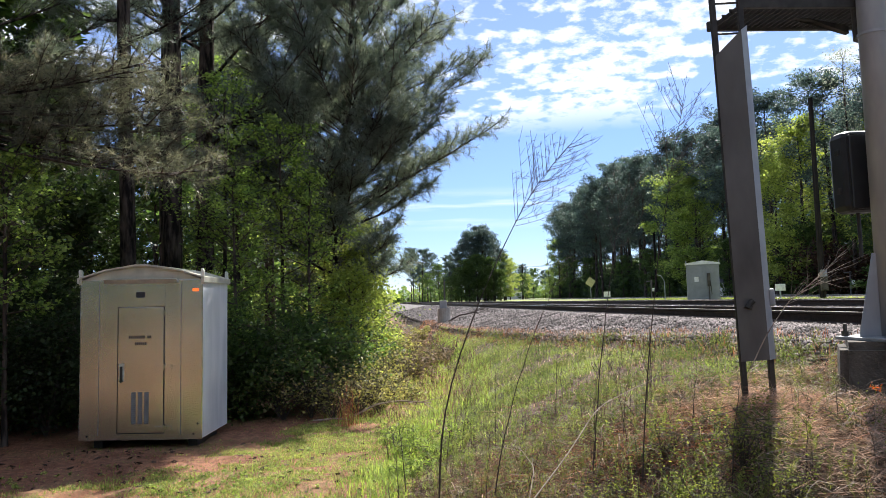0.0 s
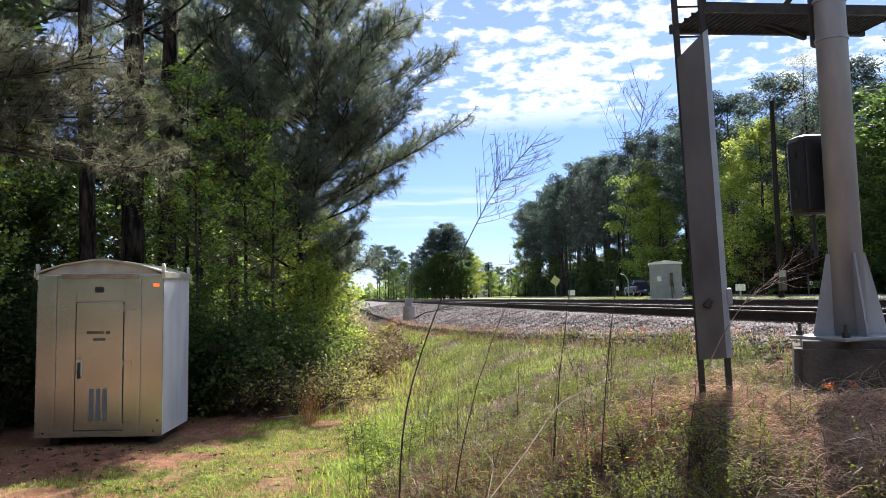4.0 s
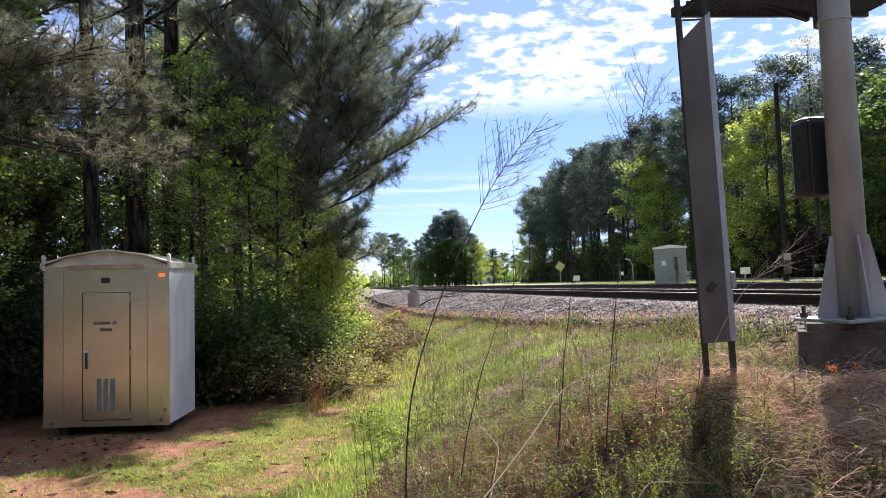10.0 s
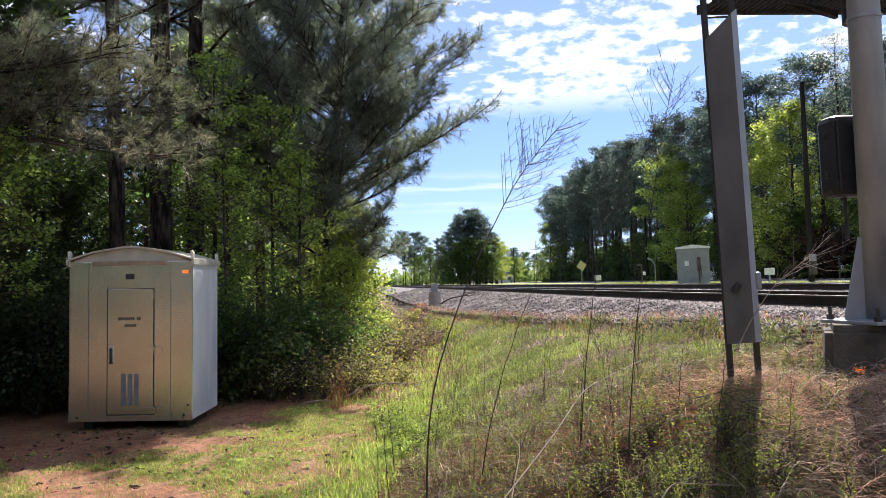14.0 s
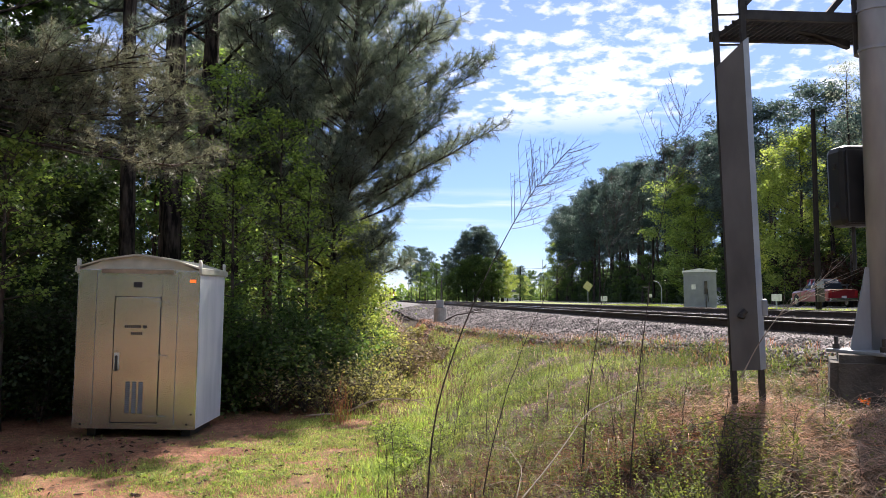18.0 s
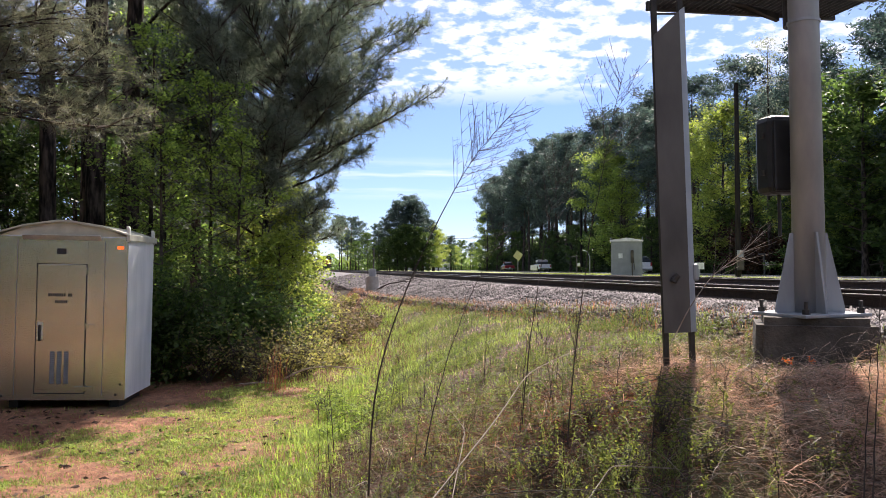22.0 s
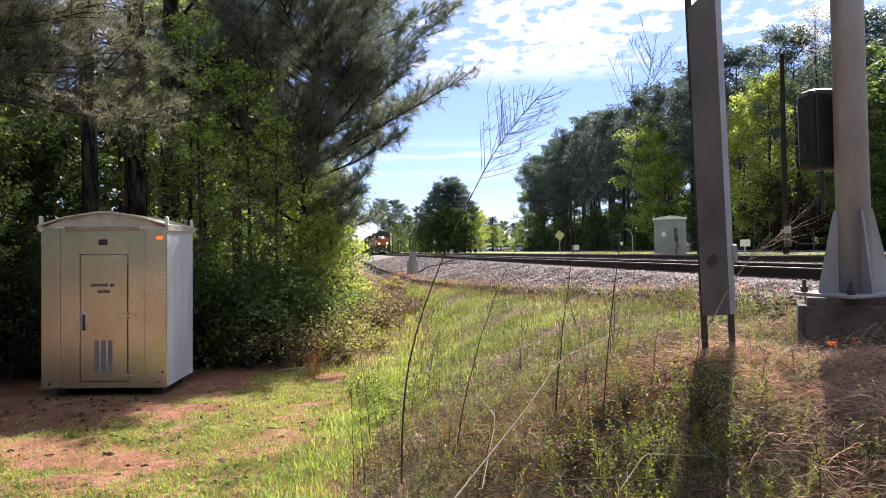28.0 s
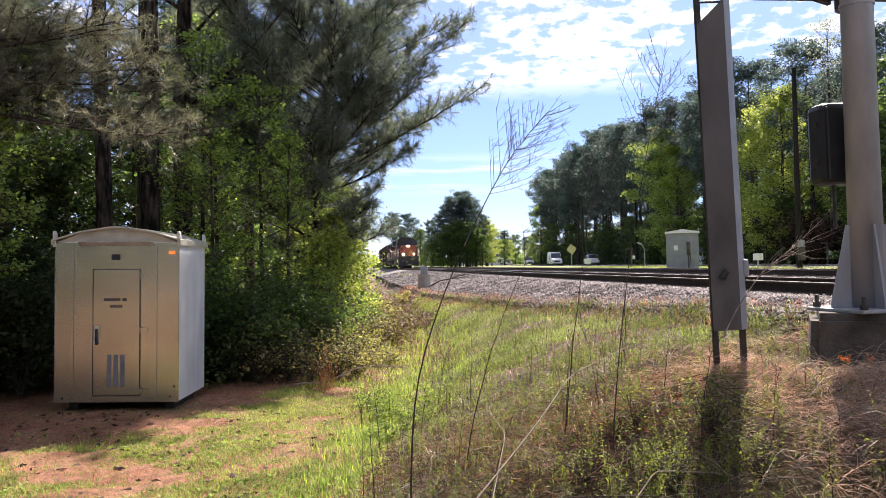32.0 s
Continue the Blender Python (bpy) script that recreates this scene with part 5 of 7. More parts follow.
# ---- plants ----
def grow(kind, h, base, radius, limbs, seed, r0, tips_per=14, lean=(0, 0), extra=(), rises=None):
    """Wood and twig tips of a tree: (lines of trunk, lines of limbs, tips n x 3, directions n x 3)."""
    rng = np.random.default_rng(seed)
    k = np.linspace(0, 1, 12)
    wob = np.cumsum(rng.normal(0, 0.012 * h, (12, 2)), 0) * 0.35
    trunk = np.stack([wob[:, 0] * k + lean[0] * k ** 1.4, wob[:, 1] * k + lean[1] * k ** 1.4, k * h], 1)
    tr = r0 * (1 - k) ** 0.75 + 0.012
    tr[0] *= 1.35
    lines, tips, ways = [], [], []
    for i in range(limbs + len(extra)):
        f = (i + rng.uniform(0, 1)) / limbs
        z = base + (h - base) * f ** (0.9 if kind == "pine" else 0.8)
        s = z / h
        p0 = np.array([np.interp(s, k, trunk[:, 0]), np.interp(s, k, trunk[:, 1]), z])
        az = i * 2.4 + rng.uniform(-0.5, 0.5)
        if kind == "pine":
            shape = np.interp(f, [0, 0.25, 0.6, 1], [0.5, 1.0, 0.8, 0.12])
            rise = np.interp(f, [0, 0.5, 1], [0.25, 0.55, 1.2]) + rng.uniform(-0.15, 0.15)
        else:
            shape = np.interp(f, [0, 0.35, 0.75, 1], [0.7, 1.0, 0.75, 0.25])
            rise = np.interp(f, [0, 0.5, 1], [0.25, 0.6, 1.4]) + rng.uniform(-0.2, 0.2)
        if rises:
            rise = np.interp(f, [0, 1], rises) + rng.uniform(-0.15, 0.15)
        ln = radius * shape * rng.uniform(0.7, 1.2)
        if i >= limbs:
            z, az, ln, rise = extra[i - limbs]
            p0 = np.array([np.interp(z / h, k, trunk[:, 0]), np.interp(z / h, k, trunk[:, 1]), z])
            s = z / h
        d = np.array([math.cos(az), math.sin(az), rise])
        q = np.linspace(0, 1, 6)[:, None]
        bend = rng.normal(0, 0.08, 3) * ln
        limb = p0 + d * ln * q + bend * q * q + np.array([0, 0, (0.10 if kind == "pine" else -0.08) * ln]) * q ** 2.2
        lr = max(0.012, 0.30 * r0 * (1 - s) + 0.012) * np.linspace(1, 0.25, 6)
        lines.append((limb, lr))
        if kind == "pine":
            # side branches left and right of the limb, each with brushes of needles along it
            fwd = unit(d)
            lat = unit(np.cross(fwd, np.array([0, 0, 1.0])))
            many = max(4, int(tips_per * min(1.6, ln / 2.4)))
            for j in range(many):
                g = 1 - 0.8 * (j / many) ** 1.15
                c = np.array([np.interp(g, q[:, 0], limb[:, a]) for a in range(3)])
                way = unit(fwd * 0.7 + lat * (-1) ** j * rng.uniform(0.25, 1.05) * (j > 0) + np.array([0, 0, rng.uniform(-0.1, 0.65)]))
                sl = min(1.0, 0.34 * ln) * rng.uniform(0.55, 1.1) * (1.2 - 0.6 * g)
                e = c + way * sl + np.array([0, 0, 0.1 * sl])
                lines.append((np.stack([c, (c + e) / 2 + rng.normal(0, 0.025, 3), e]), np.array([0.013, 0.009, 0.004])))
                for a in (0.3, 0.5, 0.65, 0.8, 0.92, 1.0):
                    tw = unit(way * 0.8 + rng.normal(0, 0.62, 3) + np.array([0, 0, 0.3]))
                    st = c + (e - c) * a
                    en = st + tw * rng.uniform(0.12, 0.38)
                    lines.append((np.stack([st, en]), np.array([0.005, 0.003])))
                    tips.append(en); ways.append(tw)
            continue
        for j in range(tips_per * (2 if i >= limbs else 1)):
            g = (1 - 0.72 * rng.uniform() ** 1.0) if j else 1.0
            c = np.array([np.interp(g, q[:, 0], limb[:, a]) for a in range(3)])
            side = unit(rng.normal(size=3) * np.array([1, 1, 0.55]) + d * 0.55)
            tl = ln * rng.uniform(0.12, 0.36) * (1.15 - 0.5 * g)
            e = c + side * tl + np.array([0, 0, 0.12 * tl])
            if tl > 0.25:
                lines.append((np.stack([c, (c + e) / 2 + rng.normal(0, 0.03, 3), e]), np.array([0.012, 0.008, 0.004])))
            tips.append(e); ways.append(unit(side + np.array([0, 0, 0.35])))
    return (trunk, tr), lines, np.array(tips), np.array(ways)


def tree(name, kind, x, y, h, base, radius, limbs, seed, r0, foliage, label, leaf=(0.10, 0.055), per=26, spread=0.3, tips_per=14, lean=(0, 0), ndl=(20, 0.17, 0.006), extra=(), rises=None, dry_below=0.0, group="woodland trees"):
    t = thing(name, pose(x, y, gz(x, y) - 0.08), label, "tree", group)
    (tp, tr), lines, tips, ways = grow(kind, h, base, radius, limbs, seed, r0, tips_per, lean, extra, rises)
    rng = np.random.default_rng(seed + 1)
    v, f = tubes([(tp, tr)], 12)
    o = obj("trunk", np_mesh("trunk", v, f), M["bark"], t)
    for p in o.data.polygons:
        p.use_smooth = True
    v, f = tubes(lines, 4 if kind == "broad" else 3)
    tagged(obj("branch_frame", np_mesh("branch_frame", v, f), M["bark"] if kind == "pine" else M["twig"], t), kind="stuff")
    if kind == "pine":
        low = tips[:, 2] < dry_below
        if low.any():
            v, f = needles(tips[low], ways[low], rng, *ndl)
            obj("bough", np_mesh("bough", v, f), M["needle_dry"], t, "drooping bough of olive-brown needles")
        v, f = needles(tips[~low], ways[~low], rng, *ndl)
    else:
        c = np.repeat(tips, per, 0)
        c = c + rng.normal(0, spread, c.shape) * np.array([1, 1, 0.65])
        v, f = leaves(c, rng, *leaf)
    obj("crown", np_mesh("crown", v, f), foliage, t)
    return t


def shrub(x, y, h, r, seed, foliage, label, n=1800, leaf=(0.07, 0.04), stems=9, category="shrub", wood=None):
    t = thing("shrub", pose(x, y, gz(x, y) - 0.03), label, category, "shrubs")
    rng = np.random.default_rng(seed)
    lines, pts = [], []
    for i in range(stems):
        a, rr = rng.uniform(0, 6.28), r * rng.uniform(0.2, 1.0)
        e = np.array([math.cos(a) * rr, math.sin(a) * rr, h * rng.uniform(0.55, 1.0)])
        q = np.linspace(0, 1, 6)[:, None]
        ln = e * q + rng.normal(0, 0.05 * h, (6, 3)) * q
        ln[:, 2] += 0.15 * h * (q * (1 - q))[:, 0]
        lines.append((ln, np.linspace(0.010, 0.002, 6) * min(1.2, 0.25 + h * 0.6)))
        for j in range(5):
            g = rng.uniform(0.3, 1)
            c = np.array([np.interp(g, q[:, 0], ln[:, b]) for b in range(3)])
            e2 = c + rng.normal(0, 0.22 * h, 3) * np.array([1, 1, 0.6])
            e2[2] = max(e2[2], 0.03)
            lines.append((np.stack([c, (c + e2) / 2, e2]), np.array([0.006, 0.004, 0.002]) * min(1, 0.3 + h * 0.5)))
            pts += [c + (e2 - c) * s for s in (0.35, 0.7, 1.0)]
    v, f = tubes(lines, 4)
    obj("bush_frame", np_mesh("bush_frame", v, f), wood or M["twig"], t)
    pts = np.array(pts)
    c = pts[rng.integers(0, len(pts), n)] + rng.normal(0, 0.07 * h, (n, 3))
    c[:, 2] = np.maximum(c[:, 2], 0.02)
    v, f = leaves(c, rng, *leaf)
    obj("foliage", np_mesh("foliage", v, f), foliage, t)
    return t


def far_template(name, kind, seed, foliage, h, label, leaf, limbs=26, per=16, base=0.3, radius=0.2):
    """A woodland tree for the middle distance, built once and copied."""
    pine = kind == "pine"
    t = tree(name, "broad", 0, 0, h, h * base, h * radius, limbs, seed, 0.011 * h if pine else 0.016 * h, foliage, label, leaf=leaf, per=per, spread=(0.021 if pine else 0.027) * h, tips_per=6 if pine else 9, group="far woodland trees")
    return t


def plume_weed(base, top, seed, spread, label, r=0.008, plume=0.36, n=34, droop=0.0, via=None):
    """A dead weed stalk that bows to its top, with a feathery head of fine side branches."""
    t = thing("dead_weed", pose(*base), label, "weed", "tall dead weeds")
    rng = np.random.default_rng(seed)
    e = np.array(top) - np.array(base)
    q = np.linspace(0, 1, 16)[:, None]
    bow = np.array([e[0], e[1], 0])
    stalk = e * q - bow * 0.28 * (q * (1 - q)) * 2 + rng.normal(0, 0.008, (16, 3)) * q
    if via:
        # bends of its own, between the foot and the top
        k = np.array([base, *via, top]) - np.array(base)
        s = np.linspace(0, 1, len(k))
        stalk = np.stack([np.interp(q[:, 0], s, k[:, a]) for a in range(3)], 1)
        stalk[1:-1] = (stalk[:-2] + 2 * stalk[1:-1] + stalk[2:]) / 4
    v, f = tubes([(stalk, np.linspace(r, r * 0.25, 16))], 6)
    obj("stalk", np_mesh("stalk", v, f), M["stem"], t)
    if n:
        lines = []
        way = unit(stalk[-1] - stalk[-4])
        for i in range(n):
            g = 1 - plume * rng.uniform(0, 1) ** 0.9
            c = np.array([np.interp(g, q[:, 0], stalk[:, a]) for a in range(3)])
            side = unit(np.cross(way, rng.normal(size=3)))
            ln = spread * rng.uniform(0.5, 1.1) * (0.35 + 1.3 * (1 - g) / plume) ** 0.6
            k = np.linspace(0, 1, 6)[:, None]
            b = c + (way * 0.75 + side * 0.75) * ln * k + np.array([0, 0, 0.25 - droop]) * ln * k * k
            lines.append((b, np.linspace(0.0025, 0.0013, 6)))
            for j in range(5):
                s = rng.uniform(0.3, 0.95)
                c2 = np.array([np.interp(s, k[:, 0], b[:, a]) for a in range(3)])
                e2 = c2 + unit(way + rng.normal(0, 0.6, 3)) * ln * rng.uniform(0.12, 0.3)
                lines.append((np.stack([c2, (c2 + e2) / 2, e2]), np.array([0.0018, 0.0014, 0.0010])))
        v, f = tubes(lines, 3)
        tagged(obj("seed_head", np_mesh("seed_head", v, f), M["stem"], t), "feathery dry seed head of fine side branches", kind="stuff")
    return t


def bare_stick(name, pts, r, material, label, category, twigs=0, seed=1, spread=0.25, group=""):
    t = thing(name, pose(*pts[0]), label, category, group)
    rng = np.random.default_rng(seed)
    p = np.array(pts, float) - np.array(pts[0], float)
    s = np.linspace(0, 1, len(p))
    q = np.linspace(0, 1, 18)
    line = np.stack([np.interp(q, s, p[:, a]) for a in range(3)], 1)
    line[1:-1] = (line[:-2] + line[1:-1] * 2 + line[2:]) / 4
    v, f = tubes([(line, np.linspace(r, r * 0.35, 18))], 7)
    obj("stem", np_mesh("stem", v, f), material, t)
    if twigs:
        for i in range(twigs):
            g = rng.uniform(0.45, 1.0)
            c = np.array([np.interp(g, q, line[:, a]) for a in range(3)])
            d = unit(line[-1] - line[8]) + rng.normal(0, 0.5, 3) * np.array([1, 1, 0.8])
            e = c + d * spread * rng.uniform(0.5, 1.3)
            v, f = tubes([(np.stack([c, (c + e) / 2 + rng.normal(0, 0.02, 3), e]), np.array([r * 0.4, r * 0.28, r * 0.12]))], 4)
            obj("twig", np_mesh("twig", v, f), material, t)
    return t


def build_left_wood():
    # the tall pines whose trunks show over the shelter
    tree("pine_tree", "pine", -6.72, 16.4, 24, 7.6, 3.6, 44, 21, 0.165, M["needle"], "tall pine with a bare grey-brown trunk and dark needles", tips_per=13, ndl=(26, 0.19, 0.0048))
    tree("pine_tree", "pine", -6.5, 18.4, 25, 8.0, 4.2, 46, 22, 0.235, M["needle"], "tall pine with a thick dark trunk and dark needles", tips_per=13, ndl=(26, 0.19, 0.0048), lean=(0.5, 0.0))
    tree("pine_tree", "pine", -5.9, 18.9, 23, 4.9, 3.6, 50, 25, 0.23, M["needle"], "tall pine with crooked limbs over the saplings", tips_per=13, ndl=(26, 0.18, 0.0048),
         extra=((5.4, 0.25, 2.6, 0.75), (5.0, 0.0, 2.6, 0.35), (5.9, -0.4, 2.8, 0.5), (6.4, 0.3, 2.8, 0.3)))
    tree("pine_tree", "pine", -3.12, 20.2, 11.6, 2.2, 3.0, 86, 23, 0.14, M["needle"], "pine with spreading grey-green boughs down to the brush", tips_per=24, ndl=(30, 0.18, 0.0044), lean=(0.9, 0.0),
         extra=((6.2, 0.08, 3.35, 0.3), (5.7, -0.12, 2.7, 0.5), (6.9, 0.15, 2.6, 0.45), (5.0, 0.3, 2.6, 0.35), (4.3, -0.2, 2.4, 0.45),
                (4.7, -0.7, 2.5, 0.5), (3.8, -1.2, 2.2, 0.5), (5.3, -1.0, 2.6, 0.5), (6.0, -1.3, 2.6, 0.5), (4.4, 3.6, 2.4, 0.45), (5.5, 3.3, 2.6, 0.4), (6.4, 3.9, 2.4, 0.45)))
    tree("pine_tree", "pine", -3.4, 25.5, 13.0, 3.6, 2.4, 62, 28, 0.17, M["needle"], "pine with grey-green boughs behind its neighbour", tips_per=15, ndl=(26, 0.19, 0.006))
    tree("pine_tree", "pine", -9.6, 15.6, 18, 4.6, 3.8, 56, 24, 0.18, M["needle"], "tall pine with dark needles at the wood's edge", tips_per=14, ndl=(26, 0.19, 0.0048))
    tree("pine_tree", "pine", -6.6, 28.5, 13, 3.0, 3.2, 50, 26, 0.2, M["needle"], "tall pine farther along the wood's edge", tips_per=11, ndl=(18, 0.24, 0.012))
    tree("pine_tree", "pine", -12.2, 20.5, 20, 3.5, 3.6, 54, 29, 0.2, M["needle"], "tall dark pine deep in the wood", tips_per=11, ndl=(18, 0.22, 0.011))
    tree("pine_tree", "pine", -8.9, 24.5, 20, 7.0, 3.4, 48, 30, 0.2, M["needle"], "tall dark pine deep in the wood", tips_per=11, ndl=(18, 0.22, 0.011))
    # a drooping, browning bough reaches over the shelter from a pine at the clearing's side
    tree("pine_tree", "pine", -8.5, 13.0, 14, 7.4, 2.6, 30, 27, 0.15, M["needle"], "pine with a drooping browning bough over the shelter", tips_per=12, ndl=(30, 0.16, 0.0034), dry_below=6.4,
         extra=tuple((5.2 + 0.06 * i, -0.3 + 0.15 * (i * 3 % 5), 4.9 - 0.13 * i - 0.3 * (i % 3), -0.33 + 0.02 * i) for i in range(15)))
    # young broad-leaved trees in spring leaf
    for x, y, h, base, rad, limbs, seed, foliage, label in (
            (-4.75, 16.3, 6.6, 0.8, 1.15, 26, 31, "leaf_sapling", "young broad-leaved tree in fresh green leaf"),
            (-3.75, 17.4, 6.0, 0.5, 1.2, 26, 32, "leaf_sapling", "slender young tree in fresh green leaf"),
            (-4.3, 15.7, 4.6, 0.5, 0.9, 22, 46, "leaf_sapling", "slender sapling in fresh leaf beside the shelter"),
            (-3.05, 17.0, 4.8, 0.4, 0.9, 24, 47, "leaf_sapling", "slender sapling in fresh leaf before the pine"),
            (-5.3, 19.6, 8.0, 1.0, 1.5, 26, 37, "leaf_sapling", "broad-leaved tree among the pines"),
            (-7.2, 12.7, 4.5, 2.0, 1.2, 28, 33, "leaf_sapling", "young broad-leaved tree beside the shelter"),
            (-8.6, 14.5, 6.0, 0.6, 1.8, 32, 34, "leaf_shaded", "young tree with leaves coloured dark for the shade"),
            (-10.2, 17.6, 7.5, 0.8, 2.4, 34, 39, "leaf_shaded", "broad-leaved tree deep in the wood, leaves darkened as shade"),
            (-8.4, 18.6, 4.6, 0.5, 1.6, 30, 40, "leaf_shaded", "young tree between the trunks, leaves darkened as shade")):
        # trees in the shaded wood take a leaf colour darkened for it
        deep = foliage == "leaf_shaded"
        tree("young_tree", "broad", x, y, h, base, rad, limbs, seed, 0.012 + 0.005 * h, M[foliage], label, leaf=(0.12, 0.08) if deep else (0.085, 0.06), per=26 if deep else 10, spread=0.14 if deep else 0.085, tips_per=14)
    tree("young_tree", "broad", -3.0, 23.0, 4.3, 0.3, 1.0, 26, 35, 0.05, M["leaf_bright"], "yellow-green young tree at the end of the wood", leaf=(0.10, 0.06), per=34, spread=0.2)
    tree("young_tree", "broad", -4.3, 26.5, 5.6, 0.5, 1.5, 24, 36, 0.06, M["leaf_bright"], "yellow-green young tree at the end of the wood", leaf=(0.11, 0.065), per=30, spread=0.22)
    tree("young_tree", "broad", -2.25, 19.2, 3.3, 0.2, 0.75, 22, 44, 0.03, M["leaf_bright"], "slight yellow-green sapling at the end of the wood", leaf=(0.08, 0.05), per=22, spread=0.12)
    tree("young_tree", "broad", -2.3, 17.6, 2.7, 0.2, 0.7, 20, 45, 0.03, M["leaf_bright"], "slight yellow-green sapling before the pine", leaf=(0.08, 0.05), per=18, spread=0.13)
    for i, (x, y, h) in enumerate(((-2.3, 18.6, 2.3), (-2.55, 20.6, 3.0), (-2.8, 22.6, 2.4))):
        shrub(x, y, h, 0.5, 280 + i, M["leaf_bright"], "loose yellow-green bush at the end of the wood", n=1700, leaf=(0.07, 0.046), stems=16)
    # green brush closing the wood's foot beside the shelter; leaf colour holds the shade
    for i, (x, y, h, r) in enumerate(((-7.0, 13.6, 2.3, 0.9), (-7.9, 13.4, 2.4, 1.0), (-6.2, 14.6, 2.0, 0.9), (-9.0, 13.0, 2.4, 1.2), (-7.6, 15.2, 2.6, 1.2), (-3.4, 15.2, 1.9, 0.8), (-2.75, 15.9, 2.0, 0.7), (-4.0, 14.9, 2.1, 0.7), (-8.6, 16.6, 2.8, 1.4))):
        shrub(x, y, h, r, 360 + i, M["leaf_shaded"] if x < -5 else M["leaf_dark"], "dense green brush beside the shelter, darkened where the wood shades it", n=5200, leaf=(0.09, 0.06), stems=18)
    # undergrowth along the edge of the wood
    rng = np.random.default_rng(77)
    edge = [(-9.5, 13.8), (-8.0, 14.3), (-6.8, 14.6), (-5.6, 14.9), (-4.6, 15.0), (-3.6, 15.6), (-2.9, 16.6), (-2.6, 18.2), (-2.3, 19.8), (-2.1, 21.4)]
    for i, (x, y) in enumerate(edge):
        for row in range(2):
            shrub(x + rng.uniform(-.4, .4) - row * 0.7, y + rng.uniform(-.2, .4) + row * 1.1, rng.uniform(1.0, 1.7) + row * 0.7, 1.0, 200 + i * 2 + row,
                  M["leaf_dark"], "dark green undergrowth at the edge of the wood", n=2600, leaf=(0.10, 0.06), stems=12)
    for i, (x, y, h) in enumerate(((-2.3, 14.6, 1.0), (-1.85, 14.9, 1.1), (-2.75, 15.0, 1.3), (-1.55, 15.3, 0.9), (-3.2, 14.7, 1.1), (-1.9, 17.4, 1.2), (-1.5, 18.6, 1.0), (-2.1, 16.3, 1.1), (-1.5, 21.0, 0.9), (-1.8, 22.8, 1.2), (-1.55, 15.6, 0.8), (-1.2, 16.6, 0.5))):
        shrub(x, y, h, 0.75, 240 + i, M["leaf_pale"], "straggly shrub with sparse pale leaves", n=520, leaf=(0.062, 0.044), stems=18)
    for i, (x, y, h) in enumerate(((-2.6, 31, 0.95), (-2.6, 35, 1.0), (-3.4, 41, 1.1), (-1.7, 28, 0.8), (-1.5, 33, 0.75), (-1.2, 24.5, 0.75), (-1.5, 38, 0.75), (-1.1, 21.5, 0.7), (-0.95, 26.5, 0.6))):
        shrub(x, y, h, 1.2, 260 + i, M["straw_grey"] if i % 3 else M["leaf_pale"], "brown brushy thicket beside the track bank", n=1300, leaf=(0.10, 0.06), stems=14)


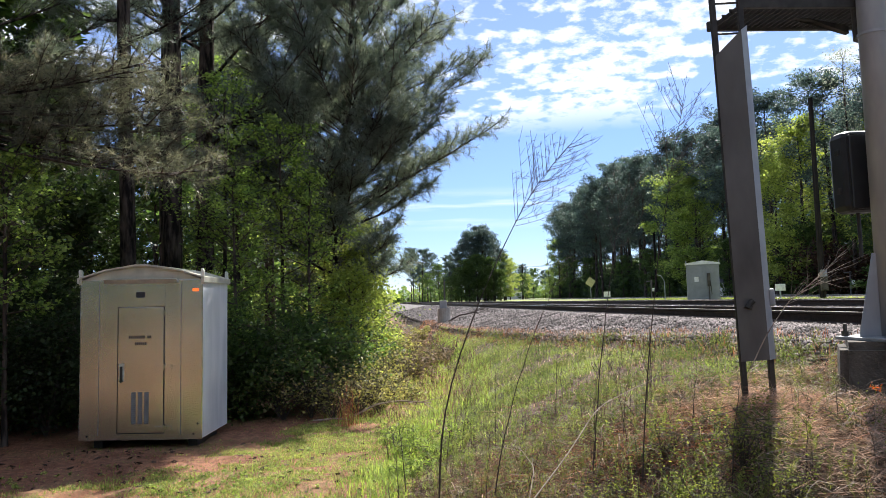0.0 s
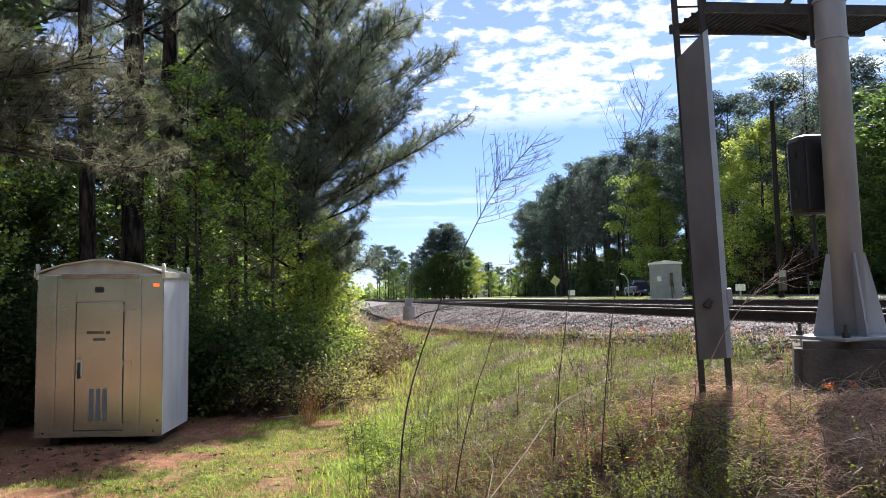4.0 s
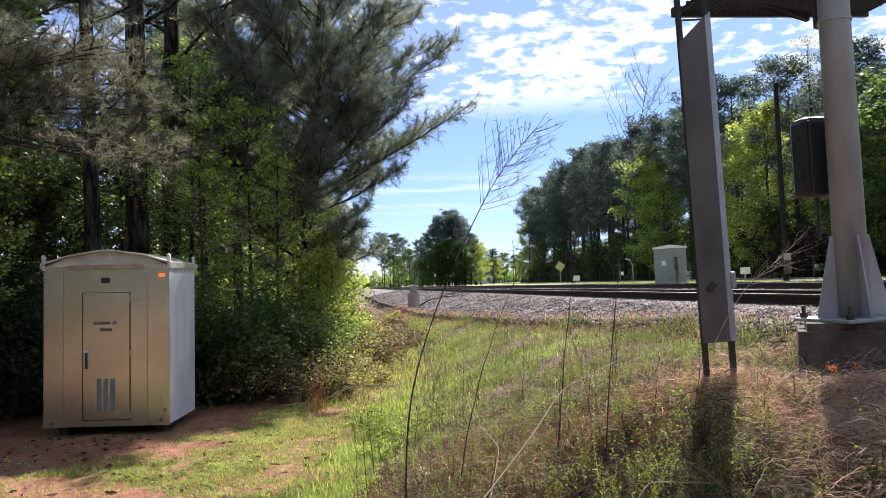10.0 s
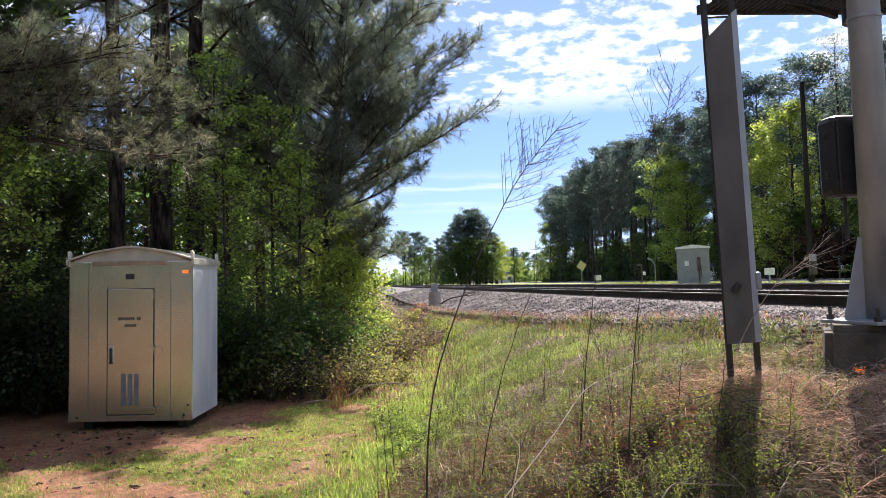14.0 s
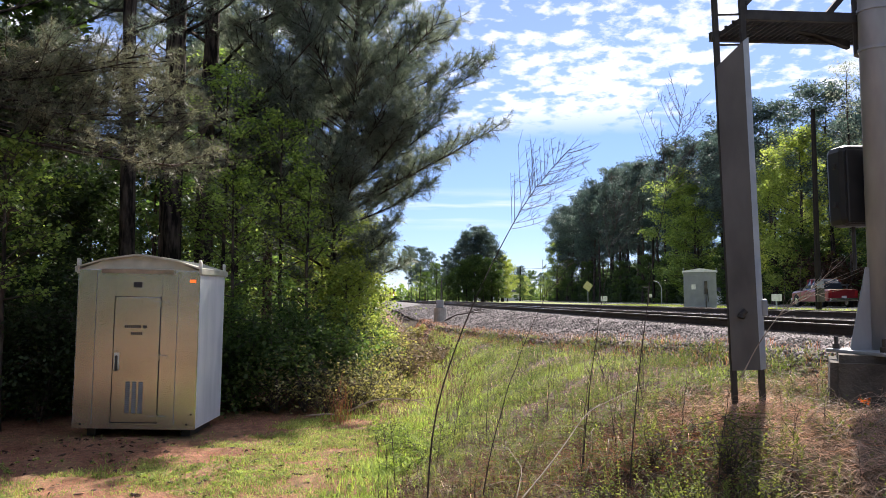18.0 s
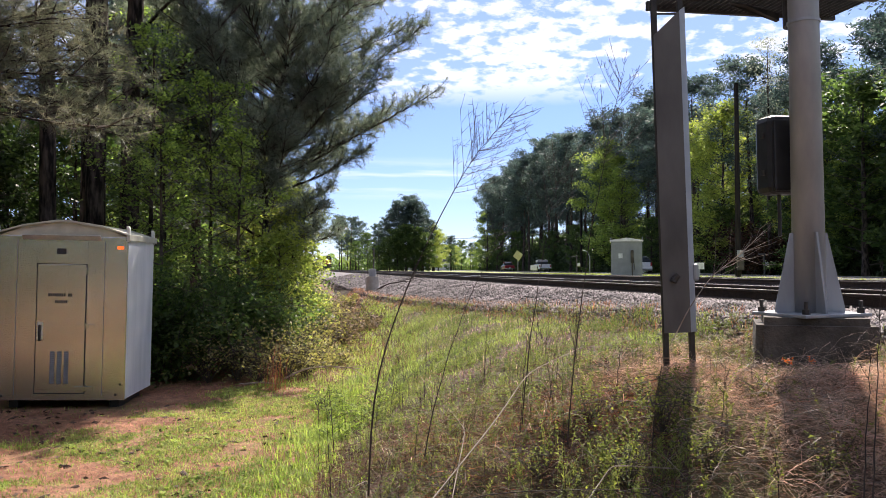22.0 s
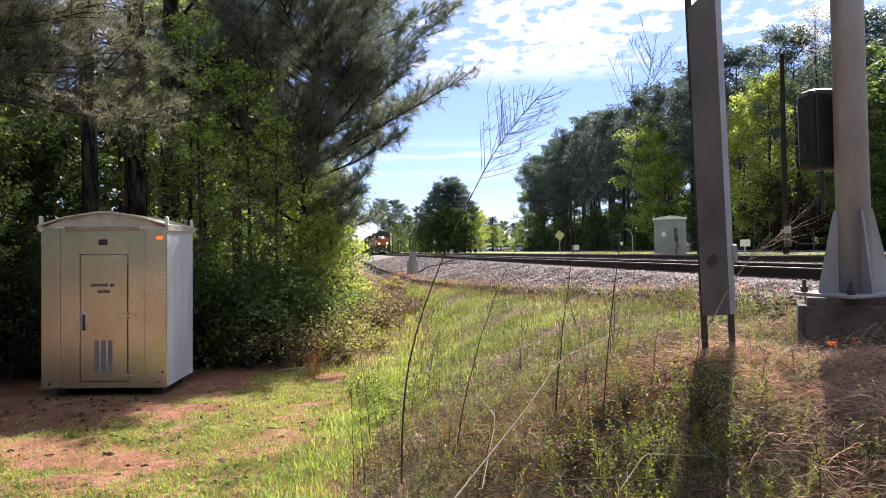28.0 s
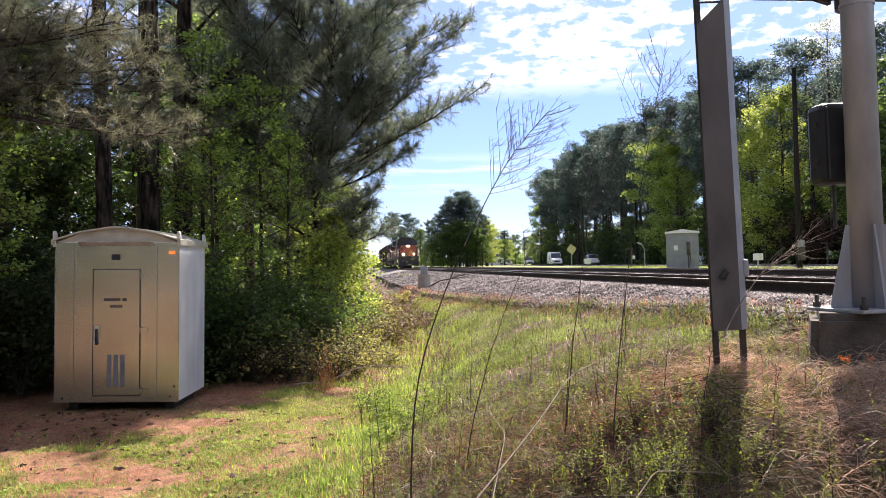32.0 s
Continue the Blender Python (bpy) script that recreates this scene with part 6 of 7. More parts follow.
def build_far_woods():
    P = []
    for s in range(3):
        P.append(far_template("pine_tree", "pine", 60 + s, M["needle_hazy"], 18.5, "tall dark pine in the wood beyond the road", (0.36, 0.11), 30, 70, (0.5, 0.36, 0.42)[s], 0.17))
    D = [far_template("broadleaf_tree", "broad", 70, M["leaf_mid"], 15, "fresh green broad-leaved tree beyond the road", (0.28, 0.19), 32, 52, 0.06, 0.25),
         far_template("broadleaf_tree", "broad", 71, M["leaf_bright"], 14, "yellow-green broad-leaved tree beyond the road", (0.26, 0.18), 32, 48, 0.06, 0.25),
         far_template("broadleaf_tree", "broad", 72, M["leaf_dark"], 14, "dark broad-leaved tree in the wood", (0.45, 0.27), 30, 26, 0.06, 0.3)]
    rng = np.random.default_rng(9)
    used = set()

    def put(t, x, y, s):
        if t not in used:
            s = 1.0
        wide = s * rng.uniform(.92, 1.15)
        m = pose(x, y, gz(x, y) - 0.1, 0, 0, rng.uniform(0, 360)) @ Matrix.Diagonal((wide, wide, s, 1))
        if t not in used:
            m = pose(x, y, gz(x, y) - 0.1)
            used.add(t)
            t.matrix_basis = m
        else:
            copy_thing(t, m)
    # the wood along the far side of the road
    for row, (x0, step) in enumerate(((33, 6.5), (37.5, 7), (43, 8))):
        y = 26.0 + row * 2
        while y < 262 - row * 6:
            r = rng.uniform()
            x = x0 + rng.uniform(-1.2, 1.5)
            if r < 0.85:
                put(P[rng.integers(0, 3)], x, y, (rng.uniform(0.98, 1.2) - 0.04 * row) * float(np.interp(y, [30, 80, 160, 250], [0.84, 0.93, 1.2, 1.25])))
            else:
                put(D[2], x, y, rng.uniform(0.5, 0.75) + 0.15 * row)
            y += step * rng.uniform(0.7, 1.25) + y * 0.008
    for x, y, k, s in ((31.5, 104, 0, 1.25), (32, 109, 0, 1.12), (30.6, 70, 1, 1.06), (30.7, 76, 1, 0.84), (34.5, 63, 1, 0.9), (31.0, 73, 2, 0.4), (30.8, 69, 2, 0.4), (31.5, 240, 0, 1.1), (32, 130, 2, 0.5), (31.5, 92, 2, 0.42), (31.8, 82, 2, 0.4), (31.6, 118, 2, 0.45), (31.6, 150, 2, 0.5), (31.6, 185, 2, 0.6), (31, 57, 2, 0.6), (31.4, 50, 2, 0.85), (31, 210, 2, 0.7), (34, 46, 2, 0.9), (31.5, 40, 2, 0.85), (33.2, 54, 0, 0.72)):
        put(D[k], x, y, s)
    tree("broadleaf_tree", "broad", 31.0, 62, 18.6, 8.5, 2.0, 26, 83, 0.16, M["leaf_airy"], "airy pale tree just coming into leaf beyond the road", leaf=(0.16, 0.1), per=9, spread=0.4, tips_per=10, group="far woodland trees")
    for x, y, h in ((31.0, 66, 4.4), (31.2, 70.5, 3.6), (31.0, 62, 3.4)):
        shrub(x, y, h, 2.6, int(y), M["copper"], "dark coppery shrub at the edge of the far wood", n=2400, leaf=(0.3, 0.2), stems=16)
    # the clump between road and tracks, and the far end of the line
    for x, y, k, s in ((3.5, 178, "p", 0.78), (7.5, 180, "p", 0.8), (5.5, 184, "p", 0.9), (1.6, 182, "p", 0.66), (9.2, 182, "p", 0.66), (4.6, 181, "p", 0.82), (6.6, 178, "p", 0.82), (2.6, 186, "p", 0.74), (8.4, 186, "p", 0.74), (-13, 255, "p", 0.8), (-10.5, 262, "p", 0.9), (-8, 268, "p", 0.85), (-5, 262, "d", 0.8), (-15.5, 290, "p", 1.0), (-2, 270, "p", 0.8), (12.0, 186, "b", 0.62), (0.4, 188, "p", 0.6), (6, 176, "d", 0.42), (2.5, 175, "d", 0.5), (9, 176, "d", 0.45), (4.2, 177, "d", 0.4), (7.6, 178, "d", 0.42), (1.0, 180, "d", 0.5), (11.6, 184, "b", 0.7), (13.2, 190, "b", 0.62), (-0.9, 186, "p", 0.5), (-2.2, 188, "d", 0.4), (10.6, 184, "p", 0.6), (1.5, 176, "d", 0.5), (3.2, 174, "d", 0.6), (5.0, 174, "d", 0.66), (6.8, 174, "d", 0.62), (8.6, 175, "d", 0.55), (10.2, 176, "d", 0.45), (-0.6, 178, "d", 0.38)):
        put({"p": P[rng.integers(0, 3)], "b": D[1], "d": D[2]}[k], x, y, s)
    for i in range(34):
        x = -14 + i * 2.2 + rng.uniform(-1, 1)
        put((P[0], P[1], D[0], D[2], P[2])[rng.integers(0, 5)], x, rng.uniform(330, 380), rng.uniform(0.55, 0.85))
    for i in range(7):
        put(D[(0, 1)[i % 2]], 14 + i * 2.8 + rng.uniform(-1, 1), rng.uniform(300, 320) + 12, rng.uniform(0.4, 0.7))
    for x, y, k, s in ((20, 236, 2, 0.5), (24.5, 300, 2, 0.6), (-8.5, 252, 2, 0.6), (-12, 275, 0, 0.8)):
        put(D[k], x, y, s)
    # the wood on the near side of the tracks, away down the line
    y = 31.0
    while y < 250:
        for row in range(3):
            x = min(-4.2 - 0.085 * y, rail_x(y, -9.5)) - row * 4.5 + rng.uniform(-.7, .3)
            put((P[0], P[1], P[2], D[2], D[0], D[2])[rng.integers(0, 6)], x - 0.8, y + row * 1.2, rng.uniform(0.5, 0.7) if row else rng.uniform(0.4, 0.62))
        y += 5.5 + y * 0.04
    # unseen trees added behind the viewer and to the side, which close the clearing
    for i in range(30):
        a = radians(100 + i * 7.0)
        r = rng.uniform(17, 26)
        put((P[0], P[1], D[2], D[0])[rng.integers(0, 4)], r * math.sin(a) * 1.1, r * math.cos(a) - 2, rng.uniform(0.6, 0.85))
    # unseen ring of dark leaves, added to tone down the shelter's reflections
    n = 30000
    a = rng.uniform(radians(95), radians(318), n)
    r = rng.uniform(19, 27, n)
    c = np.stack([r * np.sin(a), r * np.cos(a), -0.3 + 7 * rng.uniform(0, 1, n) ** 1.3], 1)
    stuff("undergrowth", leaves(c, rng, 0.4, 0.24), M["leaf_dark"], "unseen ring of leaves added round the clearing for the shelter to reflect", "undergrowth")
    # thicket closing the foot of the wood beyond the road, leaves coloured dark as shade
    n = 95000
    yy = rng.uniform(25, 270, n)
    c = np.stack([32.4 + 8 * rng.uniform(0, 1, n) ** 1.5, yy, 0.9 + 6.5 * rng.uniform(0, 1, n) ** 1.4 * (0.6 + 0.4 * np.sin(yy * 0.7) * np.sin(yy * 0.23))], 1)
    stuff("undergrowth", leaves(c, rng, 0.55, 0.34), M["leaf_shaded"], "undergrowth at the foot of the far wood, darkened as shade", "undergrowth")
    # sheet of dark leaves added as backing for the shade between far trunks
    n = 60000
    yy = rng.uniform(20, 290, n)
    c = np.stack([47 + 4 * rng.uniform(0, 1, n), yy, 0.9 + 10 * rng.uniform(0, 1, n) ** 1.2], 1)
    stuff("undergrowth", leaves(c, rng, 0.95, 0.62), M["leaf_shaded"], "added backing of dark leaves for the far wood's shade", "undergrowth")
    n = 22000
    xx = rng.uniform(-40, 70, n)
    c = np.stack([xx, rng.uniform(385, 400, n), 0.5 + 9 * rng.uniform(0, 1, n) ** 1.4 * (0.7 + 0.3 * np.sin(xx * 0.31) * np.sin(xx * 0.83))], 1)
    stuff("undergrowth", leaves(c, rng, 1.1, 0.7), M["leaf"], "hazy thicket at the far end of the line", "undergrowth")
    n = 16000
    a = rng.uniform(radians(-75), radians(-6), n)
    r = rng.uniform(38, 44, n)
    c = np.stack([r * np.sin(a), r * np.cos(a), -0.5 + 3.6 * rng.uniform(0, 1, n) ** 1.3], 1)
    stuff("undergrowth", leaves(c, rng, 0.3, 0.18), M["leaf_dark"], "dark undergrowth deep in the wood", "undergrowth")
    # deep wood behind the clearing
    for i in range(17):
        x, y = rng.uniform(-30, -8), rng.uniform(27, 46)
        if -25 < math.degrees(math.atan2(x, y)) < -18:
            continue
        put((P[0], P[2], D[2], D[2])[rng.integers(0, 4)], x, y, rng.uniform(0.6, 0.9))
    # trees added left, mostly out of view, to darken the brush beside the shelter
    for x, y in ((-13, 12), (-15, 8), (-14.5, 16), (-17, 3), (-12.5, 21)):
        put((P[0], D[2])[rng.integers(0, 2)], x, y, rng.uniform(0.6, 0.85))


def scatter(rng, n, x0, x1, y0, y1, keep):
    x, y = rng.uniform(x0, x1, n), rng.uniform(y0, y1, n)
    k = keep(x, y)
    x, y = x[k], y[k]
    return np.stack([x, y, ground(x, y) - 0.01], 1)


def lumps(x, y, s, seed=0.0):
    return 0.5 + 0.25 * np.sin(s * x + seed + 1.3 * np.sin(0.7 * s * y)) + 0.25 * np.sin(1.3 * s * y - seed + 1.1 * np.sin(0.8 * s * x))


def stuff(name, vf, material, label, category):
    v, f = vf
    return tagged(obj(name, np_mesh(name, v, f), material), label, category, kind="stuff")


def build_ground_cover():
    rng = np.random.default_rng(3)
    U = lambda x, y: x + 0.1 * y
    Wd = lambda x, y: x + 0.1 * y - edge_u(y)
    T = lambda x, y: toe_u(y) - x - 0.1 * y
    r = lambda x: rng.uniform(size=x.shape)
    # bright grass in the low strip at the foot of the bank
    p = scatter(rng, 150000, -3.2, 1.6, 5.5, 18, lambda x, y: r(x) < np.exp(-((Wd(x, y) + 0.38) / 0.38) ** 2) * (0.35 + 0.65 * lumps(x, y, 2.6)) * np.clip((17 - y) / 4, 0, 1))
    stuff("grass", blades(p, rng, 0.12, 0.0045, 0.8), M["grass_fresh"], "bright green grass at the foot of the bank", "grass")
    p = scatter(rng, 210000, -7.5, 0.6, 5.2, 14.5, lambda x, y: (Wd(x, y) < -0.2) & (r(x) < 1.0 * np.clip((0.8 * lumps(x, y, 2.1) + 0.45 * lumps(x, y, 5.3, 2) + 0.3 * lumps(x, y, 11.0, 4) - 0.5) * 3.2, 0.04, 1) * np.clip((x + 7.6) / 2.6, 0.08, 1) * np.clip(1 - (y - np.interp(x, [-6, -5, -3.85, -3.0, -2.4], [8.6, 9.0, 10.3, 12.6, 15])) / 0.7, 0.03, 1)))
    stuff("grass", blades(p, rng, 0.055, 0.005, 1.0), M["lawn"], "thin short grass over pine straw in the clearing", "grass")
    p = scatter(rng, 70000, -8, 0.2, 5.2, 15, lambda x, y: (Wd(x, y) < -0.1) & ~((np.abs(x + 4.8) < 1.0) & (np.abs(y - 12.7) < 0.8)))
    stuff("pine_straw", blades(p, rng, 0.13, 0.0022, 1.0, 0.9), M["pine_straw"], "rust-brown fallen pine needles over the clearing", "pine straw")
    p = scatter(rng, 1500, -7.0, 0.2, 5.5, 11.6, lambda x, y: (Wd(x, y) < -0.3) & (r(x) < np.clip(lumps(x, y, 2.1) * 2 - 0.9, 0.02, 1) * np.clip((x + 7.0) / 3, 0.1, 1)))
    stuff("low_weeds", sprigs(p, rng, 0.05, 9, 0.06, 0.03, 0.3, 0.35), M["lawn"], "small broad-leaved weeds in the short grass", "weeds")
    p = scatter(rng, 420, -7.6, -0.6, 5.6, 12.0, lambda x, y: Wd(x, y) < -0.3)
    stuff("bark_litter", leaves(p + np.array([[0, 0, 0.025]]), rng, 0.09, 0.045, 0.9), M["cone"], "dark flakes of bark and leaf litter on the straw", "litter")
    # weedy ground past the clearing, between the brush and the bank
    p = scatter(rng, 60000, -4.0, 1.6, 13.5, 34, lambda x, y: (Wd(x, y) < 0.7) & (x > -1.6 - 0.06 * y) & (r(x) < 0.35 + 0.6 * lumps(x, y, 1.6, 8)) & ((y > 15) | (r(x) < (y - 13.5) / 1.5)))
    stuff("dry_grass", blades(p[::4], rng, 0.26, 0.004, 0.8), M["straw_dark"], "brown dead weeds between the brush and the bank", "dry grass")
    stuff("grass", blades(np.concatenate([p[1::2], p[2::4]]), rng, 0.16, 0.005, 0.8), M["grass_fresh"], "rank grass between the brush and the bank", "grass")
    # grass up the bank to the ballast, fine and mixed with herbs
    p = scatter(rng, 330000, -2.6, 5.0, 8.2, 36, lambda x, y: (Wd(x, y) > 0.3) & (T(x, y) > -0.1) & (r(x) < 0.6 * np.clip(1.5 * lumps(x, y, 1.2, 2) + 0.7 * lumps(x, y, 3.4, 5) - 0.55, 0.05, 1.2) * np.clip((y - 8.6) / 3.0, 0.06, 1)))
    stuff("grass", blades(p[::2], rng, 0.10, 0.0042, 1.0), M["grass_fresh"], "green grass and weeds on the track bank", "grass")
    stuff("grass", blades(p[1::2], rng, 0.11, 0.0038, 1.1, 0.15), M["grass"], "dull olive grass on the track bank", "grass")
    p = scatter(rng, 20000, -2.4, 5.0, 7.6, 26, lambda x, y: (Wd(x, y) > 0.1) & (T(x, y) > 0.0) & (r(x) < np.clip(lumps(x, y, 2.3, 11) * 2.6 - 1.1, 0.03, 0.8) * np.clip((y - 7) / 5, 0.2, 1)))
    stuff("low_weeds", sprigs(p, rng, 0.17, 12, 0.05, 0.014, 0.4, 0.5), M["weed"], "small leafy herbs all over the bank", "weeds")
    p = scatter(rng, 30000, -3.0, 5.2, 7, 44, lambda x, y: (Wd(x, y) > 0.0) & (T(x, y) > -0.35) & (r(x) < 0.55 * (1 - lumps(x, y, 1.2, 2)) + 0.6 * np.exp(-(T(x, y) / 0.45) ** 2) + 0.2 * np.clip((y - 16) / 10, 0, 1)))
    stuff("dry_grass", blades(p, rng, 0.16, 0.0035, 1.0, 0.2), M["straw"], "dry tan grass among the weeds on the bank", "dry grass")
    p = scatter(rng, 60000, -1.8, 4.6, 7.4, 17, lambda x, y: (Wd(x, y) > 0.0) & (T(x, y) > 0.2) & (r(x) < 0.5 * (1 - 0.7 * lumps(x, y, 1.2, 2)) * np.clip((14 - y) / 5, 0.12, 1)))
    stuff("dead_weeds", tangle(p, rng, 0.3, 0.003, 0.8), M["straw_dark"], "brown dead stems matted into the bank grass", "dead weeds")
    # a fringe of dry weeds where the grass meets the stones
    p = scatter(rng, 150000, -3.0, 5.4, 8.5, 46, lambda x, y: (T(x, y) > -0.45) & (r(x) < 0.85 * np.exp(-((T(x, y) - 0.1) / 0.42) ** 2) * (0.3 + 0.7 * lumps(x, y, 1.4, 6))))
    stuff("dry_grass", blades(p[::2], rng, 0.17, 0.005, 0.8, 0.1), M["straw_red"], "rusty dry weeds along the edge of the ballast", "dry grass")
    stuff("dry_grass", blades(p[1::2], rng, 0.15, 0.005, 0.8, 0.1), M["straw_dark"], "brown dead weeds along the edge of the ballast", "dry grass")
    # dead weeds and matted straw over the mound
    block = lambda x, y: ~((x > 3.2) & (x < 5.0) & (y > 6.85) & (y < 8.6))
    mound = lambda x, y: np.clip((9.4 - y) / 1.4, 0, 1) * block(x, y) * (Wd(x, y) > -0.15) * (T(x, y) > -0.1)
    p = scatter(rng, 90000, -1.6, 6.0, 3.8, 9.6, lambda x, y: r(x) < mound(x, y) * (0.3 + 0.5 * lumps(x, y, 1.9, 4)))
    stuff("dead_weeds", tangle(p, rng, 0.24, 0.0027, 0.8), M["straw_dark"], "brown matted dead weeds over the mound", "dead weeds")
    p = scatter(rng, 26000, -1.6, 6.0, 3.8, 9.4, lambda x, y: r(x) < mound(x, y) * (0.15 + 0.5 * lumps(x, y, 2.4, 14)))
    stuff("dead_weeds", tangle(p, rng, 0.34, 0.0024, 0.9), M["straw_grey"], "grey-tan broken stems crossing over the mound", "dead weeds")
    p = scatter(rng, 110000, 0.9, 6.3, 3.8, 9.2, lambda x, y: r(x) < mound(x, y) * np.clip((x - 2.1 - 0.15 * (7 - y)) / 0.8, 0, 1) * (0.25 + 0.65 * lumps(x, y, 1.6, 1)))
    stuff("dry_grass", tangle(p + np.array([[0, 0, 1]]) * rng.uniform(0, 0.06, (len(p), 1)), rng, 0.27, 0.0021, 1.0), M["straw"], "matted dry straw round the mast foundation", "dry grass")
    p = scatter(rng, 60000, 0.2, 6.2, 5.0, 9.6, lambda x, y: r(x) < mound(x, y) * 0.9 * lumps(x, y, 1.5, 1) * np.clip((x - 0.4) / 1.6, 0.3, 1) * np.clip((y - 5.0) / 2, 0, 1))
    stuff("dry_grass", tangle(p, rng, 0.2, 0.0026, 0.9), M["straw_red"], "reddish dead grass near the ladder", "dry grass")
    p = scatter(rng, 60000, -1.6, 5.2, 4.2, 9.6, lambda x, y: r(x) < (Wd(x, y) > 0.1) * (T(x, y) > 0) * (0.06 + 0.4 * (lumps(x, y, 2.6, 5) > 0.55)) * (1 - 0.6 * (x > 2.6)) * np.clip((y - 5.0) / 1.6, 0.12, 1))
    stuff("grass", blades(p, rng, 0.13, 0.0028, 0.9), M["grass"], "green grass coming up through dead weeds", "grass")
    # upright dead stems, low leafy weeds and feathery shoots
    p = scatter(rng, 7000, -2.2, 5.0, 4.6, 24, lambda x, y: (Wd(x, y) > -0.15) & (T(x, y) > 0.1) & (r(x) < 0.2 + 0.5 * lumps(x, y, 2.2, 3)))
    stuff("dead_stems", blades(p, rng, 0.36, 0.0022, 0.35), M["stem"], "thin dark dead stems standing on the bank", "dead stems")
    p = scatter(rng, 2600, -1.8, 5.0, 4.4, 15, lambda x, y: (Wd(x, y) > 0.1) & (T(x, y) > 0.1) & (r(x) < 0.12 + 0.88 * (lumps(x, y, 1.7, 7) > 0.5)) & ~((x > 2.6) & (y < 7.5) & (r(x) < 0.7)) & (r(x) < np.clip((y - 4.8) / 1.2, 0.15, 1)))
    c = np.repeat(p, 16, 0) + np.abs(rng.normal(0, 1, (len(p) * 16, 3))) * np.array([0, 0, 0.08]) + rng.normal(0, 0.045, (len(p) * 16, 3)) * np.array([1, 1, 0.3])
    stuff("low_weeds", leaves(c, rng, 0.026, 0.014), M["weed"], "low leafy weeds growing through the dead stems", "weeds")
    heart = lambda x, y: np.exp(-((x - 1.75 - 0.12 * (y - 5.6)) / 0.65) ** 2) * np.clip((8.2 - y) / 1.5, 0, 1)
    p = scatter(rng, 3600, -1.0, 4.6, 4.2, 11, lambda x, y: (Wd(x, y) > 0.2) & (T(x, y) > 0.3) & (r(x) < 0.06 + 0.3 * (lumps(x, y, 2.1, 9) > 0.6) * np.clip((4.2 - x) / 2, 0.1, 1) + 0.5 * heart(x, y)))
    stuff("shoots", sprigs(p[::2], rng, 0.27, 34, 0.06, 0.008, 0.22, 0.9), M["weed"], "feathery green shoots among the dead weeds", "weeds")
    stuff("shoots", sprigs(p[1::2], rng, 0.2, 20, 0.05, 0.012, 0.35, 0.5), M["weed_grey"], "grey-green leafy shoots among the dead weeds", "weeds")
    p = scatter(rng, 700, 0.6, 3.6, 4.2, 8.4, lambda x, y: (T(x, y) > 0.3) & (r(x) < 0.05 + 0.9 * heart(x, y) * (lumps(x, y, 4.1, 2) > 0.5)))
    stuff("shoots", sprigs(p, rng, 0.34, 18, 0.036, 0.024, 0.3, 0.3), M["weed_round"], "yellow-green round-leaved weeds before the ladder", "weeds")
    p = scatter(rng, 5200, -1.4, 5.6, 3.8, 9.0, lambda x, y: (Wd(x, y) > 0.0) & (T(x, y) > 0.2) & (r(x) < 0.22 + 0.78 * (x > 2.4)))
    stuff("fallen_stems", tangle(p + np.array([[0, 0, 0.03]]), rng, 0.5, 0.0034, 1.1), M["stem_pale"], "tangle of bleached fallen weed stems", "dead stems")
    # verge between the tracks and the road
    p = scatter(rng, 26000, 6, 20, 22, 80, lambda x, y: (U(x, y) > 16.9) & (x < 19.7))
    stuff("grass", blades(p, rng, 0.16, 0.03, 0.6), M["grass"], "green roadside grass", "grass")


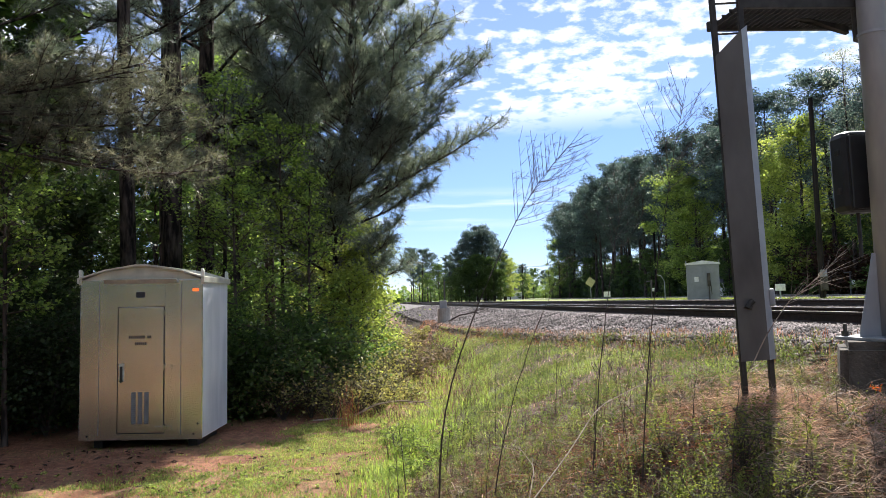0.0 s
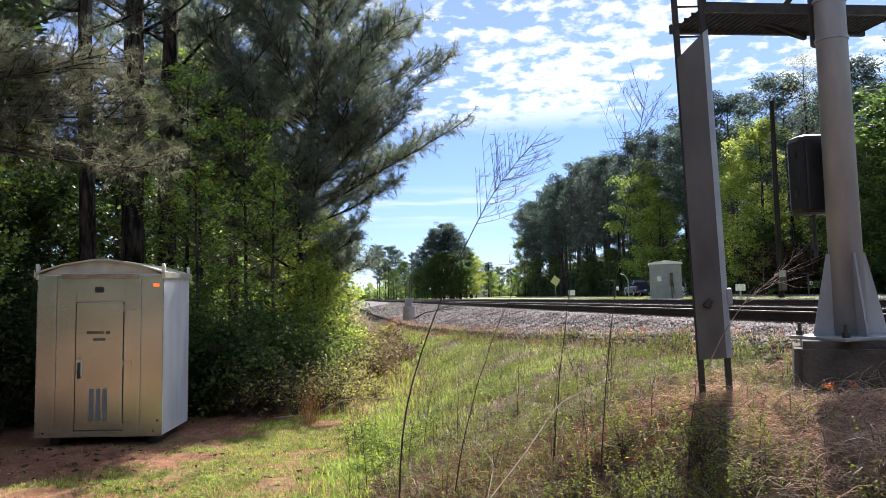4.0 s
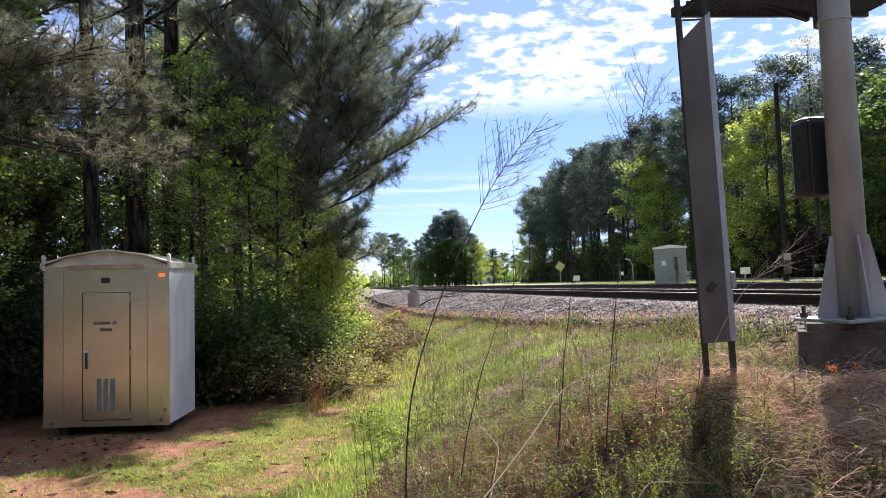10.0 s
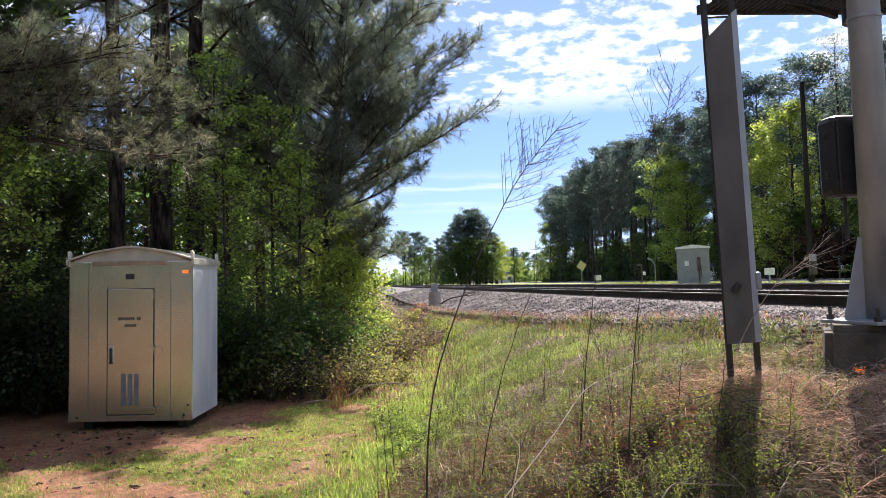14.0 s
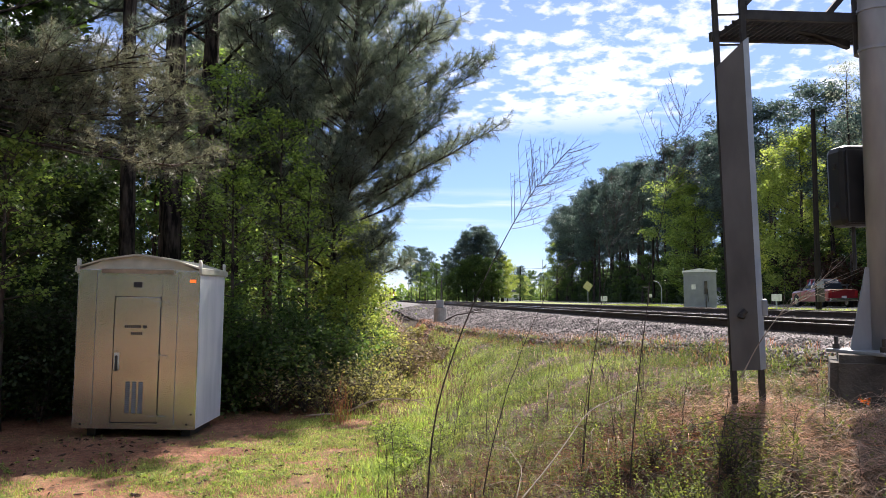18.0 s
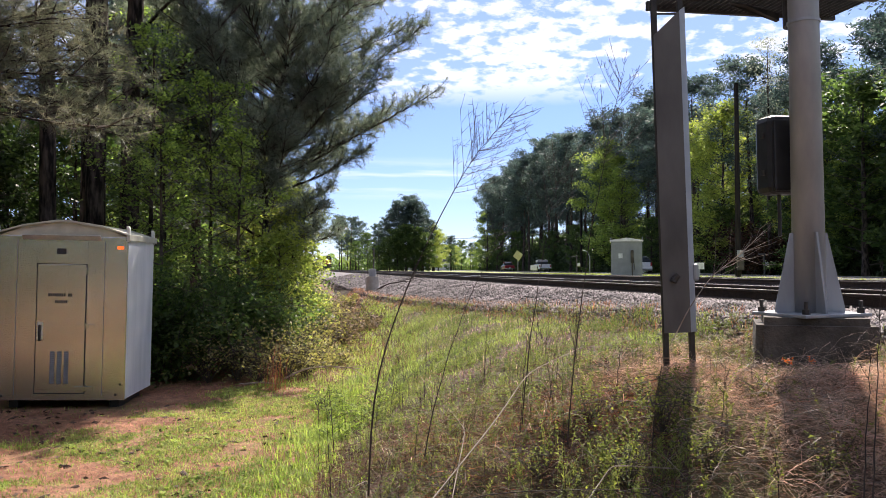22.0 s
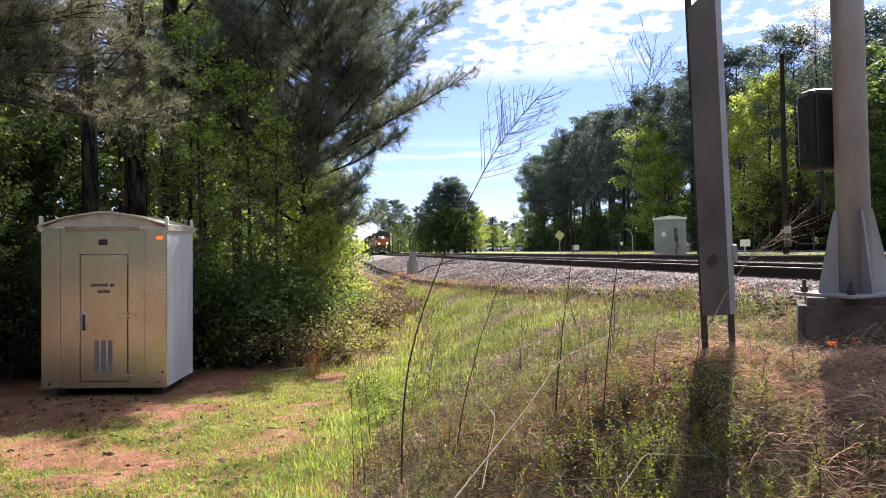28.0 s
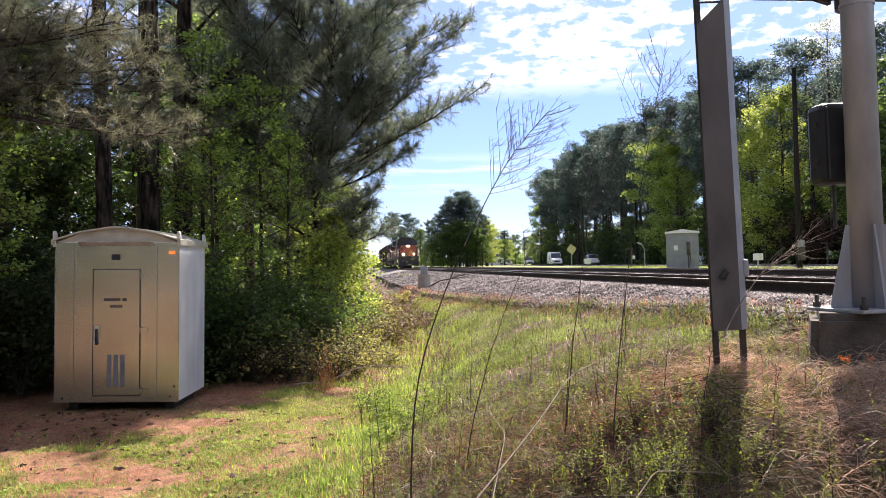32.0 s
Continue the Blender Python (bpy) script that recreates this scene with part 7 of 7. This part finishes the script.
def build_clutter():
    rng = np.random.default_rng(12)
    # tall dead weeds in the foreground, the first bowed over with a feathery head
    plume_weed((-0.2, 6.3, -0.2), (0.93, 6.3, 2.80), 1, 0.40, "tall bowed dead weed with a feathery brown head", 0.009, 0.27, 44, 0.1,
               via=((-0.18, 6.3, 0.35), (-0.12, 6.3, 0.8), (0.04, 6.3, 1.28), (0.24, 6.3, 1.74), (0.44, 6.3, 2.13), (0.64, 6.3, 2.48)))
    plume_weed((1.45, 6.6, 0.1), (1.97, 6.65, 3.25), 2, 0.46, "tall dead weed with a sparse feathery head", 0.006, 0.26, 26)
    plume_weed((1.12, 6.9, 0.22), (1.5, 6.9, 2.5), 3, 0.42, "dead weed with a thin branching head", 0.006, 0.3, 18)
    plume_weed((0.25, 6.5, 0.05), (0.92, 6.5, 1.95), 4, 0.2, "thin leaning dead weed stalk", 0.006, 0.2, 6)
    for i in range(46):
        x, y = rng.uniform(-1.2, 4.2), rng.uniform(4.8, 10.5)
        if x + 0.1 * y > 4.6 or x + 0.1 * y < float(edge_u(y)) - 0.3 or (abs(x - 2.85) < 0.4 and y > 7):
            continue
        h = rng.uniform(0.35, 1.1)
        z = gz(x, y) - 0.02
        plume_weed((x, y, z), (x + rng.normal(0, 0.12) * h, y + rng.normal(0, 0.12) * h, z + h), 40 + i, 0.12, "thin dark dead weed stalk", rng.uniform(0.003, 0.006), 0.35, int(rng.integers(0, 6)))
    for i, (a, b2) in enumerate((((2.51, 4.09, 0.05), (2.67, 4.2, 1.62)), ((2.63, 4.13, 0.05), (2.73, 4.26, 1.25)), ((2.62, 4.35, 0.05), (2.77, 4.47, 1.25)), ((2.95, 4.6, 0.1), (3.1, 4.7, 1.0)))):
        plume_weed(a, b2, 140 + i, 0.1, "tall thin dark dead weed stalk", 0.005, 0.3, 4)
    # bleached fallen stems
    for i, pts in enumerate((((0.15, 5.0, 0.05), (0.75, 5.9, 0.45), (1.1, 6.5, 0.72), (1.75, 7.4, 0.82)), ((0.2, 5.0, 0.02), (0.5, 5.05, 0.14), (0.9, 5.05, 0.16), (1.4, 5.0, 0.17), (1.9, 4.9, 0.1), (2.3, 4.8, -0.02)), ((0.35, 5.1, 0.1), (0.5, 5.7, 0.42), (0.42, 6.1, 0.5)), ((1.2, 5.0, 0.1), (1.45, 5.3, 0.25), (1.9, 5.35, 0.2)))):
        bare_stick("fallen_stem", pts, 0.004 if i else 0.006, M["stem"] if i == 1 else M["stem_pale"], "dark bent weed stem fallen over" if i == 1 else "pale bleached weed stem fallen over", "stem", 5, 60 + i, 0.2, "fallen stems")
    bare_stick("dead_branch", ((2.62, 7.3, 0.9), (2.78, 7.3, 1.2), (3.0, 7.3, 1.5), (3.28, 7.3, 1.7), (3.5, 7.32, 1.9)), 0.006, M["stem_pale"], "pale bare branch leaning past the ladder", "branch", 22, 71, 0.32)
    bare_stick("dead_branch", ((-1.9, 14.6, -0.42), (-1.5, 14.7, -0.24), (-1.1, 14.8, -0.2), (-0.5, 14.7, -0.25)), 0.02, M["stem_pale"], "pale fallen limb at the edge of the brush", "branch", 5, 72, 0.4)
    bare_stick("dead_branch", ((-2.6, 14.3, -0.45), (-2.2, 14.2, -0.4), (-1.9, 14.1, -0.42)), 0.02, M["stem_pale"], "short pale stick on the grass", "branch", 0, 73)
    bare_stick("stump", ((-2.6, 15.5, -0.5), (-2.58, 15.5, -0.1), (-2.57, 15.5, 0.12)), 0.02, M["stem_pale"], "pale broken stump in the brush", "stump", 0, 74, 0.4)
    bare_stick("dead_branch", ((-0.35, 39.0, gz(-0.35, 39.0) + 0.03), (0.2, 38.8, gz(0.2, 38.8) + 0.22), (0.8, 38.6, gz(0.8, 38.6) + 0.2), (1.4, 38.5, gz(1.4, 38.5) + 0.3)), 0.04, M["stem"], "dark dead branch on the ballast", "branch", 9, 75, 0.9)
    # small leafy weeds before the ladder
    for i, (x, y, h, n) in enumerate(((1.75, 5.9, 0.5, 520), (2.2, 6.4, 0.62, 620), (1.45, 5.5, 0.36, 420), (2.35, 5.8, 0.45, 420), (1.2, 6.4, 0.36, 300), (2.0, 5.2, 0.3, 300), (0.9, 5.6, 0.3, 240), (2.9, 5.2, 0.35, 260), (1.7, 6.9, 0.4, 340), (0.5, 6.6, 0.35, 260), (3.1, 6.4, 0.3, 160))):
        shrub(x, y, h, 0.32, 300 + i, M["weed_round"], "small leafy weed with yellow-green leaves", n=n, leaf=(0.026, 0.017), stems=14, category="weed")
    for i, (x, y, h) in enumerate(((-0.75, 11.0, 0.5), (-0.35, 10.4, 0.45), (-0.95, 11.9, 0.55), (-0.1, 11.4, 0.45), (-0.6, 9.7, 0.35))):
        shrub(x, y, h * 0.75, 0.5, 330 + i, M["grass_fresh"], "bright yellow-green herb clump", n=520, leaf=(0.055, 0.02), stems=14, category="weed")
    # rusty broomsedge clump
    c = np.array([-1.9, 13.6, 0])
    p = c + rng.normal(0, 0.12, (60, 3)) * np.array([1, 1, 0])
    p[:, 2] = ground(p[:, 0], p[:, 1])
    v, f = blades(p, rng, 0.75, 0.003, 0.4)
    tagged(obj("broomsedge", np_mesh("broomsedge", v, f), M["straw_red"]), "rust-coloured dry broomsedge clump in the grass", "grass clump", kind="stuff")
    # orange flowers
    for i, (x, y) in enumerate(((3.62, 7.1), (3.7, 7.15), (3.85, 7.1), (5.1, 7.2))):
        t = thing("wildflower", pose(x, y, gz(x, y)), "small orange wildflower in dry straw", "flower", "orange wildflowers")
        bm = B()
        cyl(bm, (0, 0, 0), (0, 0, 0.17), 0.003, seg=5)
        part("stalk", bm, M["grass"], t)
        pts = np.array([[0, 0, 0.16]]) + rng.normal(0, 0.022, (14, 3))
        v, f = leaves(pts, rng, 0.036, 0.014)
        obj("petals", np_mesh("petals", v, f), M["flower"], t)
    # pine cones on the ground
    bm = B()
    bmesh.ops.create_icosphere(bm, subdivisions=2, radius=0.036)
    for vtx in bm.verts:
        vtx.co *= 1 + 0.55 * noise.noise(vtx.co * 75)
        vtx.co.z *= 0.8
    first = part("pine_cone", bm, M["cone"])
    tagged(first, "dark fallen pine cone on the straw", "pine cone", "fallen pine cones")
    k = 0
    while k < 60:
        x, y = rng.uniform(-7.5, -1.4), rng.uniform(6.3, 12.5)
        if -5.9 < x < -3.6 and y > 11.8:
            continue
        m = pose(x, y, gz(x, y) + 0.012, rng.uniform(-25, 25), rng.uniform(-25, 25), rng.uniform(0, 360)) @ Matrix.Diagonal((rng.uniform(0.7, 1.6), rng.uniform(0.6, 1.0), rng.uniform(0.45, 0.8), 1))
        if k == 0:
            first.matrix_basis = m
        else:
            copy_thing(first, m)
        k += 1


build_ground()
build_road()
build_shelter()
build_mast()
build_ladder()
build_far_shelter()
build_trackside()
build_left_wood()
build_far_woods()
build_clutter()
build_ground_cover()
build_ballast()
build_track("near_track", 0.0, "rusty railway track on wooden ties", 120)
build_track("far_track", 6.6, "second rusty railway track on wooden ties", 60)

# ---- what moves ----
blue_pickup = vehicle("blue_pickup", "pickup", M["paint_blue"], "dark blue pickup truck driving away on the road")
red_pickup = vehicle("red_pickup", "pickup", M["paint_red"], "dark red pickup truck driving away on the road")
white_pickup = vehicle("white_pickup", "pickup", M["paint_white"], "white crew-cab pickup truck driving away on the road")
white_suv = vehicle("white_suv", "suv", M["paint_white"], "white sport utility car driving away on the road")
silver_suv = vehicle("small_suv", "suv", M["paint_white"], "small white sport utility car driving away on the road")
white_van = vehicle("white_van", "van", M["paint_white"], "tall white van coming along the road")
oncoming_pickup = vehicle("oncoming_pickup", "pickup", M["paint_white"], "white pickup truck coming along the road")
white_car = vehicle("white_car", "suv", M["paint_white"], "white car coming along the road")
lead_loco = locomotive("lead_locomotive", "orange and black freight locomotive with lit headlights")
second_loco = locomotive("second_locomotive", "orange and black trailing locomotive")
cars = [boxcar("brown freight car behind the locomotives") for _ in range(3)]


def motions():
    def away(t, rows):
        walk(t, [(s, pose(25.6, y, 1.052, 0, 0, 180)) for s, y in rows])

    def towards(t, rows):
        walk(t, [(s, pose(22.1, y, 1.052, 0, 0, 0)) for s, y in rows])
    away(blue_pickup, [(0, 0), (1, 25), (2, 50), (2.5, 61), (5.5, 146), (6, 170), (7, 203), (8, 235), (9, 255), (12, 380), (18, 640), (32, 1100)])
    away(red_pickup, [(0, -450), (16, 0), (18, 55.5), (18.5, 68), (19, 80), (19.5, 92), (20, 107), (21, 134), (22, 163), (23, 196), (24.5, 228), (27, 262), (30, 330), (32, 400)])
    away(white_pickup, [(0, -500), (17.5, 0), (19.5, 51.6), (20, 64.7), (21, 94.5), (22, 127.8), (23, 163.8), (24, 195), (26.8, 236), (29, 270), (32, 340)])
    away(white_suv, [(0, -520), (19, 8), (20, 30), (21, 53.5), (22, 79.5), (23, 111.7), (24, 143), (26.8, 205), (28.5, 225), (30, 262), (32, 320)])
    away(silver_suv, [(0, -750), (28, 10), (29.6, 52), (30, 62), (31, 93), (31.5, 113), (32, 132)])
    towards(white_van, [(0, 1000), (24, 420), (27, 300), (29, 248), (30, 217), (31, 183), (32, 149)])
    towards(oncoming_pickup, [(0, 1020), (25, 330), (26.8, 262), (28, 248), (29, 240), (30, 237), (31, 226), (32, 191)])
    towards(white_car, [(0, 1100), (24, 560), (28, 330), (30, 285), (31, 262), (32, 244)])

    def train(t, back):
        # down the near track towards the camera
        rows = []
        for s, y in ((0, 520), (23, 240), (26.8, 180), (28, 168), (29, 156), (30, 145.5), (31, 137), (32, 127)):
            yy = y + back
            rows.append((s, pose(rail_x(yy, 0.7175), yy, RAIL_Z, 0, 0, TRACK_TURN)))
        walk(t, rows)
    train(lead_loco, 0)
    train(second_loco, 22.4)
    for i, c in enumerate(cars):
        train(c, 42 + 17.2 * i)


motions()
